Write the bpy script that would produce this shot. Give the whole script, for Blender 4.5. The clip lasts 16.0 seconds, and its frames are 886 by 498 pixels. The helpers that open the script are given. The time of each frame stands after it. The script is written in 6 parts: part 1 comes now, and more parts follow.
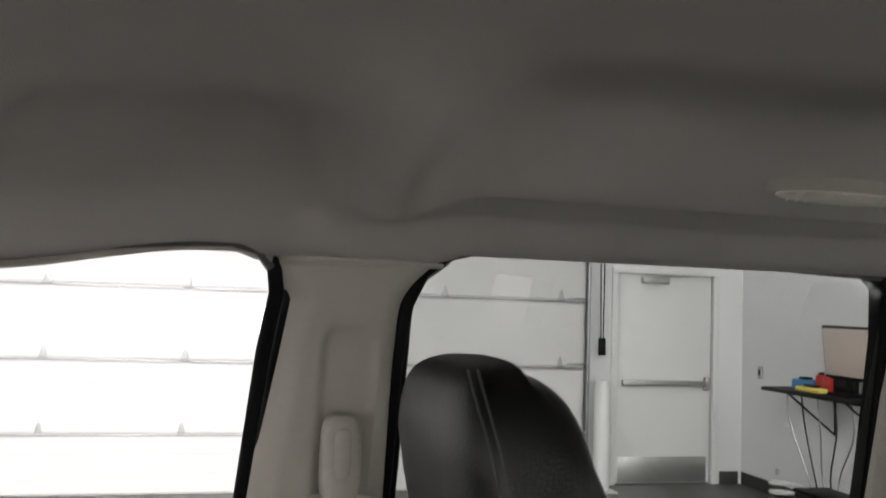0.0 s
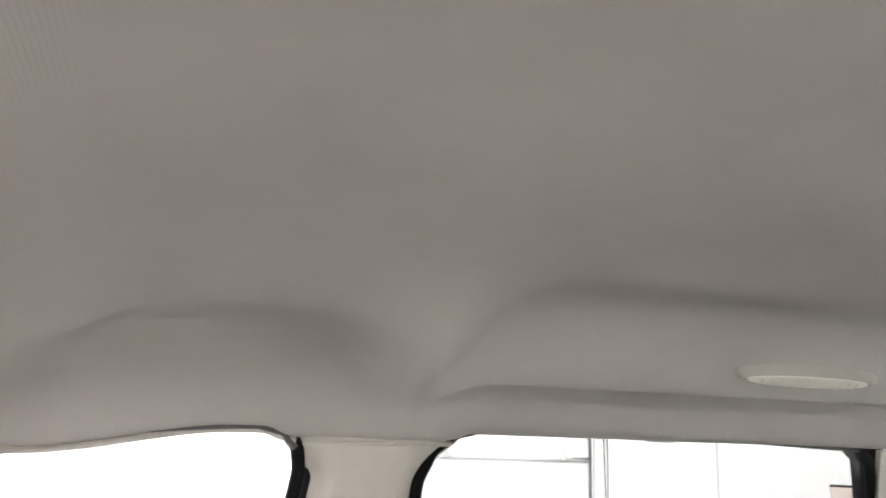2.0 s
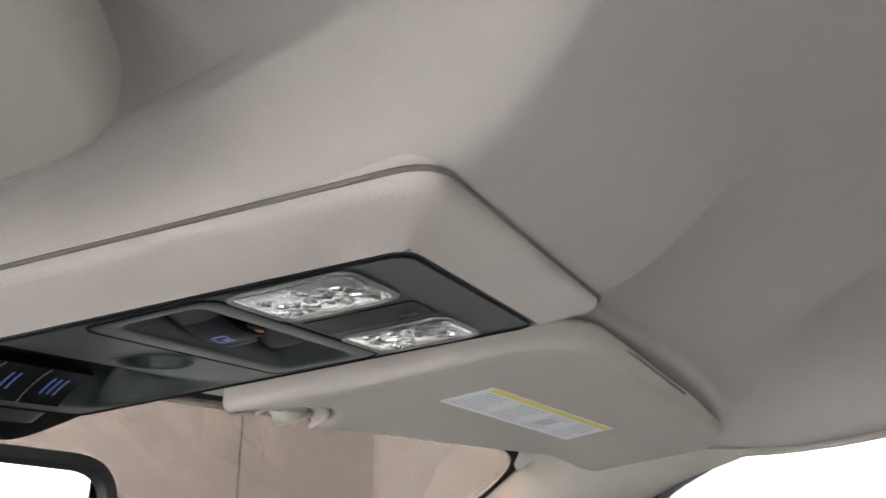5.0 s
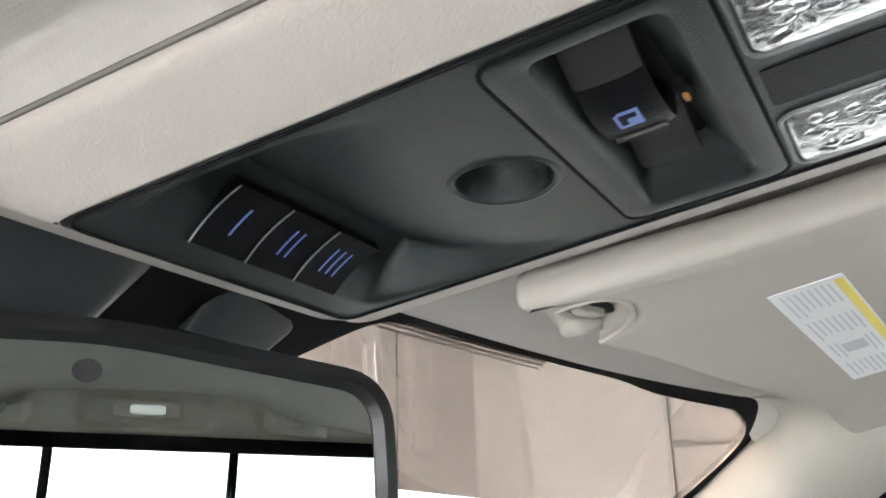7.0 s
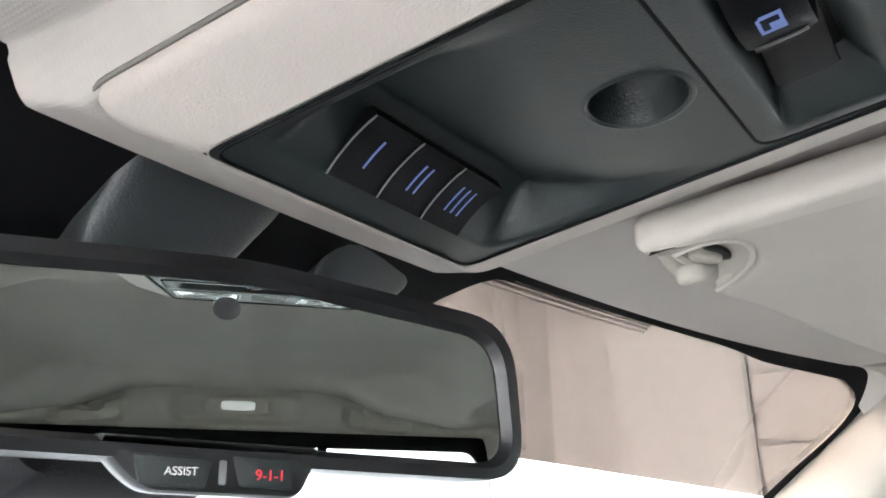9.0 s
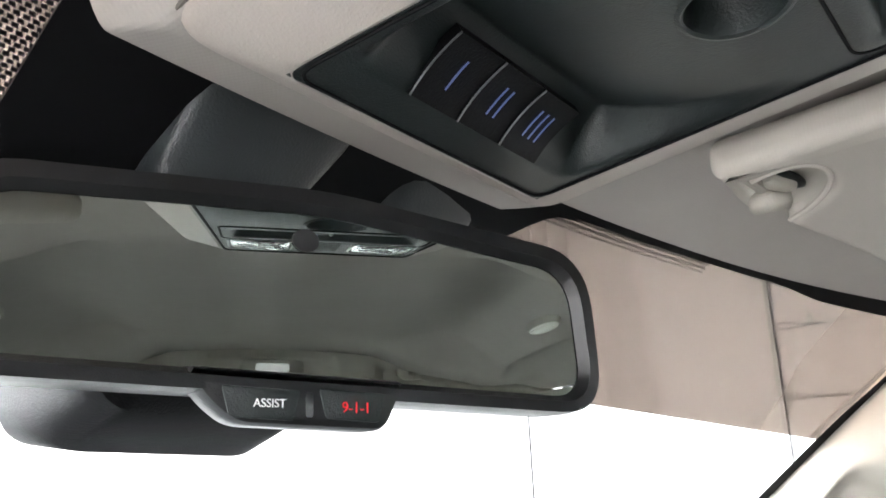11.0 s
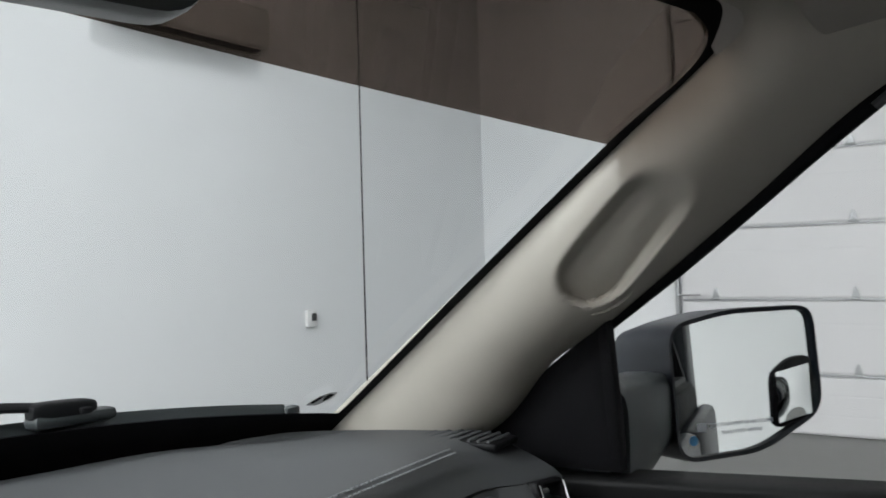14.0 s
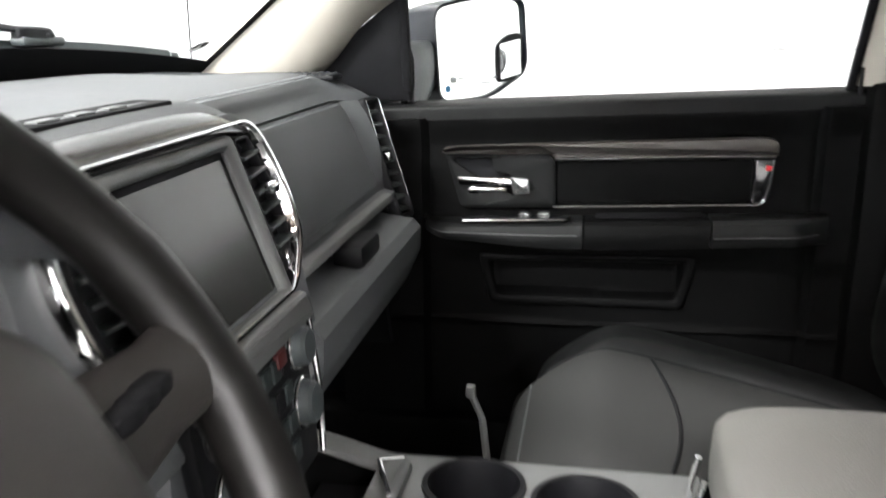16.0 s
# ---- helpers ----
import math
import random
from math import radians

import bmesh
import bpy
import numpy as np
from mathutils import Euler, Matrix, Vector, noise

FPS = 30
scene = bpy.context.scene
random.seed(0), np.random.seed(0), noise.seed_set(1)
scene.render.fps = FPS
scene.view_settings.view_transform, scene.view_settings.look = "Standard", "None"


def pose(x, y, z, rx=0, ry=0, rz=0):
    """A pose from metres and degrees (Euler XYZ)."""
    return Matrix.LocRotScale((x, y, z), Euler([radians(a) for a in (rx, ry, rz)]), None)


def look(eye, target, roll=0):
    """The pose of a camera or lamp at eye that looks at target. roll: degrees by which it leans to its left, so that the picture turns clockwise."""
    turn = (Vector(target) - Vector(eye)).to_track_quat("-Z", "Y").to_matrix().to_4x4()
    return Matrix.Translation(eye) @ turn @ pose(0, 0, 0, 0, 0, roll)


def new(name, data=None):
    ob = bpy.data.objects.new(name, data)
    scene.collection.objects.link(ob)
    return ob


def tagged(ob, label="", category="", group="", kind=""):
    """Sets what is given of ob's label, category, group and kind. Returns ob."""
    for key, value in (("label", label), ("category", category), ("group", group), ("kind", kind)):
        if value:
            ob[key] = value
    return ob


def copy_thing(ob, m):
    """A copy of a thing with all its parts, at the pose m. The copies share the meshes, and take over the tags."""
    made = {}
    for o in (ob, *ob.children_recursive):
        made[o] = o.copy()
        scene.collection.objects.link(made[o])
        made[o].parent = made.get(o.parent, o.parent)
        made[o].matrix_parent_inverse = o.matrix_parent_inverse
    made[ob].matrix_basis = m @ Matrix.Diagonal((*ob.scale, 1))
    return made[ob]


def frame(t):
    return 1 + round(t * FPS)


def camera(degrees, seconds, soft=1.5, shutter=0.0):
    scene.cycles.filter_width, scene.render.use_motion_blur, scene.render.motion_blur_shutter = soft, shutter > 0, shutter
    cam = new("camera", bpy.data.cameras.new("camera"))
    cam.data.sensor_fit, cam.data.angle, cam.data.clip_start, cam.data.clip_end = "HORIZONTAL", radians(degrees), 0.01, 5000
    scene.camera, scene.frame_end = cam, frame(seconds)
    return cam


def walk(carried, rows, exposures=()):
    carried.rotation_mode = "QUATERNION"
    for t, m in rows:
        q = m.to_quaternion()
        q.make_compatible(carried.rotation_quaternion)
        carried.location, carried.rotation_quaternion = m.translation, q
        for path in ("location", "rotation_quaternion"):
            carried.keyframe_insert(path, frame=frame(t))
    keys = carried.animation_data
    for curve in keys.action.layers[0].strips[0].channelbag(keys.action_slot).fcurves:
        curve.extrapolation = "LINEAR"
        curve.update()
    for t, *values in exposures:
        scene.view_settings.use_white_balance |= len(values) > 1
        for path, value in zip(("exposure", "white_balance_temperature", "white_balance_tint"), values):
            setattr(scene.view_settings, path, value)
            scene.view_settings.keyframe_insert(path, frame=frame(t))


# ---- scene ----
cam = camera(53.04, 16.0, soft=1.6, shutter=0.35)
# seconds, eye, target, roll
PATH = [
    (0, (-0.2494, 0.1329, 1.6483), (1.6639, -0.4363, 1.7714), 1.94),
    (0.5, (-0.2975, 0.1143, 1.6615), (1.5938, -0.4681, 1.9512), 1.94),
    (1, (-0.3157, 0.1234, 1.6660), (1.5410, -0.4868, 2.0904), 1.45),
    (1.5, (-0.3376, 0.1522, 1.6677), (1.5094, -0.4752, 2.1091), 1.31),
    (2, (-0.3564, 0.1753, 1.6684), (1.5103, -0.3701, 2.1354), 1.55),
    (2.5, (-0.3613, 0.1728, 1.6551), (1.5484, -0.1366, 2.1626), 2.77),
    (3, (-0.3799, 0.1555, 1.6584), (1.5558, 0.1132, 2.1594), 3.12),
    (3.5, (-0.3874, 0.1675, 1.6489), (1.5375, 0.3667, 2.1543), 3.30),
    (4, (-0.3747, 0.1984, 1.6432), (1.5159, 0.6061, 2.1526), 2.80),
    (4.5, (-0.3444, 0.2262, 1.6276), (1.4891, 0.8284, 2.1528), 0.96),
    (5, (-0.3149, 0.2567, 1.6180), (1.4482, 1.0309, 2.1581), 0.75),
    (7.5, (-0.2414, 0.4377, 1.5542), (1.3944, 1.3899, 2.2003), -1.68),
    (8, (-0.2393, 0.4345, 1.5512), (1.3571, 1.4521, 2.1961), -1.29),
    (8.5, (-0.2491, 0.4286, 1.5497), (1.3313, 1.4736, 2.1901), -1.27),
    (9, (-0.2542, 0.4466, 1.5371), (1.3204, 1.4989, 2.1801), -1.54),
    (11.5, (-0.2580, 0.4734, 1.5206), (1.3067, 1.6026, 2.0463), -2.36),
    (12, (-0.2457, 0.4395, 1.4903), (1.3157, 1.6039, 1.9441), -1.65),
    (12.5, (-0.1991, 0.4191, 1.5015), (1.3772, 1.6091, 1.8164), -1.45),
    (13, (-0.1062, 0.3742, 1.4795), (1.4634, 1.5867, 1.7368), -1.38),
    (13.5, (-0.0880, 0.3986, 1.4601), (1.5247, 1.5754, 1.5804), -1.92),
    (14, (-0.1338, 0.4091, 1.4721), (1.5932, 1.4172, 1.5056), -1.66),
    (14.5, (-0.1527, 0.3959, 1.4641), (1.6325, 1.2976, 1.4638), -1.52),
    (15, (-0.1742, 0.4422, 1.4274), (1.6725, 1.1901, 1.2529), -1.46),
    (15.5, (-0.3791, 0.4568, 1.3811), (1.5078, 0.9943, 0.9929), -1.13),
    (15.7, (-0.4821, 0.4505, 1.3709), (1.4213, 0.8790, 0.9310), -0.68),
    (16, (-0.6115, 0.4432, 1.3711), (1.2958, 0.7672, 0.8637), -0.18),
]

EXPOSURES = [
    (0.0, -1.05, 6750, 17), (0.5, -0.05, 6800, 18), (1.0, 0.55, 6800, 18), (1.5, 0.68, 6750, 19), (3.0, 0.7, 6650, 20), (4.0, 0.6, 6600, 18), (5.0, 0.4, 6450, 16),
    (7.5, 1.08, 6300, 12), (9.0, 1.12, 6250, 14), (11.0, 0.75, 6400, 14), (11.6, -0.05, 6400, 13), (12.0, -1.25, 6300, 12), (12.5, -1.8, 6250, 11), (13.0, -1.9, 6150, 9), (13.5, -2.05, 6200, 10),
    (14.5, -1.95, 6350, 13), (15.0, -1.8, 6350, 12), (15.5, -1.2, 6500, 13), (16.0, -0.05, 6550, 13)]
walk(cam, [(t, look(eye, target, roll)) for t, eye, target, roll in PATH], EXPOSURES)

# ---- world: the workshop is closed, so outside there is only a faint grey ----
world = bpy.data.worlds.new("world")
scene.world = world
world.use_nodes = True
world.node_tree.nodes["Background"].inputs[0].default_value = (0.75, 0.82, 0.9, 1)
world.node_tree.nodes["Background"].inputs[1].default_value = 0.1


# ---- materials ----
def material(name, colour, rough=0.5, metal=0.0, vary=0.08, scale=6.0, grain=0.0, grain_scale=300.0, coat=0.0, emit=None, emit_strength=1.0, spec=0.5, fine=60.0):
    m = bpy.data.materials.new(name)
    m.use_nodes = True
    nt = m.node_tree
    b = nt.nodes["Principled BSDF"]
    b.inputs["Roughness"].default_value, b.inputs["Metallic"].default_value = rough, metal
    b.inputs["Coat Weight"].default_value = coat
    b.inputs["Specular IOR Level"].default_value = spec
    co = nt.nodes.new("ShaderNodeTexCoord")
    big, small = nt.nodes.new("ShaderNodeTexNoise"), nt.nodes.new("ShaderNodeTexNoise")
    big.inputs["Scale"].default_value, small.inputs["Scale"].default_value = scale, scale * fine / 6
    big.inputs["Detail"].default_value = 4
    for n in (big, small):
        nt.links.new(co.outputs["Object"], n.inputs["Vector"])
    mix = nt.nodes.new("ShaderNodeMath")
    mix.operation = "MULTIPLY_ADD"
    mix.inputs[1].default_value = 0.35
    nt.links.new(small.outputs["Fac"], mix.inputs[0])
    nt.links.new(big.outputs["Fac"], mix.inputs[2])
    ramp = nt.nodes.new("ShaderNodeMapRange")
    ramp.inputs["From Min"].default_value, ramp.inputs["From Max"].default_value = 0.4, 0.95
    nt.links.new(mix.outputs[0], ramp.inputs["Value"])
    col = nt.nodes.new("ShaderNodeMix")
    col.data_type = "RGBA"
    col.inputs[6].default_value = (*[c * (1 - vary) for c in colour], 1)
    col.inputs[7].default_value = (*[min(1, c * (1 + vary)) for c in colour], 1)
    nt.links.new(ramp.outputs[0], col.inputs[0])
    nt.links.new(col.outputs[2], b.inputs["Base Color"])
    rr = nt.nodes.new("ShaderNodeMapRange")
    rr.inputs["To Min"].default_value, rr.inputs["To Max"].default_value = max(0.02, rough - 0.06), min(1, rough + 0.06)
    nt.links.new(mix.outputs[0], rr.inputs["Value"])
    nt.links.new(rr.outputs[0], b.inputs["Roughness"])
    if grain:
        g = nt.nodes.new("ShaderNodeTexNoise")
        g.inputs["Scale"].default_value, g.inputs["Detail"].default_value = grain_scale, 3
        nt.links.new(co.outputs["Object"], g.inputs["Vector"])
        bump = nt.nodes.new("ShaderNodeBump")
        bump.inputs["Strength"].default_value, bump.inputs["Distance"].default_value = grain, 0.001
        nt.links.new(g.outputs["Fac"], bump.inputs["Height"])
        nt.links.new(bump.outputs[0], b.inputs["Normal"])
    if emit:
        b.inputs["Emission Color"].default_value = (*emit, 1)
        b.inputs["Emission Strength"].default_value = emit_strength
    return m


def woven(name, colour, pitch=0.0022, depth=0.6):
    """Knitted lining: small raised loops in rows, over a matt cloth."""
    m = material(name, colour, rough=0.95, vary=0.05, scale=4.0, spec=0.15)
    nt = m.node_tree
    co = nt.nodes["Texture Coordinate"]
    waves = []
    for axis in ("X", "Y"):
        w = nt.nodes.new("ShaderNodeTexWave")
        w.bands_direction = axis
        w.inputs["Scale"].default_value = 0.314 / pitch
        w.inputs["Distortion"].default_value = 0.4
        nt.links.new(co.outputs["Object"], w.inputs["Vector"])
        waves.append(w)
    mul = nt.nodes.new("ShaderNodeMath")
    mul.operation = "MULTIPLY"
    for i, w in enumerate(waves):
        nt.links.new(w.outputs["Fac"], mul.inputs[i])
    bump = nt.nodes.new("ShaderNodeBump")
    bump.inputs["Strength"].default_value, bump.inputs["Distance"].default_value = depth, 0.0008
    nt.links.new(mul.outputs[0], bump.inputs["Height"])
    nt.links.new(bump.outputs[0], nt.nodes["Principled BSDF"].inputs["Normal"])
    return m


def glass(name, tint=(1, 1, 1), rough=0.0):
    """Thin sheet glass: lets light through with its tint, and mirrors by Fresnel."""
    m = bpy.data.materials.new(name)
    m.use_nodes = True
    nt = m.node_tree
    nt.nodes.remove(nt.nodes["Principled BSDF"])
    out = nt.nodes["Material Output"]
    tr, gl, fr, mix = (nt.nodes.new("ShaderNode" + k) for k in ("BsdfTransparent", "BsdfGlossy", "LayerWeight", "MixShader"))
    tr.inputs[0].default_value = (*tint, 1)
    gl.inputs["Roughness"].default_value = rough
    fr.inputs["Blend"].default_value = 0.5
    power = nt.nodes.new("ShaderNodeMath")
    power.operation = "POWER"
    power.inputs[1].default_value = 4.0
    gain = nt.nodes.new("ShaderNodeMath")
    gain.operation = "MULTIPLY_ADD"
    gain.inputs[1].default_value, gain.inputs[2].default_value = 0.65, 0.045
    nt.links.new(fr.outputs["Facing"], power.inputs[0])
    nt.links.new(power.outputs[0], gain.inputs[0])
    nt.links.new(gain.outputs[0], mix.inputs[0])
    nt.links.new(tr.outputs[0], mix.inputs[1])
    nt.links.new(gl.outputs[0], mix.inputs[2])
    nt.links.new(mix.outputs[0], out.inputs[0])
    return m


M_LINER = woven("knitted headliner", (0.43, 0.405, 0.378), pitch=0.0022, depth=0.11)
M_TRIM = material("beige moulded plastic", (0.385, 0.363, 0.318), rough=0.55, vary=0.04, grain=0.25, grain_scale=900)
M_BEZEL = material("pale beige console plastic", (0.455, 0.415, 0.38), rough=0.5, vary=0.03, grain=0.25, grain_scale=900)
M_VISOR = woven("visor cloth", (0.45, 0.42, 0.38), pitch=0.0016, depth=0.05)
M_DARK = material("dark green grey plastic", (0.0102, 0.0152, 0.0156), rough=0.40, vary=0.1, grain=0.3, grain_scale=1200)
M_BLACK = material("black plastic", (0.005, 0.005, 0.006), rough=0.45, spec=0.12, vary=0.15, grain=0.25, grain_scale=1000)
M_RUBBER = material("black rubber seal", (0.004, 0.004, 0.005), rough=0.75, spec=0.15, vary=0.2)
M_GLOSS = material("gloss black plastic", (0.008, 0.008, 0.009), rough=0.12, vary=0.1)
M_DASH = material("grey black soft dash skin", (0.05, 0.053, 0.056), rough=0.55, vary=0.08, grain=0.5, grain_scale=700)
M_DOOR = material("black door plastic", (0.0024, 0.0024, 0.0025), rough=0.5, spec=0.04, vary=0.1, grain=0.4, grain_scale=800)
M_PAD = material("warm grey padded trim", (0.038, 0.0325, 0.030), rough=0.55, vary=0.08, grain=0.4, grain_scale=600)
M_CHROME = material("chrome", (0.85, 0.85, 0.86), rough=0.08, metal=1.0, vary=0.02)
M_LEATHER = material("black leather", (0.006, 0.0062, 0.0064), rough=0.38, spec=0.32, vary=0.12, grain=0.5, grain_scale=450)
M_CLOTH = material("charcoal seat cloth", (0.027, 0.027, 0.0265), rough=0.9, vary=0.12, grain=0.8, grain_scale=900, spec=0.2)
M_STITCH = material("pale stitching thread", (0.22, 0.23, 0.24), rough=0.8)
M_CARPET = material("black carpet", (0.005, 0.005, 0.005), rough=1.0, vary=0.3, grain=1.0, grain_scale=500, spec=0.1)
M_PAINT = material("dark blue grey car paint", (0.006, 0.008, 0.012), rough=0.38, spec=0.22, vary=0.05, coat=0.06)
M_MIRROR = material("mirror silver", (0.68, 0.70, 0.69), rough=0.0, metal=1.0, vary=0.0)
M_DIMMIRROR = material("tinted mirror silver", (0.50, 0.54, 0.52), rough=0.0, metal=1.0, vary=0.0)
for m_ in (M_MIRROR, M_DIMMIRROR):
    for link_ in list(m_.node_tree.links):
        if link_.to_socket.name == "Roughness":
            m_.node_tree.links.remove(link_)
M_GLASS = glass("clear window glass", (0.93, 0.96, 0.95))
M_WINDSHIELD = glass("clear windscreen glass", (0.84, 0.885, 0.88))
M_BRONZE = glass("bronze sun strip film", (0.150, 0.116, 0.098))
M_PRIVACY = glass("rear privacy glass", (0.36, 0.385, 0.375))
M_LENS = material("clear ribbed lamp lens", (0.62, 0.63, 0.63), rough=0.14, metal=0.75, vary=0.3, scale=70, coat=0.5, grain=1.0, grain_scale=120)
M_LENSWARM = material("frosted lamp lens", (0.7, 0.68, 0.6), rough=0.3, vary=0.05)
M_REARLENS = material("lit frosted lamp lens", (0.8, 0.8, 0.78), rough=0.3, vary=0.02, emit=(1.0, 1.0, 0.97), emit_strength=0.22)
M_BLUE = material("pale blue lit symbol", (0.14, 0.175, 0.23), emit=(0.06, 0.16, 1.0), emit_strength=0.10)
M_RED = material("red lit symbol", (0.4, 0.01, 0.02), emit=(1.0, 0.05, 0.05), emit_strength=0.25)
M_PAPER = material("white printed label", (0.78, 0.79, 0.8), rough=0.6, vary=0.03)
M_YELLOW = material("yellow label band", (0.75, 0.62, 0.12), rough=0.6)
M_INK = material("grey ink", (0.54, 0.56, 0.60), rough=0.7)
# display base lifted to carry part of the pale ceiling reflection
M_SCREEN = material("glass display with mirrored grey", (0.022, 0.0225, 0.0215), rough=0.2, spec=0.55, vary=0.05)
M_PANE = material("daylit frosted pane", (0.6, 0.62, 0.63), rough=0.3, emit=(0.95, 0.98, 1.0), emit_strength=1.4)
M_WALL = material("white painted wall panel", (0.80, 0.81, 0.82), rough=0.6, vary=0.015, scale=1.2)
M_GDOOR = material("white embossed steel door", (0.66, 0.66, 0.665), rough=0.45, vary=0.02, scale=2.0, grain=0.4, grain_scale=160)
M_FLOOR = material("sealed concrete floor", (0.12, 0.12, 0.115), rough=0.35, vary=0.18, scale=1.5, grain=0.2, grain_scale=80)
M_CEIL = material("white ceiling sheet", (0.78, 0.78, 0.77), rough=0.7, vary=0.02, scale=1.0)
M_GALV = material("galvanised steel", (0.42, 0.43, 0.44), rough=0.4, metal=0.8, vary=0.12, scale=20)
M_DOORPAINT = material("white painted steel door leaf", (0.78, 0.79, 0.79), rough=0.45, vary=0.02)
M_STEEL = material("brushed stainless steel", (0.5, 0.5, 0.49), rough=0.35, metal=0.9, vary=0.06)
M_COVE = material("dark grey cove base", (0.05, 0.05, 0.05), rough=0.6)
M_LED = material("lit lamp diffuser", (0.9, 0.9, 0.9), emit=(1.0, 0.99, 0.97), emit_strength=9.0)
M_SCREENPINK = material("pale monitor picture", (0.45, 0.38, 0.34), rough=0.3, emit=(0.8, 0.66, 0.58), emit_strength=0.35)
M_CARDRED, M_CARDBLUE = material("red plastic", (0.5, 0.03, 0.03), rough=0.4), material("blue plastic", (0.05, 0.25, 0.5), rough=0.4)
M_WHITEPLASTIC = material("white plastic", (0.75, 0.75, 0.74), rough=0.4, vary=0.03)
M_GRIP = material("satin grey black plastic", (0.020, 0.020, 0.021), rough=0.5, vary=0.1, grain=0.3, grain_scale=1500)
M_PAD3 = material("dark taupe thread and joint shade", (0.16, 0.15, 0.135), rough=0.8)
M_LENSRIM = material("pale lamp rim", (0.12, 0.13, 0.13), rough=0.3, vary=0.05)
M_AMBER = material("amber lit lamp", (0.3, 0.14, 0.03), emit=(1.0, 0.45, 0.08), emit_strength=0.02)
M_SILVER2 = material("dull silver plastic", (0.075, 0.078, 0.078), rough=0.42, metal=0.2, vary=0.05)
M_PAD2 = material("mid grey soft plastic", (0.10, 0.102, 0.10), rough=0.55, vary=0.06, grain=0.4, grain_scale=700)
M_DARKRED = material("dark red key", (0.05, 0.006, 0.006), rough=0.4)
M_WHEEL = material("dark brown black wheel leather", (0.0048, 0.0044, 0.0042), rough=0.38, spec=0.24, vary=0.06, grain=0.15, grain_scale=1200)
M_LID = material("pale grey padded leather", (0.15, 0.148, 0.14), rough=0.5, vary=0.06, grain=0.5, grain_scale=450)
M_SPOKE = material("dark brown grey plastic", (0.019, 0.0175, 0.0165), rough=0.42, vary=0.08, grain=0.3, grain_scale=900)
M_SOFT = material("black soft padded plastic", (0.006, 0.0062, 0.0064), rough=0.48, spec=0.12, vary=0.08, grain=0.35, grain_scale=800)
# white air unit's slight shading, put into a greyer base colour
M_UNIT = material("shaded white plastic", (0.55, 0.55, 0.54), rough=0.45, vary=0.03)
M_SEAM = material("grey sewing thread", (0.06, 0.062, 0.064), rough=0.8)
M_BROW = material("grey gloss metallic plastic", (0.22, 0.22, 0.225), rough=0.2, metal=0.85, vary=0.04)
M_CASE = material("satin black mirror case", (0.009, 0.0095, 0.0105), rough=0.32, spec=0.5, vary=0.06, grain=0.15, grain_scale=1500)
M_STALK = material("dark blue grey plastic", (0.033, 0.039, 0.041), rough=0.36, spec=0.45, vary=0.08, grain=0.3, grain_scale=900)


# ---- building helpers ----
def smooth(a, b, x):
    t = min(1.0, max(0.0, (x - a) / (b - a)))
    return t * t * (3 - 2 * t)


def finish(name, bm, mat, even=True, sharp=35):
    bmesh.ops.remove_doubles(bm, verts=bm.verts, dist=1e-5)
    bmesh.ops.recalc_face_normals(bm, faces=bm.faces)
    me = bpy.data.meshes.new(name)
    bm.to_mesh(me)
    bm.free()
    for m in mat if isinstance(mat, (list, tuple)) else [mat]:
        me.materials.append(m)
    if even:
        for p in me.polygons:
            p.use_smooth = True
        me.set_sharp_from_angle(angle=radians(sharp))
    return me


def thing(name, base, label, category, group="", kind=""):
    ob = new(name)
    ob.location, ob.empty_display_size = base, 0.05
    return tagged(ob, label, category, group, kind)


def part(name, bm, mat, parent, label="", even=True, sharp=35):
    """One mesh under a thing (an Empty) or under a part; its points are in world metres."""
    ob = new(name, finish(name, bm, mat, even, sharp) if isinstance(bm, bmesh.types.BMesh) else bm)
    ob.parent = parent
    if parent.type == "EMPTY":
        ob.matrix_parent_inverse = Matrix.Translation(-parent.location)
    return tagged(ob, label)


def solo(name, bm, mat, label, category, group="", kind="", even=True, sharp=35):
    return tagged(new(name, finish(name, bm, mat, even, sharp)), label, category, group, kind)


def quad(bm, *ps):
    bm.faces.new([bm.verts.new(p) for p in ps])


def box(c, s, bevel=0.0, turn=None, bm=None, segs=2):
    """A box with centre c and size s, edges rounded by bevel, turned by a 3x3 matrix about its centre."""
    bm = bm or bmesh.new()
    tmp = bmesh.new()
    bmesh.ops.create_cube(tmp, size=1)
    bmesh.ops.scale(tmp, vec=s, verts=tmp.verts)
    if bevel:
        bmesh.ops.bevel(tmp, geom=list(tmp.edges), offset=min(bevel, 0.49 * min(s)), segments=segs, profile=0.5, affect="EDGES")
    m = Matrix.Translation(c) @ (turn.to_4x4() if turn else Matrix())
    add(bm, tmp, m)
    return bm


def add(bm, tmp, m=None):
    """Moves tmp's mesh into bm."""
    if m is not None:
        bmesh.ops.transform(tmp, matrix=m, verts=tmp.verts)
    vs = {v: bm.verts.new(v.co) for v in tmp.verts}
    for f in tmp.faces:
        try:
            bm.faces.new([vs[v] for v in f.verts])
        except ValueError:
            pass
    tmp.free()
    return bm


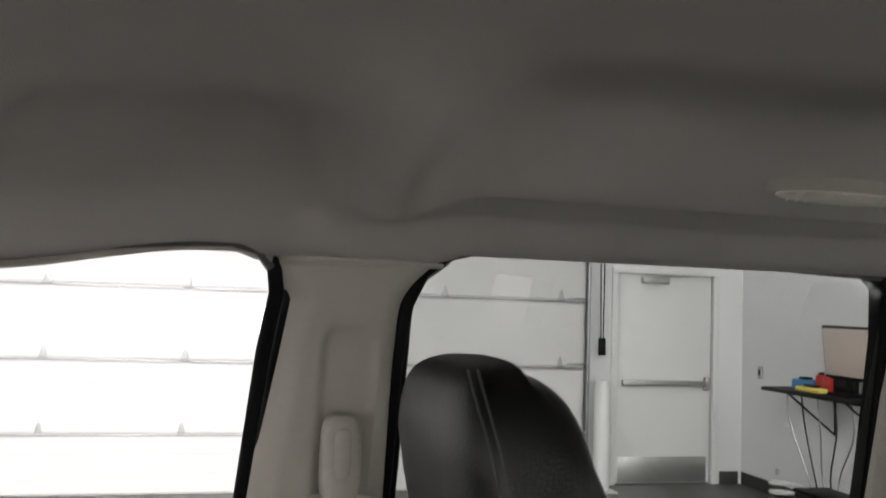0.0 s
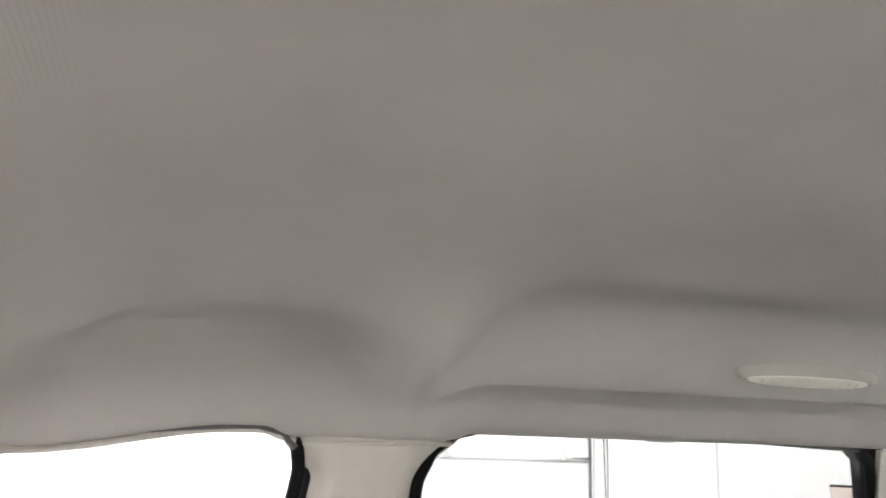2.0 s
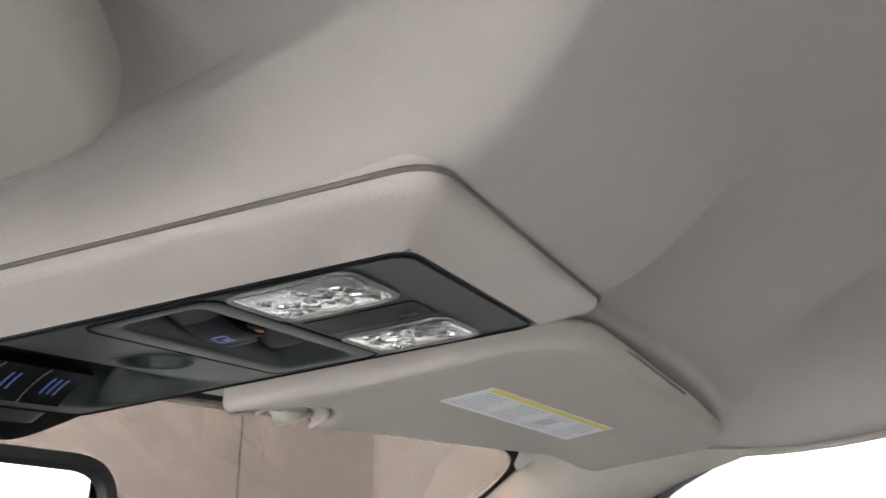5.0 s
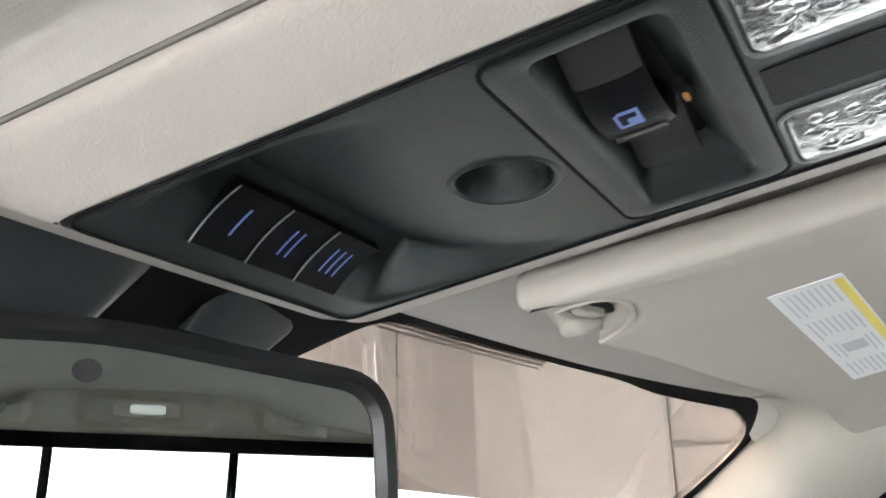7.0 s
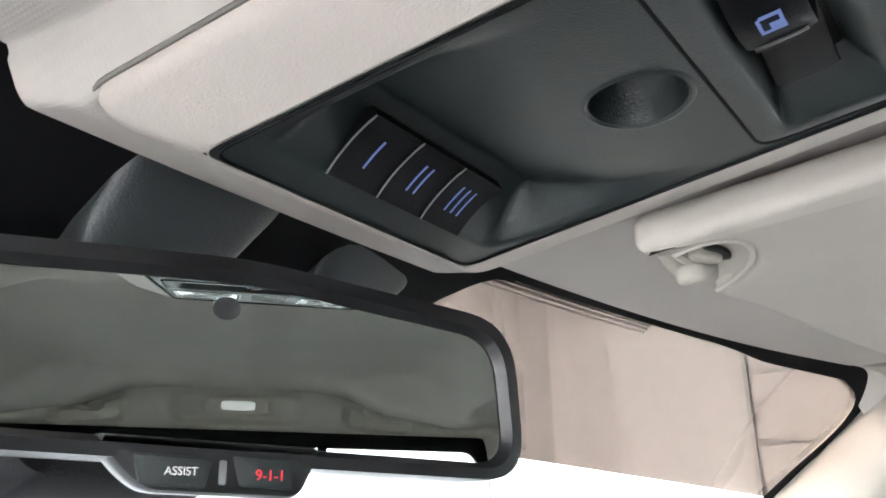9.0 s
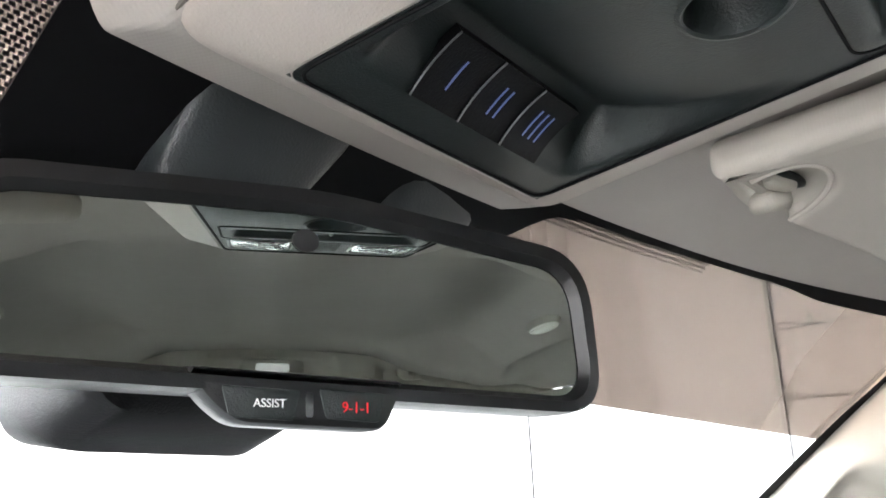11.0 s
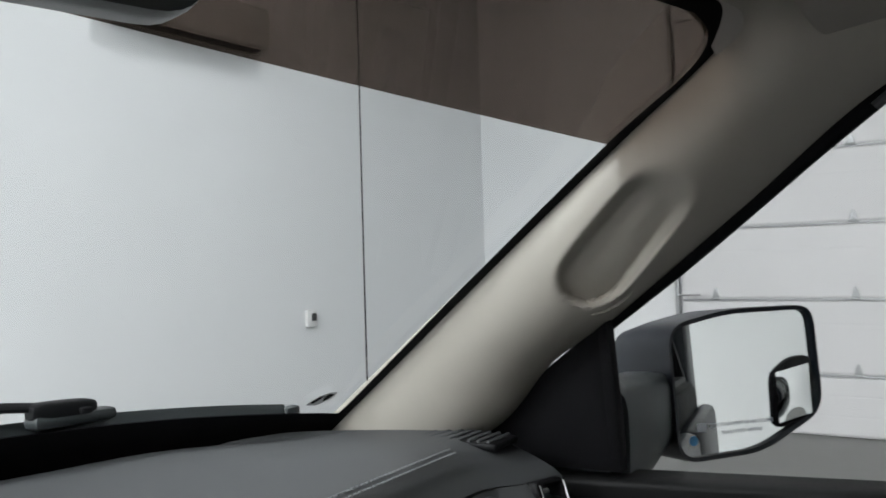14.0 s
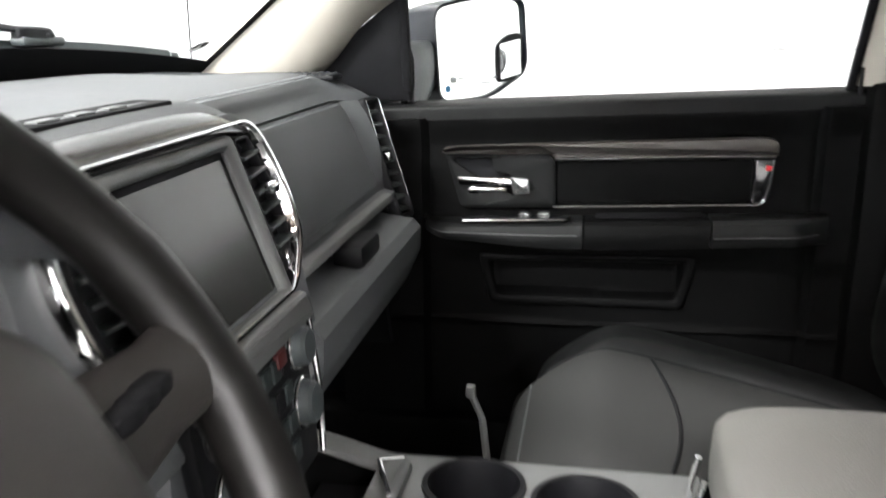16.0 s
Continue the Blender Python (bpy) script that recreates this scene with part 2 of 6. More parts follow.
def rounded(pts, r, n=5):
    """A closed outline with its corners rounded by r (one number, or one a corner)."""
    out = []
    rs = r if isinstance(r, (list, tuple)) else [r] * len(pts)
    for i, p in enumerate(pts):
        a, p, b = Vector(pts[i - 1]), Vector(p), Vector(pts[(i + 1) % len(pts)])
        u, v = a - p, b - p
        k = min(rs[i], 0.45 * u.length, 0.45 * v.length)
        if k < 1e-6:
            out.append(tuple(p))
            continue
        s, e = p + u.normalized() * k, p + v.normalized() * k
        for j in range(n + 1):
            t = j / n
            out.append(tuple((1 - t) ** 2 * s + 2 * t * (1 - t) * p + t * t * e))
    return out


def slab(outline, place, thick, bevel=0.0, bm=None, segs=2):
    """An outline of (a, b), laid into the world by place(a, b, h), from h = 0 to h = thick, with rounded rims."""
    bm = bm or bmesh.new()
    n = len(outline)
    c = Vector((sum(p[0] for p in outline) / n, sum(p[1] for p in outline) / n))
    rings = []
    if bevel:
        hs = [(bevel * (1 - math.cos(a)), bevel * (1 - math.sin(a))) for a in [math.pi / 2 * k / segs for k in range(segs + 1)]]
        layers = [(h, i) for h, i in hs] + [(thick - h, i) for h, i in reversed(hs)]
    else:
        layers = [(0, 0), (thick, 0)]
    nrm = []
    for i in range(n):
        a, b = Vector(outline[i - 1]), Vector(outline[(i + 1) % n])
        d = (b - a)
        q = Vector((-d.y, d.x)).normalized() if d.length > 1e-9 else Vector((0, 0))
        nrm.append(q)
    area = sum(outline[i - 1][0] * outline[i][1] - outline[i][0] * outline[i - 1][1] for i in range(n))
    sg = 1 if area > 0 else -1
    for h, inset in layers:
        rings.append([bm.verts.new(place(p[0] + sg * nrm[i].x * inset, p[1] + sg * nrm[i].y * inset, h)) for i, p in enumerate(outline)])
    for a, b in zip(rings, rings[1:]):
        for i in range(n):
            bm.faces.new((a[i - 1], a[i], b[i], b[i - 1]))
    bm.faces.new(rings[0][::-1])
    bm.faces.new(rings[-1])
    return bm


def ring_slab(outer, inner, place, thick, bm=None, lip=0.0):
    """A frame between two outlines with the same count of points; lip rounds its face."""
    bm = bm or bmesh.new()
    n = len(outer)
    mix = lambda t: [(o[0] + (i[0] - o[0]) * t, o[1] + (i[1] - o[1]) * t) for o, i in zip(outer, inner)]
    loops = [(outer, 0), (outer, thick - lip), (mix(0.12), thick - lip * 0.3), (mix(0.3), thick), (mix(0.7), thick), (mix(0.88), thick - lip * 0.3), (inner, thick - lip), (inner, 0)]
    rs = [[bm.verts.new(place(p[0], p[1], h)) for p in o] for o, h in loops]
    for a, b in zip(rs, rs[1:] + rs[:1]):
        for i in range(n):
            bm.faces.new((a[i - 1], a[i], b[i], b[i - 1]))
    return bm


def sheet(f, nu, nv, thick=0.0, bm=None, keep=None, us=(0, 1), vs=(0, 1)):
    """A surface f(u, v) as a grid; thick gives it a back, moved along -normal."""
    bm = bm or bmesh.new()
    P = [[Vector(f(us[0] + (us[1] - us[0]) * i / nu, vs[0] + (vs[1] - vs[0]) * j / nv)) for j in range(nv + 1)] for i in range(nu + 1)]
    top = [[bm.verts.new(p) for p in row] for row in P]
    quads = [(i, j) for i in range(nu) for j in range(nv) if keep is None or keep(us[0] + (us[1] - us[0]) * (i + 0.5) / nu, vs[0] + (vs[1] - vs[0]) * (j + 0.5) / nv)]
    for i, j in quads:
        bm.faces.new((top[i][j], top[i + 1][j], top[i + 1][j + 1], top[i][j + 1]))
    if thick:
        low = []
        for i in range(nu + 1):
            row = []
            for j in range(nv + 1):
                du = P[min(i + 1, nu)][j] - P[max(i - 1, 0)][j]
                dv = P[i][min(j + 1, nv)] - P[i][max(j - 1, 0)]
                nn = du.cross(dv)
                nn = nn.normalized() if nn.length > 1e-12 else Vector((0, 0, 1))
                row.append(bm.verts.new(P[i][j] - nn * thick))
            low.append(row)
        for i, j in quads:
            bm.faces.new((low[i][j], low[i][j + 1], low[i + 1][j + 1], low[i + 1][j]))
        edges = {}
        for i, j in quads:
            for a, b in (((i, j), (i + 1, j)), ((i + 1, j), (i + 1, j + 1)), ((i + 1, j + 1), (i, j + 1)), ((i, j + 1), (i, j))):
                k = (min(a, b), max(a, b))
                edges[k] = None if k in edges else (a, b)
        for e in edges.values():
            if e:
                (a, b), (c, d) = e
                bm.faces.new((top[c][d], top[a][b], low[a][b], low[c][d]))
    bmesh.ops.delete(bm, geom=[v for v in bm.verts if not v.link_faces], context="VERTS")
    return bm


def tube(pts, r, n=8, closed=False, bm=None, flat=1.0):
    """A round bar along pts; r is one radius, or one a point."""
    bm = bm or bmesh.new()
    pts = [Vector(p) for p in pts]
    m = len(pts)
    rs = r if isinstance(r, (list, tuple)) else [r] * m
    rings, up = [], None
    for i, p in enumerate(pts):
        a = pts[i - 1] if (closed or i) else p
        b = pts[(i + 1) % m] if (closed or i < m - 1) else p
        d = (b - a).normalized()
        if up is None:
            up = d.orthogonal().normalized()
        up = (up - d * up.dot(d)).normalized()
        side = d.cross(up)
        rings.append([bm.verts.new(p + rs[i] * (math.cos(k * math.tau / n) * up + flat * math.sin(k * math.tau / n) * side)) for k in range(n)])
    for i in range(m if closed else m - 1):
        a, b = rings[i], rings[(i + 1) % m]
        off = 0
        if closed and i == m - 1:
            off = min(range(n), key=lambda o: sum((a[k].co - b[(k + o) % n].co).length for k in range(n)))
        for k in range(n):
            bm.faces.new((a[k - 1], a[k], b[(k + off) % n], b[(k - 1 + off) % n]))
    if not closed:
        bm.faces.new(rings[0][::-1])
        bm.faces.new(rings[-1])
    return bm


def pillow(c, half, e=(0.35, 0.35), turn=None, bm=None, nu=28, nv=18, warp=None):
    """A padded block: a superellipsoid with centre c and half sizes; small exponents make it boxier."""
    bm = bm or bmesh.new()
    w = lambda a, k: math.copysign(abs(a) ** k, a)
    m = turn or Matrix.Identity(3)
    grid = []
    for j in range(nv + 1):
        v = -math.pi / 2 + math.pi * j / nv
        row = []
        for i in range(nu):
            u = math.tau * i / nu
            p = Vector((half[0] * w(math.cos(v), e[0]) * w(math.cos(u), e[1]), half[1] * w(math.cos(v), e[0]) * w(math.sin(u), e[1]), half[2] * w(math.sin(v), e[0])))
            if warp:
                p = Vector(warp(p))
            row.append(bm.verts.new(Vector(c) + m @ p))
        grid.append(row)
    for j in range(nv):
        for i in range(nu):
            bm.faces.new((grid[j][i - 1], grid[j][i], grid[j + 1][i], grid[j + 1][i - 1]))
    return bm


def lathe(profile, c, axis, n=24, bm=None):
    """A turned piece: profile of (radius, height) round axis through c."""
    bm = bm or bmesh.new()
    q = Vector((0, 0, 1)).rotation_difference(Vector(axis)).to_matrix()
    rs = [[bm.verts.new(Vector(c) + q @ Vector((r * math.cos(k * math.tau / n), r * math.sin(k * math.tau / n), h))) for k in range(n)] for r, h in profile]
    for a, b in zip(rs, rs[1:]):
        for k in range(n):
            bm.faces.new((a[k - 1], a[k], b[k], b[k - 1]))
    bm.faces.new(rs[0][::-1])
    bm.faces.new(rs[-1])
    return bm


def loft(rings, bm=None, caps=True, closed=True):
    bm = bm or bmesh.new()
    rs = [[bm.verts.new(p) for p in r] for r in rings]
    n = len(rs[0])
    for a, b in zip(rs, rs[1:]):
        for k in range(0 if closed else 1, n):
            bm.faces.new((a[k - 1], a[k], b[k], b[k - 1]))
    if caps:
        bm.faces.new(rs[0][::-1])
        bm.faces.new(rs[-1])
    return bm


def words(name, text, size, m, mat, parent, label="", raise_by=0.0002):
    cu = bpy.data.curves.new(name, "FONT")
    cu.body, cu.size, cu.align_x, cu.align_y, cu.extrude = text, size, "CENTER", "CENTER", raise_by
    tmp = bpy.data.objects.new(name, cu)
    scene.collection.objects.link(tmp)
    bpy.context.view_layer.update()
    me = bpy.data.meshes.new_from_object(tmp.evaluated_get(bpy.context.evaluated_depsgraph_get()))
    bpy.data.objects.remove(tmp)
    me.transform(m)
    me.materials.clear()
    me.materials.append(mat)
    return part(name, me, mat, parent, label)


def basis(o, x, y):
    """A 4x4 from an origin, an x direction and a rough y direction."""
    x = Vector(x).normalized()
    z = x.cross(Vector(y)).normalized()
    y = z.cross(x)
    return Matrix.Translation(o) @ Matrix((x, y, z)).transposed().to_4x4()


def follow(pts, s):
    """A point at share s of a polyline's smooth course (Catmull-Rom)."""
    n = len(pts) - 1
    i = min(n - 1, int(s * n))
    t = s * n - i
    p = [Vector(pts[max(0, min(n, i + k))]) for k in (-1, 0, 1, 2)]
    return 0.5 * ((2 * p[1]) + (p[2] - p[0]) * t + (2 * p[0] - 5 * p[1] + 4 * p[2] - p[3]) * t * t + (3 * p[1] - p[0] - 3 * p[2] + p[3]) * t ** 3)


def course(pts, n):
    return [follow(pts, i / n) for i in range(n + 1)]


# ---- the workshop: its walls stand 3.6 degrees off the truck's axes ----
GTURN = Matrix.Rotation(radians(-3.6), 4, "Z")


def gput(ob):
    """Turns a top-level object, built along the workshop's own axes, into place."""
    ob.matrix_basis = GTURN @ ob.matrix_basis
    return ob


SIDE, FRONT, REAR, FAR, TOP = 7.62, 5.11, -4.75, -6.5, 4.6
gput(solo("ground", box(((SIDE + FAR) / 2, (FRONT + REAR) / 2, -0.1), (SIDE - FAR + 1, FRONT - REAR + 1, 0.2)), M_FLOOR, "sealed grey concrete workshop floor", "floor", kind="structure"))
gput(solo("ceiling", box(((SIDE + FAR) / 2, (FRONT + REAR) / 2, TOP + 0.05), (SIDE - FAR + 0.6, FRONT - REAR + 0.6, 0.1)), M_CEIL, "white sheet workshop ceiling", "ceiling", kind="structure"))
gput(solo("wall_north", box(((SIDE + FAR) / 2, FRONT + 0.1, TOP / 2), (SIDE - FAR + 0.4, 0.2, TOP)), M_WALL, "white painted workshop wall", "wall", kind="structure"))
gput(solo("wall_south", box(((SIDE + FAR) / 2, REAR - 0.1, TOP / 2), (SIDE - FAR + 0.4, 0.2, TOP)), M_WALL, "white painted workshop wall with a wall bench", "wall", kind="structure"))
gput(solo("wall_west", box((FAR - 0.1, (FRONT + REAR) / 2, TOP / 2), (0.2, FRONT - REAR, TOP)), M_WALL, "white painted workshop wall", "wall", kind="structure"))
# the side wall has one opening for the sectional door and one for the walk-through door
GD0, GD1, GDT = -3.02, 3.00, 3.55
PD0, PD1, PDT = -4.42, -3.42, 2.0
bm = box((SIDE + 0.12, (GD1 + FRONT) / 2, TOP / 2), (0.24, FRONT - GD1, TOP))
box((SIDE + 0.12, (GD0 + GD1) / 2, (GDT + TOP) / 2), (0.24, GD1 - GD0, TOP - GDT), bm=bm)
box((SIDE + 0.12, (PD1 + GD0) / 2, TOP / 2), (0.24, GD0 - PD1, TOP), bm=bm)
box((SIDE + 0.12, (PD0 + PD1) / 2, (PDT + TOP) / 2), (0.24, PD1 - PD0, TOP - PDT), bm=bm)
box((SIDE + 0.12, (REAR + PD0) / 2, TOP / 2), (0.24, PD0 - REAR, TOP), bm=bm)
gput(solo("wall_east", bm, M_WALL, "white painted workshop wall round two doors", "wall", kind="structure"))
for c, s in (((5.9, REAR + 0.006, 0.06), (3.4, 0.012, 0.12)), ((SIDE - 0.006, (PD1 - 0.12 + GD0) / 2 + 0.05, 0.06), (0.012, 0.2, 0.12)), ((SIDE - 0.006, (PD0 + REAR) / 2 - 0.03, 0.06), (0.012, 0.2, 0.12)), ((4.0, FRONT - 0.006, 0.06), (7.0, 0.012, 0.12))):
    gput(solo("baseboard", box(c, s, 0.003), M_COVE, "dark grey rubber cove base along the wall", "baseboard", kind="structure"))


def sectional_door():
    """A white overhead door: sections with rolled joints, hinges, struts and side tracks."""
    door = thing("overhead_door", (SIDE - 0.1, (GD0 + GD1) / 2, 0), "closed white sectional overhead door with steel hinges", "garage door")
    joints = [0.0, 0.49, 1.1, 1.71, 2.32, 2.93, 3.54]
    x = SIDE - 0.15
    for k, (a, b) in enumerate(zip(joints, joints[1:])):
        def skin(u, v):
            z = a + 0.004 + (b - a - 0.008) * v
            e = min(v, 1 - v) * (b - a)
            d = 0.012 * (1 - smooth(0.0, 0.02, e))
            # two shallow pressed grooves in each section
            for g in (0.34, 0.67):
                d += 0.003 * (1 - smooth(0.0, 0.006, abs(v - g) * (b - a)))
            return (x + d, GD1 - (GD1 - GD0) * u, z)
        panel = part("panel", sheet(skin, 6, 60, 0.04), M_GDOOR, door)
        part("joint_rail", box((x - 0.004, (GD0 + GD1) / 2, b - 0.004), (0.022, GD1 - GD0, 0.016), 0.003), M_GALV, panel)
        if k < 5:
            for y in [0.51 + 1.1 * i for i in range(-3, 3)]:
                h = slab(rounded([(-0.035, 0), (0.035, 0), (0.02, 0.06), (0.006, 0.1), (-0.006, 0.1), (-0.02, 0.06)], 0.008), lambda p, q, h: (x - 0.014 - h, y + p, b + 0.004 + q), 0.006, 0.002)
                tube([(x - 0.026, y - 0.04, b + 0.006), (x - 0.026, y + 0.04, b + 0.006)], 0.009, bm=h)
                part("hinge", h, M_GALV, panel)
    part("window_panel", box((x - 0.002, 0.0, 1.465), (0.014, 0.5, 0.26), 0.01), M_PANE, door, "bright frosted window panel")
    for y, s in ((GD1, 1), (GD0, -1)):
        part("track", box((x - 0.02, y + s * 0.035, 1.75), (0.06, 0.025, 3.5), 0.004), M_GALV, door)
        part("jamb_angle", box((SIDE - 0.05, y + s * 0.085, 1.9), (0.1, 0.012, 3.8), 0.002), M_GALV, door)
        for z in (0.5, 1.12, 1.72, 2.34, 2.95):
            rl = tube([(x - 0.03, y - s * 0.16, z + 0.02), (x - 0.03, y + s * 0.03, z + 0.02)], 0.008)
            part("roller", lathe([(0.022, -0.01), (0.026, 0), (0.022, 0.01)], (x - 0.03, y + s * 0.03, z + 0.02), (0, 1, 0), bm=rl), M_GALV, door)
    cord = tube([(x - 0.03, 1.05, 2.6), (x - 0.035, 1.05, 2.1), (x - 0.03, 1.052, 1.66)], 0.004)
    part("pull_cord", cord, M_WHITEPLASTIC, door)
    return gput(door)


sectional_door()


def walk_door(name, u, v0, v1, top, face):
    """A flush steel door in a frame, with a push bar, a closer and a kick plate."""
    d = thing(name, (u, (v0 + v1) / 2, 0), "closed white steel door with a push bar and kick plate", "door", kind="structure")
    def pl(p, q, h):
        return (u + face * h, v0 + p, q) if face else (v0 + p, u - h, q)
    w = v1 - v0
    def bx(c, s, bev=0.003):
        a, b = pl(c[0] - s[0] / 2, c[1] - s[1] / 2, c[2] - s[2] / 2), pl(c[0] + s[0] / 2, c[1] + s[1] / 2, c[2] + s[2] / 2)
        return box([(i + j) / 2 for i, j in zip(a, b)], [abs(i - j) for i, j in zip(a, b)], bev)
    for c, s in (((-0.03, top / 2, 0.0), (0.06, top, 0.09)), ((w + 0.03, top / 2, 0.0), (0.06, top, 0.09)), ((w / 2, top + 0.03, 0.0), (w + 0.12, 0.06, 0.09))):
        part("frame", bx(c, s), M_DOORPAINT, d)
    leaf = part("leaf", bx((w / 2, top / 2 + 0.005, -0.02), (w - 0.012, top - 0.014, 0.045)), M_DOORPAINT, d)
    part("kick_plate", bx((w / 2, 0.14, 0.006), (w - 0.08, 0.24, 0.005), 0.001), M_STEEL, leaf, "brushed steel kick plate")
    part("push_bar", bx((w / 2, 0.96, 0.05), (w - 0.1, 0.05, 0.05), 0.012), M_STEEL, leaf, "steel push bar")
    part("latch_case", bx((0.06 if face < 0 else w - 0.06, 0.96, 0.045), (0.06, 0.13, 0.06), 0.012), M_STEEL, leaf)
    part("closer", bx((w * 0.62, top - 0.06, 0.04), (0.28, 0.06, 0.06), 0.012), M_STEEL, leaf, "grey door closer")
    part("closer_arm", bx((w * 0.42, top - 0.012, 0.05), (0.3, 0.012, 0.02), 0.003), M_STEEL, leaf)
    return d


d1 = walk_door("door_1", SIDE + 0.02, PD0, PD1, PDT, -1)
gput(d1)
d2 = thing("door_2", (1.4, FRONT, 0), "closed white flush door in a white frame", "door", kind="structure")
for c, s in (((1.87, FRONT - 0.02, 1.06), (0.1, 0.05, 2.12)), ((0.83, FRONT - 0.02, 1.06), (0.1, 0.05, 2.12)), ((1.35, FRONT - 0.02, 2.07), (0.94, 0.05, 0.1))):
    part("frame", box(c, s, 0.006), M_DOORPAINT, d2)
part("leaf", box((1.35, FRONT - 0.005, 1.0), (0.92, 0.03, 2.0), 0.004), M_DOORPAINT, d2)
part("handle", tube([(0.97, FRONT - 0.02, 1.0), (0.97, FRONT - 0.07, 1.0), (1.08, FRONT - 0.07, 1.0)], 0.009), M_STEEL, d2, "steel lever handle")
gput(d2)

# white steel guard post beside the overhead door
g = thing("bollard", (SIDE - 0.25, GD0 - 0.2, 0), "white painted round steel guard post", "bollard")
part("post", lathe([(0.075, 0), (0.075, 0.96), (0.06, 1.0), (0.02, 1.01)], (SIDE - 0.25, GD0 - 0.16, 0), (0, 0, 1)), M_DOORPAINT, g)
part("floor_plate", box((SIDE - 0.25, GD0 - 0.16, 0.006), (0.24, 0.24, 0.012), 0.003), M_DOORPAINT, g)
gput(g)
p = thing("door_control", (SIDE - 0.05, GD0 - 0.28, 1.2), "black door control box on two hanging cables", "switch")
part("box", box((SIDE - 0.12, GD0 - 0.2, 1.3), (0.05, 0.06, 0.16), 0.008), M_BLACK, p)
for o in (-0.02, 0.025):
    part("cable", tube([(SIDE - 0.08, GD0 - 0.2 + o * 2.2, 3.6), (SIDE - 0.1, GD0 - 0.2 + o, 2.4), (SIDE - 0.12, GD0 - 0.2 + o * 0.5, 1.37)], 0.006), M_BLACK, p)
gput(p)
sw = thing("light_switch", (6.95, REAR, 1.15), "small grey wall switch plate", "switch")
part("plate", box((7.3, REAR + 0.008, 1.1), (0.075, 0.012, 0.12), 0.004), M_STEEL, sw)
part("rocker", box((7.3, REAR + 0.017, 1.1), (0.02, 0.01, 0.05), 0.003), M_BLACK, sw)
gput(sw)

th = thing("thermostat", (4.97, FRONT, 1.08), "small white wall thermostat with a grey display", "thermostat")
part("body", box((4.97, FRONT - 0.02, 1.08), (0.11, 0.035, 0.13), 0.012), M_WHITEPLASTIC, th)
part("display", box((4.985, FRONT - 0.04, 1.09), (0.055, 0.006, 0.06), 0.002), M_COVE, th, "grey display")
gput(th)
hv = thing("air_unit", (3.78, FRONT, 3.05), "white wall-mounted air unit", "air conditioner")
part("case", box((3.78, FRONT - 0.11, 3.17), (1.27, 0.22, 0.3), 0.03, segs=3), M_UNIT, hv)
part("outlet", box((3.78, FRONT - 0.15, 3.014), (1.1, 0.1, 0.012), 0.003), M_COVE, hv, "dark air outlet slot")
part("flap", box((3.78, FRONT - 0.19, 3.03), (1.1, 0.03, 0.03), 0.008), M_WHITEPLASTIC, hv)
gput(hv)

# wall bench with a monitor and small clutter
BY = REAR
bench = thing("wall_shelf", (6.0, BY, 1.0), "dark wall shelf on steel brackets, full of small things", "shelf")
part("board", box((5.75, BY + 0.26, 1.03), (1.5, 0.5, 0.03), 0.004), M_BLACK, bench)
for x in (6.2, 5.5):
    part("bracket", tube([(x, BY + 0.02, 1.01), (x, BY + 0.45, 1.01), (x, BY + 0.02, 0.68), (x, BY + 0.02, 1.01)], 0.012), M_BLACK, bench)
gput(bench)
mon = thing("monitor", (5.75, BY + 0.3, 1.045), "black framed monitor with a pale picture on the shelf", "monitor")
tq = Matrix.Rotation(radians(-6), 3, "X")
part("screen_case", box((5.72, BY + 0.24, 1.37), (0.62, 0.04, 0.42), 0.01, tq), M_BLACK, mon)
part("picture", box((5.72, BY + 0.265, 1.375), (0.58, 0.006, 0.37), 0.001, tq), M_SCREENPINK, mon, "pale pinkish screen picture")
part("foot", box((5.72, BY + 0.26, 1.055), (0.25, 0.2, 0.02), 0.006), M_BLACK, mon)
part("neck", box((5.72, BY + 0.22, 1.12), (0.05, 0.03, 0.14), 0.006), M_BLACK, mon)
gput(mon)
for nm, c, s, mt, lb in (("plastic_case", (6.28, BY + 0.24, 1.085), (0.16, 0.16, 0.08), M_CARDBLUE, "blue plastic case on the shelf"), ("plastic_bottle", (6.13, BY + 0.2, 1.11), (0.07, 0.07, 0.13), M_CARDRED, "red plastic bottle on the shelf"), ("small_box", (6.02, BY + 0.2, 1.11), (0.1, 0.09, 0.13), M_CARDRED, "red carton on the shelf"), ("yellow_tray", (6.02, BY + 0.37, 1.065), (0.3, 0.1, 0.04), M_YELLOW, "yellow plastic tray on the shelf"), ("charger", (5.88, BY + 0.16, 1.13), (0.16, 0.12, 0.17), M_BLACK, "black battery charger on the shelf")):
    t = thing(nm, (c[0], c[1], 1.045), lb, nm.replace("_", " "))
    part("body", box(c, s, 0.012), mt, t)
    part("cap", box((c[0], c[1], c[2] + s[2] / 2 + 0.01), (s[0] * 0.5, s[1] * 0.5, 0.02), 0.004), M_BLACK, t)
    gput(t)
cb = thing("cable_tangle", (6.1, BY + 0.25, 0.55), "thin grey cables hanging from the shelf", "cable")
for k in range(5):
    x = 6.45 - 0.2 * k
    part("cable", tube(course([(x, BY + 0.3, 1.02), (x - 0.02, BY + 0.28, 0.75), (x - 0.14 + 0.1 * k, BY + 0.2, 0.35), (x - 0.3 + 0.1 * k, BY + 0.25, 0.12), (x - 0.2, BY + 0.22, 0.02)], 14), 0.007), M_COVE if k % 2 else M_STEEL, cb)
gput(cb)
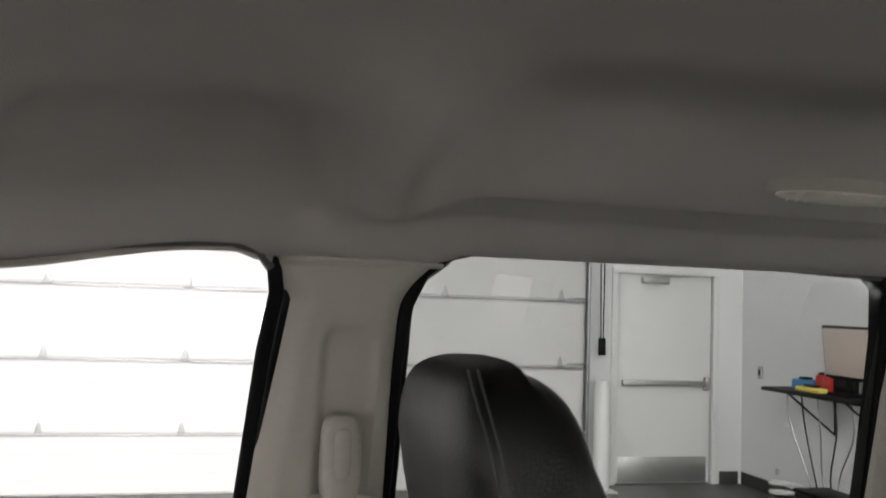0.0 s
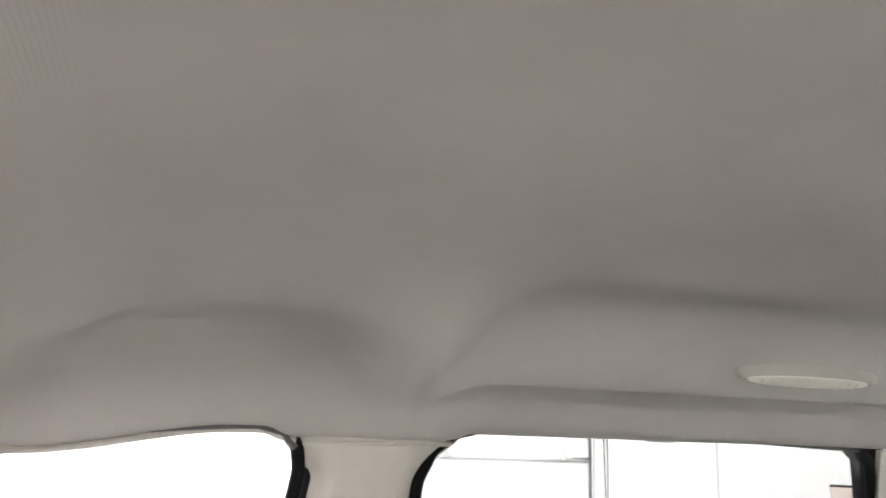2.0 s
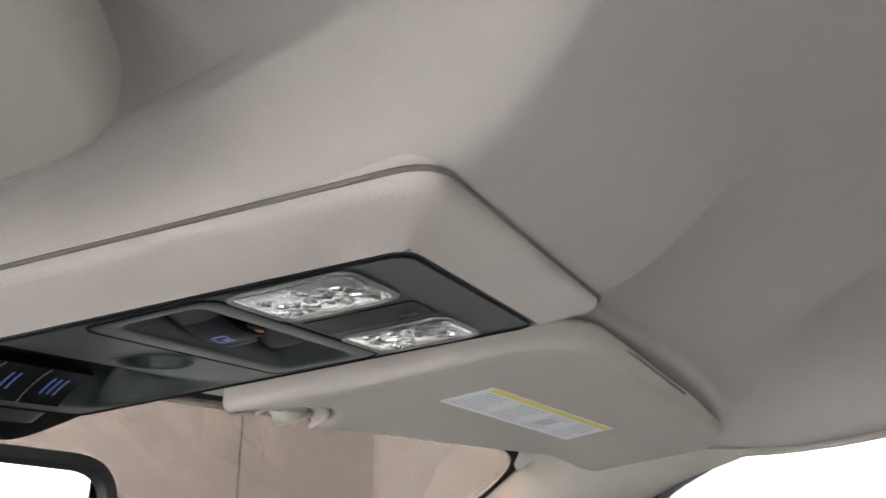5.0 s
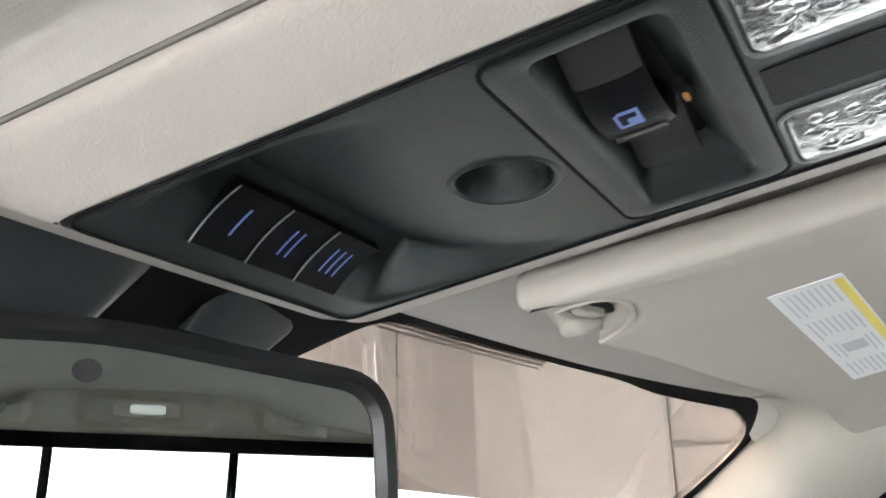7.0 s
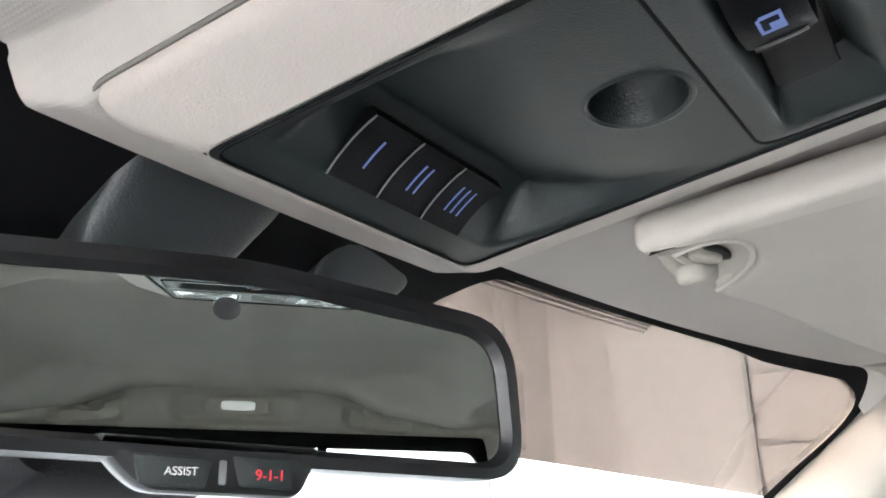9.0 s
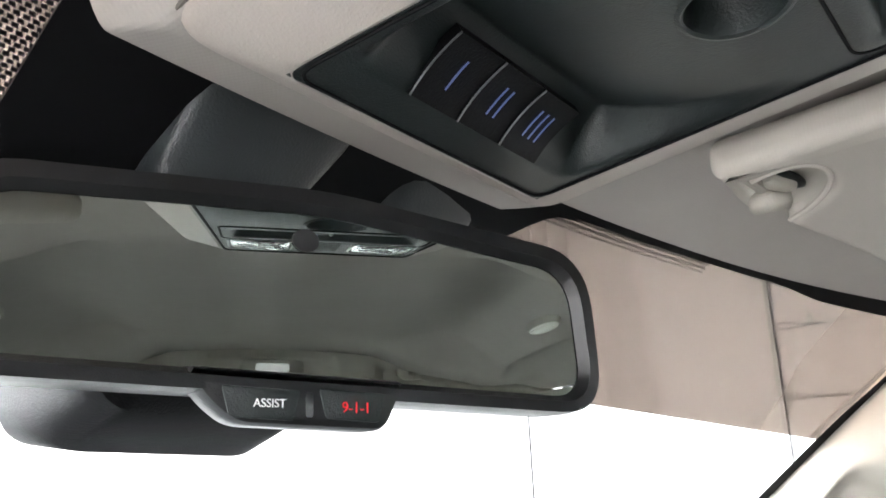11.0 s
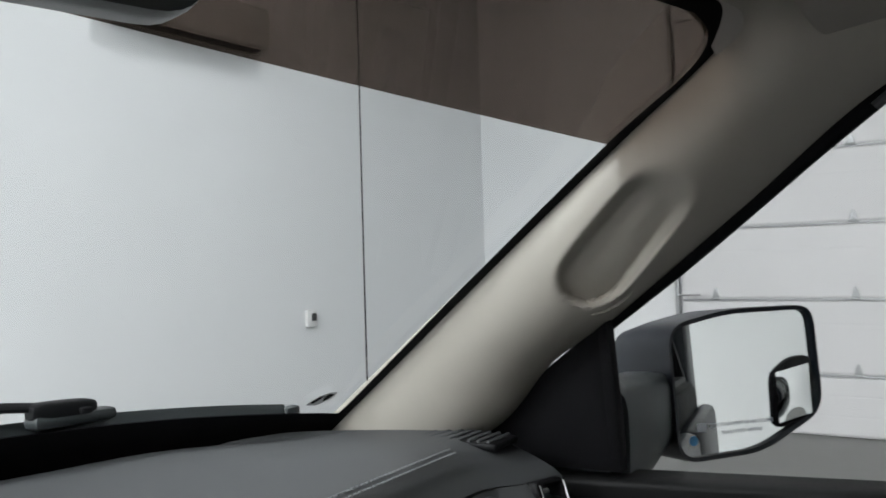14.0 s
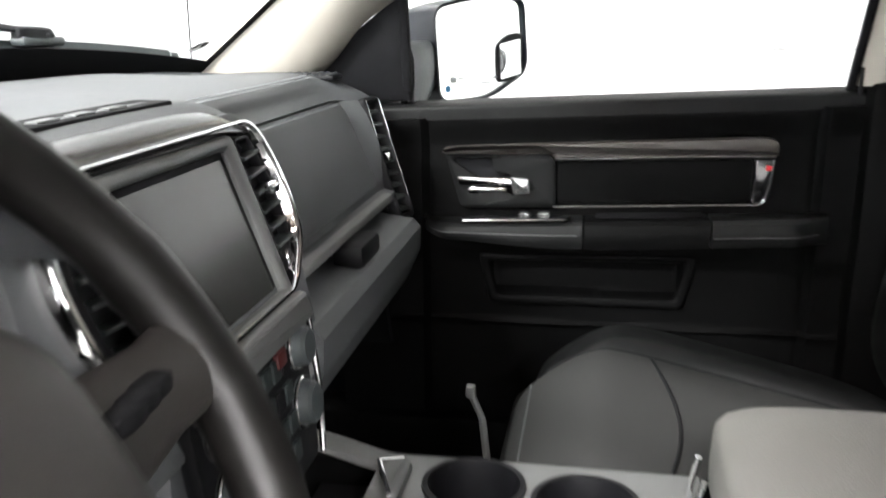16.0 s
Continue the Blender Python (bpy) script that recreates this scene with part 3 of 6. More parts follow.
tb = thing("tool_box", (6.0, BY + 0.3, 0), "black box on the floor under the shelf", "box")
part("body", box((5.8, BY + 0.35, 0.13), (0.5, 0.3, 0.26), 0.015), M_BLACK, tb)
part("lid", box((5.8, BY + 0.35, 0.275), (0.51, 0.31, 0.03), 0.008), M_BLACK, tb)
gput(tb)
hose = thing("coiled_hose", (6.3, BY + 0.35, 0), "coiled pale hose lying on the floor", "hose")
part("coil", tube([(6.35 + 0.14 * math.cos(a * 0.5), BY + 0.35 + 0.14 * math.sin(a * 0.5), 0.02 + 0.006 * a) for a in range(0, 44)], 0.014), M_WHITEPLASTIC, hose)
part("end", lathe([(0.02, 0), (0.02, 0.06)], (6.49, BY + 0.35, 0.3), (0, 0, 1), 12), M_STEEL, hose)
gput(hose)

# ---- ceiling lamps: long lit strips, added out of view in three rows of four ----
# left lamps far stronger, standing in for an unknown bright source on that side
for u, v, power in [(u, v, p * q * (0.45 if u > 0 > v else 1.35 if u > 0 and v > 2 else 1.0)) for u, p in ((-5.5, 1350), (-2.4, 620), (1.4, 35), (3.6, 75)) for v, q in ((-3.4, 0.8), (0.3, 1.0), (2.9, 1.4))]:
    lamp = thing("strip_light", (u, v, TOP), "lit white twin strip lamp added on the ceiling out of view", "lamp", group="ceiling lamps")
    part("housing", box((u, v, TOP - 0.03), (0.32, 1.3, 0.06), 0.01), M_WHITEPLASTIC, lamp)
    for o in (-0.08, 0.08):
        part("tube", box((u + o, v, TOP - 0.07), (0.1, 1.24, 0.025), 0.008), M_LED, lamp, "lit lamp tube")
    gput(lamp)
    area = bpy.data.lights.new("strip_glow", "AREA")
    area.shape, area.size, area.size_y, area.energy, area.color = "RECTANGLE", 0.3, 1.25, power, (1.0, 0.985, 0.96)
    lo = new("strip_glow", area)
    lo.matrix_basis = GTURN @ pose(u, v, TOP - 0.1)


# ---- the truck's cab: x to its right, y ahead, z up ----
FLIP = Matrix.Diagonal((-1, 1, 1, 1))


def both_sides(ob):
    """The same piece on the driver's side, mirrored."""
    return copy_thing(ob, FLIP @ ob.matrix_basis)


CK = 0.1187


def screen_y(x, z):
    """The windscreen's surface: leaning back, and bowed forward in the middle."""
    return 0.69 + (1.578 - z) * 1.25 + 0.16 * (1 - (x / 0.668) ** 2)


def header_y(x):
    return 0.702 - 0.26 * x * x


def edge_z(y):
    return 1.703 - 0.03 * smooth(0.10, 0.34, y) - 0.065 * smooth(0.33, 0.56, y) - 0.010 * smooth(0.075, 0.045, y) * smooth(-0.175, -0.145, y)


def high(a, b, k):
    """The greater of two heights, with the edge between them rounded over k."""
    h = max(k - abs(a - b), 0.0) / k
    return max(a, b) + h * h * k * 0.25


def pod_z(x, y):
    """The fairing round the overhead console: its underside, two steep flanks and a curved rear face."""
    a = abs(x)
    base = 1.695 - CK * (y - 0.377) + 0.011 + 0.35 * max(0, y - 0.676)
    d = 0.356 - y
    rear = 1.7075 + (0.5 * d + 6.5 * d * d if d > 0 else 0.5 * d)
    edge = 0.1005 + 0.046 * max(0, y - 0.356)
    flank = 1.7075 - CK * max(0, y - 0.356) + (a - edge) * (3.0 if x > 0 else 2.6)
    return high(base, high(rear, flank, 0.045), 0.012)


def liner_z(x, y):
    a = abs(x)
    dome = 1.80 - 0.187 * a * a
    front = 1.692 - 0.012 * (a / 0.6) ** 2
    z = dome + (front - dome) * smooth(0.12, 0.66, y)
    z -= 0.015 * smooth(-0.55, -1.1, y)
    # pressed fields over the front and the rear seats, with a cross rib left between them
    q = max(0, a - 0.24)
    out = smooth(0.0, 0.10, a)
    rf = smooth(-0.015 - 0.086 * q, -0.115 - 0.086 * q, y) * smooth(-1.0, -0.9, y)
    ff = smooth(-0.030 - 0.10 * q, 0.085 - 0.21 * q, y) * (1 - smooth(-0.05, 0.03, y - 0.262 - 0.30 * max(0, a - 0.36)))
    lobe = 0.010 * out + 0.034 * smooth(0.20, 0.38, a)
    fall = 1 - 1.10 * smooth(0.38, 0.52, a)
    z += rf * (lobe * fall + 0.013 * smooth(0.514, 0.536, a) * (1 - smooth(0.60, 0.68, a)))
    z -= (1 - rf) * (1 - ff) * smooth(0.30, 0.20, y) * 0.030 * smooth(0.22, 0.36, a) * (1 - smooth(0.50, 0.64, a))
    z += ff * (0.004 * out + 0.016 * smooth(0.32, 0.44, a) * (1 - smooth(0.54, 0.66, a)))
    # hollow in which the sun visor lies
    ye = 0.402 - 0.042 * smooth(0.10, 0.6, a)
    z -= 0.005 * smooth(ye - 0.005, ye + 0.004, y) * smooth(0.126, 0.134, a) * (1 - smooth(0.645, 0.66, a)) * (1 - smooth(0.52, 0.58, y + 0.1 * max(0, a - 0.3)))
    p = pod_z(x, y)
    lip = max(0.0, 1 - abs(z - p) / 0.012) * smooth(0.27, 0.31, y) * smooth(0.09, 0.11, a) * (1 - smooth(0.36, 0.39, y))
    z = -high(-z, -p, 0.050 - 0.044 * smooth(0.22, 0.31, y)) - 0.0032 * lip
    w = smooth(0.60, 0.705, a)
    return z + (edge_z(y) - z) * w ** 1.5


def stretched(marks, u):
    """A coordinate that runs through marks of (share, value), so that the grid is closer where more happens."""
    for (a, p), (b, q) in zip(marks, marks[1:]):
        if u <= b:
            return p + (q - p) * (u - a) / (b - a)
    return marks[-1][1]


def liner(u, v):
    x = stretched(((0, -0.705), (0.27, -0.17), (0.73, 0.17), (1, 0.705)), u)
    y = stretched(((0, -1.13), (0.24, -0.10), (0.45, 0.24), (0.78, 0.44), (1, 0.70)), v)
    return (x, y + (header_y(x) - 0.70) * smooth(0.3, 0.70, y), liner_z(x, y + (header_y(x) - 0.70) * smooth(0.3, 0.70, y)))


def liner_keep(u, v):
    x, y, _ = liner(u, v)
    return not (abs(x) < 0.090 and 0.368 < y < 0.66)


solo("headliner", sheet(liner, 330, 300, -0.012, keep=liner_keep), M_LINER, "grey beige knitted moulded roof lining", "headliner", kind="structure", sharp=60)
solo("roof_skin", sheet(lambda u, v: (-0.76 + 1.52 * u, -1.25 + (header_y(-0.72 + 1.44 * u) + 1.235) * v, 1.86 - 0.1 * abs(2 * u - 1) ** 3 - 0.125 * smooth(0.75, 1, v) * (1 - abs(2 * u - 1) ** 3)), 20, 20, 0.01), M_PAINT, "painted steel roof over the cab", "roof", kind="structure")

# ---- windscreen with its sun strip and dark rim ----
ws = thing("windshield", (0, 1.0, 1.3), "large clear curved windscreen with a bronze sun strip", "windshield", kind="structure")


def pane(x0, x1, z0, z1, inset, nu=40, nv=16):
    """A piece of the windscreen's surface; z0 and z1 may follow x."""
    def f(u, v):
        x = x0 + (x1 - x0) * u
        a = z0(x) if callable(z0) else z0
        b = z1(x) if callable(z1) else z1
        z = a + (b - a) * v
        return (x, screen_y(x, z) - inset, z - inset * 0.3)
    return f


def top_z(x):
    return 1.694 - 0.014 * (x / 0.66) ** 2


part("pane", sheet(pane(-0.72, 0.72, 1.24, 1.70, 0.0), 140, 40), M_WINDSHIELD, ws)
part("sun_strip", sheet(pane(-0.69, 0.69, lambda x: 1.609 - 0.068 * x * x, 1.698, 0.003), 140, 16), M_BRONZE, ws, "see-through bronze tinted film")
rim = sheet(pane(-0.70, 0.70, lambda x: top_z(x) - 0.0035 - 0.004 * smooth(0.42, 0.5, abs(x)), 1.70, 0.006), 60, 2, 0.001)
part("bottom_rim", sheet(pane(-0.70, 0.70, 1.235, lambda x: 1.339 - 0.19 * max(0, x - 0.27) ** 2, 0.006), 60, 3, 0.001), M_RUBBER, ws, "black printed glass edge")
part("top_rim", rim, M_RUBBER, ws, "black printed glass edge")
dots = bmesh.new()
for i in range(150):
    x = 0.09 + i * 0.0026
    if x > 0.34:
        break
    for k in range(3):
        z = top_z(x) - 0.0052 - 0.0022 * k
        r = 0.0013 - 0.0002 * k
        y = screen_y(x, z) - 0.0065
        quad(dots, (x - r, y, z - r), (x + r, y, z - r), (x + r, y - 0.0002, z + r), (x - r, y - 0.0002, z + r))
tagged(part("dot_edge", dots, M_RUBBER, ws, "fine black dots along the glass edge"), kind="stuff")
for s in (1, -1):
    W = [(s * 0.600, 1.688), (s * 0.652, 1.675), (s * 0.674, 1.640), (s * 0.668, 1.58), (s * 0.674, 1.45), (s * 0.684, 1.30), (s * 0.66, 1.285)]
    bm = bmesh.new()
    rows = []
    for k in range(41):
        p = follow([(x, 0, z) for x, z in W], k / 40)
        q = follow([(x - s * (0.014, 0.016, 0.019, 0.018, 0.018, 0.018, 0.018)[i], 0, z - (0.012, 0.013, 0.004, 0, 0, 0, 0)[i]) for i, (x, z) in enumerate(W)], k / 40)
        o = (p.x + s * 0.03, p.z + 0.004)
        rows.append([(a, screen_y(a, b) - 0.010, b) for a, b in ((q.x, q.z), (p.x, p.z), o)])
    loft(rows, bm, caps=False, closed=False)
    part("side_rim", bm, M_RUBBER, ws, "black printed glass edge")
# small round badge sticker in the glass corner: plain dark shapes
LX, LZ = 0.628, 1.331
def on_glass(a, b, h):
    a, b = 0.62 * a, 0.72 * b
    return (LX + a, screen_y(LX + a, LZ + b) - 0.0075 - h, LZ + b)
stk = part("sticker", slab(rounded([(-0.021, -0.009), (-0.012, 0.004), (0.004, 0.009), (0.02, 0.007), (0.018, -0.003), (0.002, -0.012)], 0.004), on_glass, 0.0004), M_PAPER, ws, "small white and black badge sticker")
for pts in ([(-0.016, -0.006), (-0.008, 0.003), (0.0, 0.004), (-0.004, -0.003), (-0.010, -0.008)], [(0.003, 0.006), (0.016, 0.005), (0.013, -0.002), (0.006, -0.006), (0.002, 0.0)]):
    part("mark", slab(rounded(pts, 0.002), lambda a, b, h: on_glass(a, b, h + 0.0005), 0.0003), M_BLACK, stk)


# ---- pillar trims ----
def a_pillar():
    W = [(0.605, 0.588, 1.685), (0.672, 0.584, 1.676), (0.667, 0.690, 1.578), (0.671, 0.860, 1.445), (0.6755, 0.9525, 1.371), (0.680, 1.045, 1.297), (0.685, 1.10, 1.25)]
    D = [(0.700, 0.330, 1.672), (0.718, 0.462, 1.615), (0.741, 0.585, 1.52), (0.768, 0.737, 1.403), (0.771, 0.800, 1.3615), (0.775, 0.862, 1.294), (0.78, 0.93, 1.25)]
    A = [(0.625, 0.470, 1.672), (0.640, 0.535, 1.628), (0.655, 0.612, 1.553), (0.690, 0.735, 1.438), (0.700, 0.822, 1.374), (0.705, 0.90, 1.305), (0.71, 0.96, 1.25)]
    rt, rb = Vector((0.642, 0.623, 1.532)), Vector((0.696, 0.737, 1.432))
    mid, ax = (rt + rb) / 2, (rb - rt).normalized()
    half = (rb - rt).length / 2 - 0.034

    def face(u, v):
        w, d, a = follow(W, u), follow(D, u), follow(A, u)
        c = 2 * a - 0.5 * (w + d)
        p = (1 - v) ** 2 * w + 2 * v * (1 - v) * c + v * v * d
        rel = p - mid
        al = max(-half, min(half, rel.dot(ax)))
        dist = (rel - al * ax).length
        out = Vector((0.80, 0.52, -0.1)).normalized()
        p = p + out * 0.026 * (1 - smooth(0.026, 0.042, dist))
        return p
    bm = sheet(face, 150, 84, 0.012)
    return bm


ap = solo("pillar_trim", a_pillar(), M_TRIM, "grey beige windscreen pillar trim with an oval finger recess", "pillar trim", kind="structure", sharp=60)
both_sides(ap)


def b_pillar():
    b = thing("pillar_trim", (0.72, -0.05, 1.2), "grey beige middle pillar trim with a long recess", "pillar trim", kind="structure")

    def face(u, v):
        z = 1.27 + 0.455 * v
        top = smooth(1.62, 1.71, z)
        y0, y1 = 0.013 + 0.14 * (1.69 - z) + 0.040 * smooth(1.645, 1.70, z), -0.116 - 0.004 * smooth(1.58, 1.30, z) - 0.06 * top ** 2
        y = y0 + (y1 - y0) * u
        e = 2 * abs(u - 0.5)
        x = 0.695 + 0.2 * (1.69 - z) + 0.035 * max(0, (e - 0.55) / 0.45) ** 2
        # long rounded recess
        d = math.hypot(max(0, abs(y + 0.052) - 0.012), max(0, abs(z - 1.45) - 0.15))
        x += 0.010 * (1 - smooth(0.010, 0.022, d))
        return (x, y, z)
    part("cover", sheet(face, 44, 70, 0.01), M_TRIM, b)
    part("lower_cover", box((0.80, -0.05, 0.96), (0.07, 0.2, 0.64), 0.02), M_DOOR, b, "black lower pillar cover")
    part("post", box((0.80, -0.055, 1.48), (0.05, 0.15, 0.5), 0.01, Matrix.Rotation(radians(-12), 3, "Y")), M_PAINT, b, "painted steel post")
    part("seam", tube([(0.699, 0.03, 1.686), (0.694, -0.05, 1.688), (0.70, -0.15, 1.690)], 0.003), M_TRIM, b)
    return b


bp = b_pillar()
both_sides(bp)
ba = thing("seat_belt_anchor", (0.71, -0.05, 1.45), "grey beige seat belt height adjuster with a belt loop", "seat belt")
part("slider", pillow((0.718, -0.046, 1.475), (0.016, 0.022, 0.05), (0.5, 0.6)), M_TRIM, ba)
part("button", pillow((0.702, -0.046, 1.485), (0.006, 0.009, 0.026), (0.5, 0.7)), M_TRIM, ba)
lp = [(0.715, -0.046 + 0.055 * math.cos(a), 1.405 + 0.03 * math.sin(a)) for a in [math.tau * k / 24 for k in range(24)]]
part("loop", tube(lp, 0.008, closed=True), M_TRIM, ba)
part("belt", sheet(lambda u, v: (0.722 + 0.004 * math.sin(v * 3), -0.08 + 0.046 * u + 0.03 * v, 1.40 - 0.55 * v), 4, 14, 0.0012), M_BLACK, ba, "black seat belt webbing")
part("bolt_cover", lathe([(0.014, 0), (0.014, 0.004), (0.009, 0.007)], (0.712, -0.046, 1.435), (-1, 0, 0)), M_TRIM, ba)
both_sides(ba)


def glass_x(z):
    return 0.80 - 0.22 * (z - 1.25)


def on_side(y, z, h=0.0):
    return (glass_x(z) - h, y, z)


FRONT_WIN = [(0.074, 1.255), (0.044, 1.59), (0.034, 1.655), (0.038, 1.682), (0.054, 1.699), (0.082, 1.706), (0.114, 1.705), (0.211, 1.697), (0.304, 1.685), (0.364, 1.669), (0.423, 1.636), (0.470, 1.600), (0.521, 1.562), (0.60, 1.500), (0.659, 1.455), (0.738, 1.398), (0.745, 1.228)]
REAR_WIN = [(-0.805, 1.28), (-0.795, 1.45), (-0.783, 1.62), (-0.772, 1.682), (-0.745, 1.703), (-0.526, 1.711), (-0.298, 1.711), (-0.195, 1.709), (-0.158, 1.700), (-0.134, 1.680), (-0.119, 1.645), (-0.113, 1.58), (-0.112, 1.28)]


def grown(pts, d):
    """The outline moved outwards by d."""
    n = len(pts)
    area = sum(pts[i - 1][0] * pts[i][1] - pts[i][0] * pts[i - 1][1] for i in range(n))
    out = []
    for i in range(n):
        a, p, b = Vector(pts[i - 1]), Vector(pts[i]), Vector(pts[(i + 1) % n])
        t = ((p - a).normalized() + (b - p).normalized()).normalized()
        nn = Vector((t.y, -t.x)) * (1 if area > 0 else -1)
        out.append(tuple(p + nn * d))
    return out


def side_door(name, win, y0, y1, label):
    d = thing(name, (0.82, (y0 + y1) / 2, 0.6), label, "car door", kind="")
    w = part("window", slab(grown(win, 0.01), lambda a, b, h: on_side(a, b, -0.012 - h), 0.0), M_GLASS if y1 > 0 else M_PRIVACY, d, "clear raised window glass" if y1 > 0 else "lightly tinted window glass")
    part("seal", ring_slab(grown(win, 0.012), grown(win, -0.004), lambda a, b, h: on_side(a, b, -0.012 + h), 0.010, lip=0.004), M_RUBBER, w, "black rubber window seal")
    part("frame", ring_slab(grown(win, 0.045), grown(win, 0.012), lambda a, b, h: on_side(a, b, -0.055 + h), 0.04, lip=0.008), M_BLACK, d, "black window frame")
    part("skin", box((0.90, (y0 + y1) / 2, 0.85), (0.05, y1 - y0, 0.68), 0.02), M_PAINT, d, "dark blue grey painted outer skin")
    return d


fd = side_door("front_door", FRONT_WIN, -0.02, 0.98, "closed black front door with a padded panel and chrome trim")
rd = side_door("rear_door", REAR_WIN, -0.85, -0.06, "closed black rear door with tinted glass")
part("panel", box((0.84, -0.45, 0.95), (0.08, 0.76, 0.62), 0.03), M_DOOR, rd)
# light metal edge along the window tops
for win, nm in ((FRONT_WIN[3:12], "window_trim"), (REAR_WIN[4:8], "window_trim")):
    tagged(solo(nm, tube([on_side(y, z - 0.002, 0.004) for y, z in win], 0.004), M_SILVER2, "grey seal along the window top", "trim"), kind="structure")
    if win[0][0] > 0:
        tagged(solo("lining_edge", tube([(0.7005, y, edge_z(y) - 0.0035) for y in [win[0][0] + (win[-1][0] - win[0][0]) * k / 24 for k in range(25)]], 0.004), M_TRIM, "pale rolled lining edge over the door window", "trim"), kind="structure")


def door_panel(d):
    XP = 0.79

    def sill(y):
        return 1.238 + 0.0445 * (0.729 - y)

    def relief(u, v):
        y = 0.86 - 0.86 * u
        z = 0.62 + (sill(y) - 0.026 - 0.62) * v
        x = XP + 0.014 - 0.010 * smooth(sill(y) - 0.075, sill(y) - 0.03, z)
        x += 0.006 * smooth(1.0, 0.97, z)
        x += 0.034 * smooth(0.985, 0.975, z) * smooth(0.915, 0.925, z) * smooth(0.612, 0.60, y) * smooth(0.288, 0.300, y)   # map pocket
        x -= 0.012 * smooth(0.112, 0.098, y) + 0.010 * smooth(0.700, 0.716, y)        # end pieces
        x += 0.007 * (math.exp(-((y - 0.105) / 0.004) ** 2) + math.exp(-((y - 0.708) / 0.004) ** 2))
        x -= 0.006 * math.exp(-((z - 0.872) / 0.004) ** 2)
        return (x, y, z)
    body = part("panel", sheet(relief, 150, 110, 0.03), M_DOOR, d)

    def sill_face(u, v):
        y = 0.82 - 0.82 * u
        t = v * math.pi / 2
        return (XP + 0.003 + 0.034 * smooth(0.35, 1.0, v) ** 1.6, y, sill(y) - 0.030 + 0.030 * math.sin(t))
    part("sill_pad", sheet(sill_face, 40, 14, 0.01), M_SOFT, body, "soft padded window sill")

    def on_panel(a, b, h):
        return (XP + 0.016 - h, a, b)
    cup = part("handle_bezel", ring_slab(rounded([(0.679, 1.163), (0.528, 1.170), (0.502, 1.152), (0.499, 1.074), (0.652, 1.069)], [0.012, 0.008, 0.008, 0.006, 0.012]), rounded([(0.663, 1.150), (0.601, 1.152), (0.597, 1.128), (0.543, 1.124), (0.540, 1.089), (0.648, 1.082)], 0.006), on_panel, 0.020, lip=0.006), M_SOFT, body, "dark grey handle surround")
    band = rounded([(0.683, 1.158), (0.678, 1.1675), (0.620, 1.1715), (0.184, 1.193), (0.167, 1.188), (0.166, 1.166), (0.500, 1.155), (0.528, 1.1695), (0.650, 1.1645)], [0.003, 0.006, 0.01, 0.012, 0.010, 0.003, 0.006, 0.01, 0.004])
    part("accent_band", slab(band, on_panel, 0.026, 0.006), M_PAD, body, "warm grey padded band")
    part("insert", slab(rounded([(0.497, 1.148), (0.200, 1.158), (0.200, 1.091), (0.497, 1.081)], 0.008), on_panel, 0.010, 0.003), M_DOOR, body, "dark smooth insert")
    part("chrome_strip", tube([on_panel(0.502, 1.1534, 0.024), on_panel(0.35, 1.159, 0.024), on_panel(0.1705, 1.1655, 0.024)], 0.0028), M_CHROME, body, "chrome strip")
    part("chrome_strip", tube([on_panel(0.502, 1.0748, 0.016), on_panel(0.35, 1.081, 0.016), on_panel(0.200, 1.0875, 0.016)], 0.0032), M_CHROME, body, "chrome strip")
    part("chrome_strip", tube(course([on_panel(0.204, 1.087, 0.016), on_panel(0.190, 1.0885, 0.018), on_panel(0.180, 1.099, 0.019), on_panel(0.174, 1.13, 0.019), on_panel(0.171, 1.160, 0.019)], 14), 0.0018), M_CHROME, body, "chrome strip")
    part("end_plate", slab(rounded([(0.200, 1.160), (0.168, 1.161), (0.172, 1.100), (0.184, 1.089), (0.200, 1.088)], 0.006), on_panel, 0.017, 0.004), M_GLOSS, body, "gloss black end plate")
    part("lock_lamp", slab(rounded([(0.182, 1.150), (0.174, 1.150), (0.175, 1.142), (0.183, 1.142)], 0.002), lambda a, b, h: on_panel(a, b, h + 0.0172), 0.001), M_RED, body, "small red lamp")
    part("handle_cup", slab(rounded([(0.67, 1.156), (0.535, 1.156), (0.535, 1.083), (0.655, 1.077)], 0.008), on_panel, 0.003), M_RUBBER, cup)
    lever = slab(rounded([(0.657, 1.1235), (0.560, 1.122), (0.558, 1.108), (0.655, 1.109)], 0.004), lambda a, b, h: on_panel(a, b, 0.016 + h), 0.012, 0.005)
    part("handle", lever, M_CHROME, cup, "chrome door handle")
    part("handle_end", slab(rounded([(0.572, 1.125), (0.540, 1.123), (0.538, 1.097), (0.566, 1.094)], 0.005), lambda a, b, h: on_panel(a, b, 0.018 + h), 0.012, 0.004), M_BROW, cup, "dark chrome handle end")
    part("lock_lever", slab(rounded([(0.640, 1.101), (0.630, 1.106), (0.575, 1.106), (0.575, 1.099), (0.628, 1.098), (0.636, 1.092)], 0.002), lambda a, b, h: on_panel(a, b, 0.014 + h), 0.010, 0.003), M_CHROME, cup, "chrome lock lever")

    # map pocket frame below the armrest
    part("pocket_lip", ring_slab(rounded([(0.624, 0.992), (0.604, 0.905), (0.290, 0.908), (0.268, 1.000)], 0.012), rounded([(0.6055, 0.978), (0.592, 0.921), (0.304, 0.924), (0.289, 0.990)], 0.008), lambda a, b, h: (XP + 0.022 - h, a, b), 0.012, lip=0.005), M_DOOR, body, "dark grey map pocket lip")

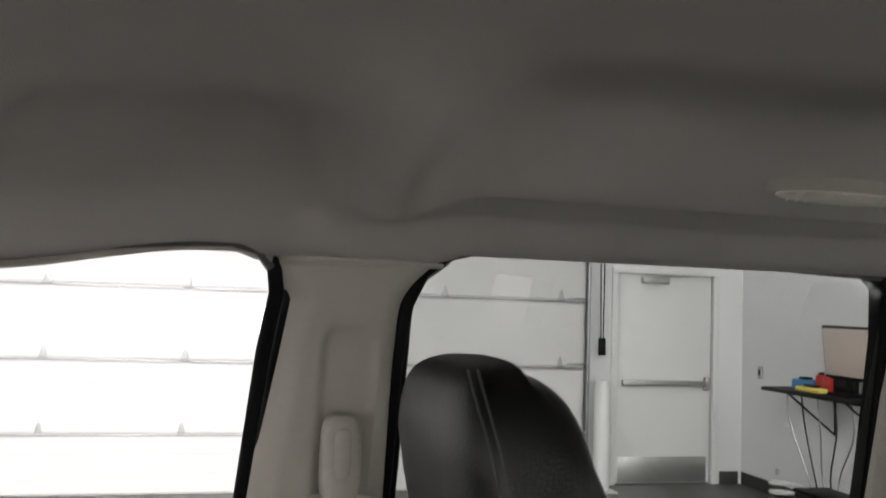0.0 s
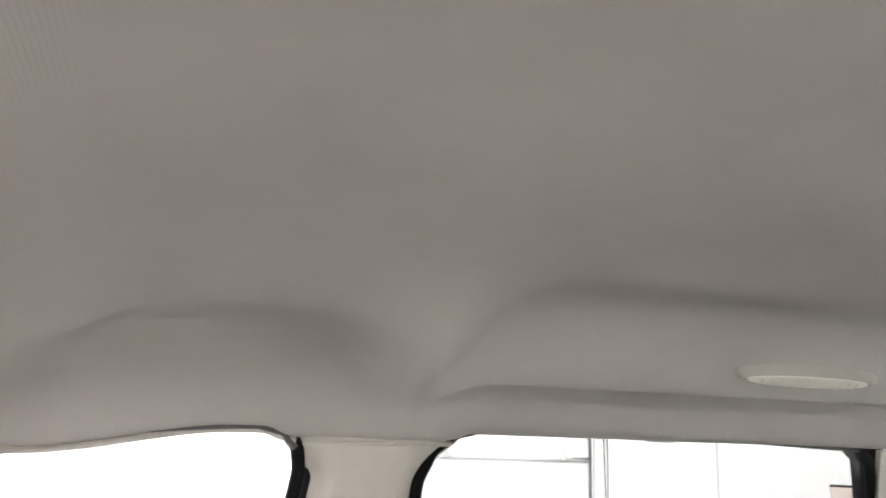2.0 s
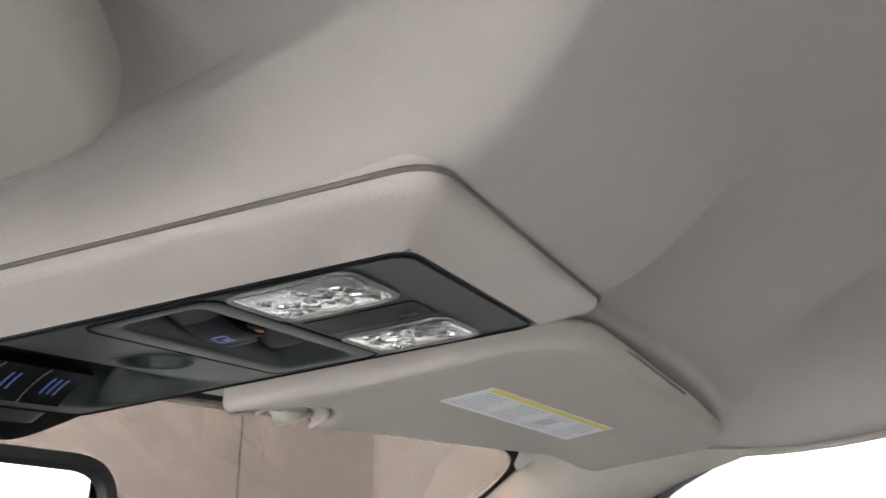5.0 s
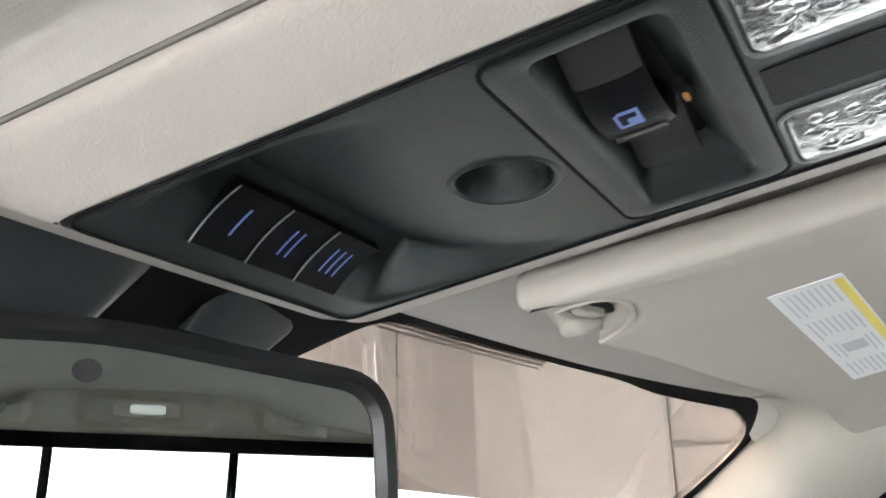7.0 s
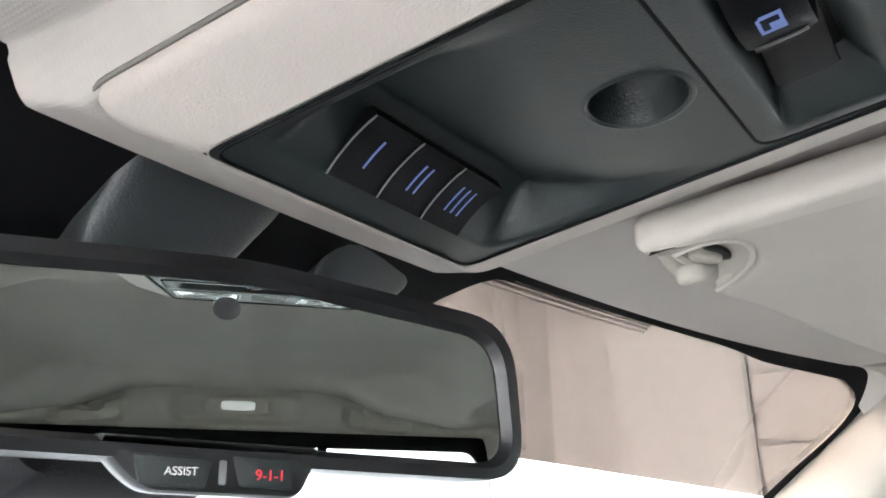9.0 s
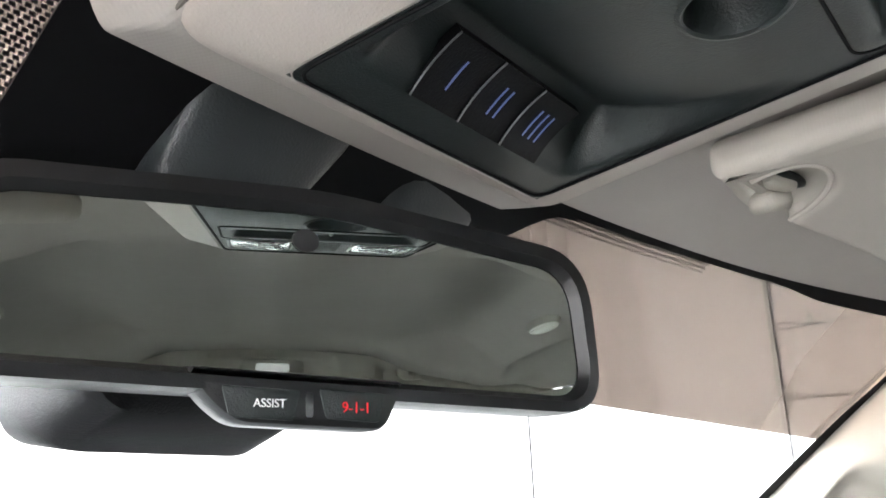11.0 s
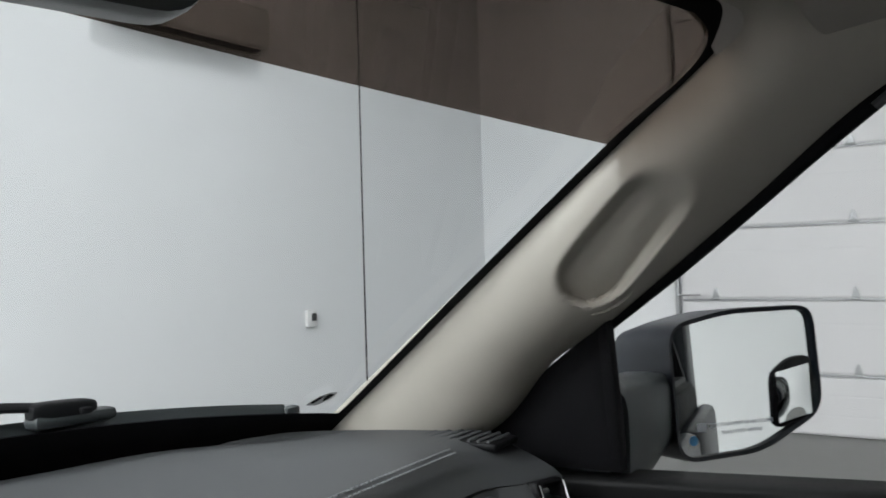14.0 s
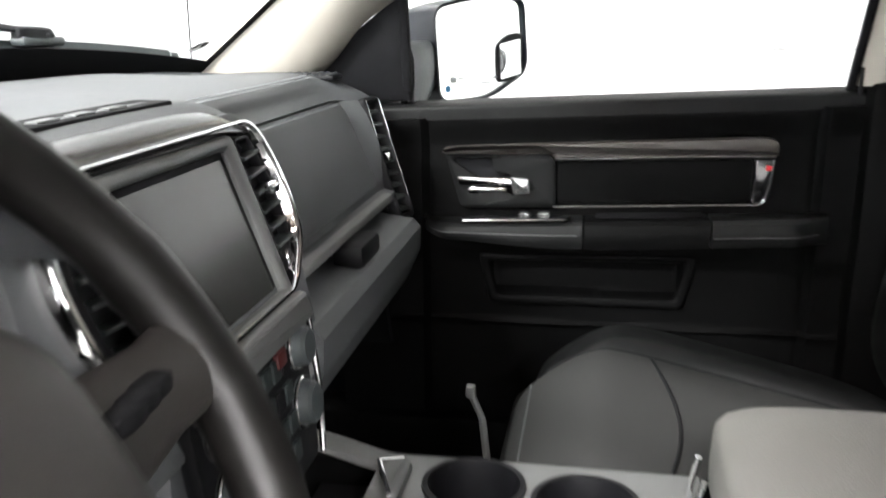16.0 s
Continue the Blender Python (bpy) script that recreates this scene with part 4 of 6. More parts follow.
    # armrest: flat on top with a rolled front edge, in three lengths
    def arm_at(y, v):
        q = (0.70 - y) / 0.60
        top = 1.050 + 0.026 * q
        low = 1.028 - 0.010 * smooth(0.0, 0.35, q) + 0.016 * smooth(0.4, 1.0, q)
        out = 0.062 * smooth(-0.02, 0.06, q) ** 0.5 * (0.45 + 0.55 * smooth(1.03, 0.92, q))
        if v < 0.5:
            s_ = v / 0.5
            return (XP + 0.012 - out * s_, y, top + 0.002 * math.sin(s_ * math.pi) - 0.004 * smooth(0.85, 1.0, s_))
        s_ = (v - 0.5) / 0.5
        b = math.sin(min(1.0, s_ / 0.75) * math.pi)
        return (XP + 0.012 - out - 0.004 * b + 0.05 * max(0, s_ - 0.75) / 0.25 * (out / 0.062), y, top - 0.004 + (low - top + 0.004) * min(1.0, s_ / 0.75))
    a = None
    for y0, y1, mt in ((0.712, 0.4545, M_SOFT), (0.4515, 0.2635, M_DOOR), (0.2605, 0.088, M_SOFT)):
        def piece(u, v):
            return arm_at(y0 + (y1 - y0) * u, v)
        if a is None:
            a = part("armrest", sheet(piece, 36, 36, -0.008), mt, body, "dark soft armrest")
        else:
            part("armrest_pad" if y0 < 0.3 else "pull_pad", sheet(piece, 20, 36, -0.008), mt, a)
    part("pull_pocket", slab(rounded([(0.435, 0.757), (0.272, 0.757), (0.272, 0.792), (0.435, 0.792)], 0.006), lambda p, q, h: (q, p, arm_at(p, 0.2)[2] + 0.0025 + h), 0.001), M_RUBBER, a, "dark pull pocket in the armrest")
    part("stitch", tube([Vector(arm_at(0.70 - 0.0125 * k, 0.64)) + Vector((-0.001, 0, 0)) for k in range(20)], 0.0009), M_SEAM, a)
    part("stitch", tube([Vector(arm_at(0.258 - 0.011 * k, 0.70)) + Vector((-0.001, 0, 0)) for k in range(15)], 0.0009), M_SEAM, a)
    sw_ = part("switch_panel", slab(rounded([(0.645, 0.745), (0.648, 0.776), (0.50, 0.778), (0.476, 0.765), (0.478, 0.742)], 0.008), lambda p, q, h: (q, p, arm_at(p, 0.2)[2] + 0.001 + h), 0.005, 0.002), M_GLOSS, a, "gloss black switch panel")
    part("chrome_edge", tube([(0.744, 0.642, 1.0580), (0.743, 0.57, 1.0610), (0.742, 0.484, 1.0645)], 0.0022), M_CHROME, sw_, "chrome edge")
    part("chrome_edge", tube(course([(0.742, 0.490, 1.0645), (0.746, 0.477, 1.065), (0.762, 0.475, 1.066), (0.774, 0.484, 1.066)], 10), 0.0016), M_CHROME, sw_, "chrome edge")
    for y in (0.545, 0.515):
        part("switch", pillow((0.758, y, arm_at(y, 0.2)[2] + 0.008), (0.010, 0.010, 0.006), (0.5, 0.5), nu=16, nv=8), M_BROW, sw_)
    part("lock_pin", tube([(0.797, 0.058, 1.25), (0.795, 0.058, 1.297)], 0.004), M_BLACK, d, "black lock pin")
    sail = slab([(0.735, 1.24), (0.735, 1.405), (0.78, 1.375), (0.86, 1.315), (0.96, 1.24)], lambda p, q, h: on_side(p, q, -0.02 + h), 0.03, 0.004)
    part("corner_cover", sail, M_RUBBER, d, "black plastic corner cover inside the mirror")
    part("window_post", box((0.779, 0.738, 1.335), (0.02, 0.014, 0.16), 0.004, Matrix.Rotation(radians(-12), 3, "Y")), M_RUBBER, d)


door_panel(fd)
swing = Matrix.Translation((-0.84, 0.98, 0)) @ Matrix.Rotation(radians(-62), 4, "Z") @ Matrix.Translation((0.84, -0.98, 0))
od = copy_thing(fd, swing @ FLIP @ fd.matrix_basis)
tagged(od, "open black driver's door with a padded panel")
both_sides(rd)

# lower cab: floor, firewall, sills, rear wall
for nm, c, s, mt, lb in (("cab_floor", (0, 0.0, 0.6), (1.66, 2.6, 0.06), M_CARPET, "black carpeted cab floor"), ("firewall", (0, 1.2, 0.93), (1.66, 0.05, 0.62), M_CARPET, "black carpeted firewall"), ("rear_wall", (0, -1.2, 0.98), (1.5, 0.05, 0.74), M_DOOR, "dark rear cab wall")):
    solo(nm, box(c, s, 0.01), mt, lb, "cab lining", kind="structure")
for s in (1, -1):
    solo("roof_rail", tube([(s * 0.775, y, z) for y, z in ((-1.2, 1.735), (-0.4, 1.752), (0.1, 1.748), (0.42, 1.722))], 0.036), M_PAINT, "painted roof rail over the doors", "body panel", kind="structure")
    solo("sill_trim", box((s * 0.83, 0.05, 0.64), (0.1, 2.4, 0.12), 0.02), M_DOOR, "black door sill trim", "trim", kind="structure")
    cp = solo("pillar_trim", sheet(lambda u, v: (s * (0.70 + 0.2 * (1.69 - (1.05 + 0.65 * v)) - 0.10 * u * u), -0.785 - 0.365 * u, 1.05 + 0.65 * v - 0.015 * u), 16, 16, 0.01), M_TRIM, "grey beige rear pillar trim", "pillar trim", kind="structure")
    solo("quarter_panel", box((s * 0.83, -1.10, 1.15), (0.05, 0.28, 1.2), 0.02), M_PAINT, "painted cab corner", "body panel", kind="structure")
    solo("windscreen_post", tube([(s * 0.74, 0.42, 1.70), (s * 0.77, 0.64, 1.57), (s * 0.80, 0.92, 1.34), (s * 0.83, 1.1, 1.22)], 0.028), M_PAINT, "painted outer windscreen post", "body panel", kind="structure")


# ---- overhead console ----
def pan_z(y):
    return 1.695 - CK * (y - 0.377)


def on_pan(a, b, h=0.0):
    """Across a, ahead b, and h downwards from the console's dark panel."""
    return (a, b, pan_z(b) - h)


oc = thing("overhead_console", (0, 0.5, 1.70), "pale beige overhead console with a dark panel, lamps and switches", "overhead console")
OUT = [(-0.0985, 0.355), (0.0985, 0.355), (0.114, 0.673), (-0.114, 0.673)]
INN = [(-0.068, 0.377), (0.068, 0.377), (0.0785, 0.657), (-0.0785, 0.657)]
ro, ri = rounded(OUT, [0.014, 0.008, 0.014, 0.014], 6), rounded(INN, 0.009, 6)
lay = [(1.0, -0.030), (1.005, -0.0135), (0.985, -0.0105), (0.94, -0.0085), (0.85, -0.0068), (0.15, -0.0005), (0.05, 0.0006), (0.0, 0.0), (0.0, -0.004)]
rings_ = [[on_pan(i[0] + (o[0] - i[0]) * t, i[1] + (o[1] - i[1]) * t, h) for o, i in zip(ro, ri)] for t, h in lay]
part("bezel", loft(rings_, caps=False), M_BEZEL, oc, "pale beige moulded surround")
# taupe tube draws the thin shade line where bezel meets lining
part("joint_shade", tube([on_pan(1.006 * a, 0.514 + 1.004 * (b - 0.514), -0.0128) for a, b in ro], 0.0010, 6, closed=True), M_PAD3, oc)


def bin_h(x, y):
    """Depth of the dark panel above its rim: the bin for glasses, deepest behind the buttons."""
    fw = min(1, max(0, (y - 0.528) / 0.084)) ** 2 * smooth(0.640, 0.612, y)
    sd = smooth(0.0715, 0.0595, abs(x))
    return -0.021 * fw * sd


def panel(u, v):
    y = 0.377 + 0.280 * v
    x = (0.068 + 0.0105 * v) * (2 * u - 1)
    return on_pan(x, y, bin_h(x, y) + 0.0005)


FX, FY, FR = 0.001, 0.538, 0.0168


def hollow(u, v):
    x, y, _ = panel(u, v)
    if math.hypot(x - FX, y - FY) < FR * 1.06:
        return False
    return not (abs(x) < 0.060 and 0.4615 < y < 0.508)


dk = part("dark_panel", sheet(panel, 120, 220, -0.003, keep=hollow), M_DARK, oc, "dark grey green moulded panel with a glasses bin")
groove = rounded([(-0.0665, 0.3785), (0.0665, 0.3785), (0.0770, 0.6555), (-0.0770, 0.6555)], 0.009, 6)
part("joint", tube([on_pan(a, b, 0.0008) for a, b in groove], 0.0007, 6, closed=True), M_RUBBER, oc)
# round dished finger pull in the bin lid, deeper towards the front
def pull(r, h, o=0.0):
    ring = [(FX + FR * r * math.cos(a), FY + o + FR * r * math.sin(a)) for a in [math.tau * k / 40 for k in range(40)]]
    return [on_pan(a, b, bin_h(a, b) + h) for a, b in ring]


fp = loft([pull(1.16, 0.0004), pull(1.12, 0.0009), pull(1.05, 0.0011), pull(0.99, 0.0002), pull(0.95, -0.004, 0.0002), pull(0.86, -0.0095, 0.0006), pull(0.62, -0.0150, 0.0016), pull(0.3, -0.0172, 0.002), pull(0.02, -0.0176, 0.002)], caps=False)
part("finger_pull", fp, M_DARK, dk, "round dished finger pull")
# three buttons on the slope at the front of the bin
BT, BB = Vector((0, 0.6155, pan_z(0.6155) + 0.0125)), Vector((0, 0.638, pan_z(0.638) - 0.0005))
up_ = (BT - BB)
nrm_ = Vector((0, -up_.z, up_.y)).normalized()
if nrm_.z > 0:
    nrm_ = -nrm_
for k, marks in enumerate((1, 2, 3)):
    x0, x1 = -0.0415 + 0.0280 * k + 0.0004, -0.0415 + 0.0280 * (k + 1) - 0.0004
    def face(a, b, h):
        bow = -0.0016 * (1 - (2 * b - 1) ** 2)
        p = BB + up_ * b + nrm_ * (h + 0.0015 + bow)
        return (x0 + (x1 - x0) * a, p.y, p.z)
    bt = part("button", sheet(lambda u, v: face(u, v, 0.0), 2, 8, 0.004), M_BLACK, dk, "black push button")
    for j in range(marks):
        c = 0.5 + (j - (marks - 1) / 2) * 0.16
        part("mark", sheet(lambda u, v: face(c - 0.022 + 0.044 * u, 0.27 + 0.46 * v, 0.0004), 1, 6), M_BLUE, bt, "lit stroke")
    part("gap", tube([face(0.0, v / 6, 0.0006) for v in range(7)], 0.0004, 6), M_LENSRIM, bt, "thin bright button edge")
# window switch in its own bezel
def bz_ring(x0, x1, y0, y1, h, r=0.006, n=6):
    return [on_pan(p[0], p[1], h) for p in rounded([(x0, y0), (x1, y0), (x1, y1), (x0, y1)], r, n)]


wsw = part("switch_bezel", loft([bz_ring(-0.0655, 0.0655, 0.4565, 0.5155, -0.003, 0.008), bz_ring(-0.0655, 0.0655, 0.4565, 0.5155, 0.0006, 0.008), bz_ring(-0.0645, 0.0645, 0.4575, 0.5145, 0.0011, 0.0075), bz_ring(-0.0600, 0.0590, 0.4650, 0.5055, 0.0009, 0.006), bz_ring(-0.0585, 0.0572, 0.4662, 0.5045, 0.0001, 0.006), bz_ring(-0.0550, 0.0480, 0.4715, 0.5030, -0.006, 0.005), bz_ring(-0.0515, 0.0400, 0.4780, 0.5020, -0.0135, 0.004)], caps=False), M_DARK, oc, "dark sloped switch surround")
part("joint", tube([Vector(p) for p in bz_ring(-0.0660, 0.0660, 0.4560, 0.5160, 0.0004, 0.008)], 0.0009, 5, closed=True), M_RUBBER, wsw)
part("well", slab(rounded([(-0.056, 0.475), (0.046, 0.475), (0.046, 0.5035), (-0.056, 0.5035)], 0.004), lambda a, b, h: on_pan(a, b, -0.0135 - h), 0.003), M_BLACK, wsw)


def on_rk(u, v, h=0.0):
    """The rocker's face: u across, v ahead; a finger hollow, the domed face with the symbol, a step, a second hollow."""
    x = -0.0495 + 0.088 * u
    k = -0.0125 + 0.0075 * smooth(0.0, 0.24, u) + 0.0050 * math.sin(math.pi * min(1, max(0, (u - 0.20) / 0.52))) - 0.0088 * smooth(0.600, 0.625, u) + 0.0085 * smooth(0.66, 1.0, u)
    side = 0.0012 * (2 * v - 1) ** 4
    return on_pan(x, 0.4800 + 0.0215 * v, k - side + h)


rocker = part("rocker_switch", sheet(on_rk, 60, 10, -0.008), M_BLACK, wsw, "black rear window rocker switch")
part("finger_half", sheet(lambda u, v: on_rk(0.63 + 0.365 * u, 0.02 + 0.96 * v, 0.0004), 18, 6, -0.0008), M_GRIP, rocker, "satin grey finger half")
part("finger_half", sheet(lambda u, v: on_rk(0.005 + 0.225 * u, 0.02 + 0.96 * v, 0.0004), 14, 6, -0.0008), M_GRIP, rocker, "satin grey finger half")
part("grip_rib", tube([on_rk(0.585, 0.12 + 0.76 * k / 6, 0.0006) for k in range(7)], 0.0011, 6), M_GRIP, rocker, "raised grip rib")
for a0, a1, b0, b1 in ((0.20, 0.225, 0.36, 0.72), (0.20, 0.34, 0.36, 0.42), (0.315, 0.34, 0.36, 0.78), (0.215, 0.34, 0.72, 0.78), (0.265, 0.33, 0.42, 0.60)):
    part("mark", sheet(lambda u, v: on_rk(0.43 + 0.75 * (a0 + (a1 - a0) * u - 0.27), 0.50 + 0.85 * (b0 + (b1 - b0) * v - 0.57), 0.0005), 2, 3), M_BLUE, rocker, "pale lit window symbol")
# two map lamps and the slot between them
for x0, x1 in ((-0.0615, -0.0215), (0.0215, 0.0615)):
    out_ = rounded([(x0, 0.404), (x1, 0.404), (x1, 0.452), (x0, 0.452)], 0.006, 5)
    rim_ = rounded([(x0 - 0.0015, 0.4025), (x1 + 0.0015, 0.4025), (x1 + 0.0015, 0.4535), (x0 - 0.0015, 0.4535)], 0.007, 5)
    lens = part("map_lamp", slab(out_, lambda a, b, h: on_pan(a, b, h - 0.002), 0.0035, 0.0012), M_LENS, oc, "clear moulded map lamp lens")
    part("lens_rim", tube([on_pan(a, b, 0.0008) for a, b in rim_], 0.0009, 6, closed=True), M_LENSRIM, lens)
    rnd = random.Random(int(1000 * (x0 + 1)))
    for k in range(26):
        cx, cy = rnd.uniform(x0 + 0.006, x1 - 0.006), rnd.uniform(0.409, 0.447)
        part("facet", pillow(on_pan(cx, cy, 0.0014), (rnd.uniform(0.002, 0.005), rnd.uniform(0.0015, 0.004), 0.0012), (0.8, 0.8), Matrix.Rotation(rnd.uniform(0, 3), 3, "Z"), nu=10, nv=6), M_LENS, lens)
slot = part("slot", loft([bz_ring(-0.012, 0.012, 0.402, 0.453, 0.0009, 0.002), bz_ring(-0.011, 0.011, 0.403, 0.452, -0.0005, 0.002), bz_ring(-0.009, 0.010, 0.405, 0.450, -0.008, 0.002), bz_ring(-0.001, 0.001, 0.425, 0.430, -0.009, 0.0005)]), M_BLACK, oc, "black slot between the lamps")
part("lamp_switch", box(on_pan(0.004, 0.428, -0.0035), (0.010, 0.040, 0.006), 0.002), M_GRIP, slot)
part("lamp_hole", pillow(on_pan(-0.0125, 0.4735, -0.0028), (0.0055, 0.0026, 0.002), (0.6, 0.8), nu=14, nv=8), M_RUBBER, wsw, "small dark hole")
part("ambient_lamp", pillow(on_pan(-0.0105, 0.4735, -0.0012), (0.0028, 0.0010, 0.0012), (0.6, 0.8), nu=12, nv=8), M_AMBER, wsw, "small lit amber lamp")


# ---- sun visors ----
def on_vis(a, b, h=0.0):
    """Across a, ahead b, h downwards from the visor's upper side."""
    return (a, b, 1.702 - 0.055 * (a - 0.35) - 0.22 * (b - 0.45) - h)


def cup_rim(n=20):
    """The rim of the hollow round the clip, from one end of the notch to the other."""
    return [(0.170 + 0.031 * math.cos(t) - 0.006 * math.sin(t), 0.578 - 0.029 * math.sin(t)) for t in [math.pi * k / n for k in range(n + 1)]]


def sun_visor(clipped=True):
    v = thing("sun_visor", (0.4, 0.57, 1.69), "stowed grey beige cloth sun visor with a white warning label", "sun visor", group="sun visors")
    o = rounded([(0.150, 0.47), (0.157, 0.412), (0.205, 0.383), (0.31, 0.378), (0.46, 0.372), (0.63, 0.362), (0.668, 0.378), (0.674, 0.43), (0.655, 0.500), (0.60, 0.507), (0.52, 0.512), (0.485, 0.526), (0.366, 0.550), (0.255, 0.570), (0.202, 0.582), (0.194, 0.556), (0.170, 0.549), (0.146, 0.556), (0.138, 0.586), (0.117, 0.592)], [0.03, 0.03, 0.02, 0.02, 0.03, 0.02, 0.02, 0.02, 0.025, 0.02, 0.016, 0.016, 0.03, 0.02, 0.014, 0.014, 0.014, 0.014, 0.012, 0.012], 6)
    if not clipped:
        o = rounded([(0.165, 0.475), (0.157, 0.412), (0.205, 0.383), (0.31, 0.378), (0.46, 0.372), (0.63, 0.362), (0.668, 0.378), (0.674, 0.43), (0.655, 0.500), (0.52, 0.512), (0.366, 0.540), (0.255, 0.550)], 0.02, 6)
    bm = slab(o, lambda a, b, h: on_vis(a, b, h), 0.020, 0.007, segs=5)
    for k in range(9):
        bmesh.ops.bisect_plane(bm, geom=bm.verts[:] + bm.edges[:] + bm.faces[:], plane_co=(0.475 + 0.022 * k, 0, 0), plane_no=(1, 0, 0))
    for p in bm.verts:
        p.co.z -= 0.009 * smooth(0.475, 0.65, p.co.x)
    part("body", bm, M_VISOR, v, sharp=60)
    if clipped:
        rim = cup_rim(28)
        mid = Vector((0.170, 0.580))
        def cup(u, w):
            i = min(27, int(u * 28))
            p = Vector(rim[i]).lerp(Vector(rim[i + 1]), u * 28 - i)
            q = mid.lerp(p, 1.04 - 0.75 * w * w)
            return on_vis(q.x, q.y, 0.0175 - 0.013 * math.sin(w * math.pi / 2))
        part("clip_cup", sheet(cup, 28, 12), M_TRIM, v, "smooth moulded hollow round the clip")
        part("cup_edge", tube([on_vis(a, b, 0.0188) for a, b in rim], 0.0016, 8), M_VISOR, v)
        part("pivot_rod", tube([on_vis(0.136, 0.584, 0.010), on_vis(0.206, 0.578, 0.010)], 0.0035, 10), M_TRIM, v)
    part("edge_seam", tube([on_vis(a, b - 0.0005, 0.0075) for a, b in ((0.23, 0.3845), (0.31, 0.3785), (0.46, 0.372))], 0.0012, 6), M_PAD3, v, "dark seam along the edge")
    lab = part("label", slab([(0.226, 0.457), (0.222, 0.494), (0.466, 0.478), (0.467, 0.436)], lambda a, b, h: on_vis(a, b, 0.020 + h), 0.0004), M_PAPER, v, "white warning label with a yellow band")
    def on_lab(s, t, h):
        a = 0.226 - 0.004 * t + (0.241 + 0.003 * t) * s
        b = 0.457 + 0.037 * t - (0.021 - 0.005 * t) * s
        return on_vis(a, b, 0.0204 + h)
    part("yellow_band", sheet(lambda u, w: on_lab(0.02 + 0.96 * u, 0.02 + 0.13 * w, 0.0003), 1, 1, -0.0001), M_YELLOW, lab, "yellow warning band")
    rnd = random.Random(4)
    for col in range(4):
        for row in range(8):
            if col == 2 and 1 < row < 6:
                continue
            s0 = 0.03 + 0.245 * col
            ln = 0.2 * rnd.uniform(0.7, 1.0)
            part("line", sheet(lambda u, w: on_lab(s0 + ln * u, 0.22 + 0.09 * row + 0.028 * w, 0.0003), 1, 1, -0.0001), M_INK, lab)
    part("figure", sheet(lambda u, w: on_lab(0.55 + 0.1 * u, 0.38 + 0.34 * w, 0.0003), 1, 1, -0.0001), M_INK, lab)
    return v


sun_visor()
ds = sun_visor(False)
ds.matrix_basis = FLIP @ ds.matrix_basis


def visor_clip():
    c = thing("visor_clip", (0.182, 0.582, 1.69), "grey beige visor holder clip", "clip")
    part("neck", tube(course([on_vis(0.176, 0.592, -0.004), on_vis(0.176, 0.588, 0.006), on_vis(0.178, 0.584, 0.012)], 8), [0.009, 0.0085, 0.008, 0.0078, 0.0075, 0.0072, 0.007, 0.007, 0.007], 12), M_TRIM, c)
    part("hook", pillow(on_vis(0.181, 0.581, 0.0135), (0.0125, 0.0085, 0.0055), (0.6, 0.7), Matrix.Rotation(radians(-14), 3, "Z"), nu=24, nv=14, warp=lambda p: (p.x, p.y, p.z + 0.002 * math.sin(p.x * 220))), M_TRIM, c)
    part("jaw", pillow(on_vis(0.171, 0.573, 0.0105), (0.011, 0.005, 0.004), (0.6, 0.7), Matrix.Rotation(radians(-20), 3, "Z"), nu=18, nv=10), M_TRIM, c)
    # solid dark pillow puts the shade of the gap into colour
    part("gap", pillow(on_vis(0.176, 0.5695, 0.0085), (0.015, 0.004, 0.003), (0.7, 0.8), Matrix.Rotation(radians(-12), 3, "Z"), nu=18, nv=8), M_DARK, c, "dark lump standing for the shade behind the hook")
    return c


visor_clip()

# ---- rear-view mirror ----
MC = Vector((0.0015, 0.6915, 1.6065))
MN = Vector((-0.36, -0.931, -0.039)).normalized()
MX = Vector((0, 0, 1)).cross(MN).normalized() * -1
if MX.x < 0:
    MX = -MX
MY = MN.cross(MX) if MN.cross(MX).z > 0 else -MN.cross(MX)


def on_mir(a, b, h=0.0):
    p = MC + MX * a + MY * b + MN * h
    return (p.x, p.y, p.z)


rv = thing("rearview_mirror", tuple(MC), "wide black rear-view mirror with two buttons", "rearview mirror")
og = rounded([(-0.160, -0.034), (0.1180, -0.0415), (0.1120, 0.0320), (-0.02, 0.0425), (-0.154, 0.034)], [0.024, 0.024, 0.026, 0.02, 0.026], 7)
ig = rounded([(-0.149, -0.0265), (0.1065, -0.0335), (0.1010, 0.0225), (-0.02, 0.0325), (-0.143, 0.0245)], [0.016, 0.016, 0.018, 0.02, 0.018], 7)
bm = loft([[on_mir(a * 0.9, b * 0.8, -0.035) for a, b in og], [on_mir(a, b, -0.02) for a, b in og], [on_mir(a, b, -0.004) for a, b in og], [on_mir(a * 0.99, b * 0.985, 0.003) for a, b in og], [on_mir((a + 2 * c) / 3, (b + 2 * d) / 3, 0.004) for (a, b), (c, d) in zip(og, ig)], [on_mir(a, b, 0.0) for a, b in ig]], caps=False)
bm.faces.new([bm.verts.new(on_mir(a * 0.9, b * 0.8, -0.035)) for a, b in og])
part("housing", bm, M_CASE, rv)
part("mirror_glass", slab(grown(ig, 0.001), lambda a, b, h: on_mir(a, b, -0.0035 + h), 0.003), M_DIMMIRROR, rv, "dimmed mirror glass")
part("light_sensor", slab([(0.0055 * math.cos(a) - 0.028, 0.0215 + 0.0045 * math.sin(a)) for a in [math.tau * k / 20 for k in range(20)]], lambda a, b, h: on_mir(a, b, h - 0.0003), 0.0005), M_GRIP, rv, "small dark round sensor")
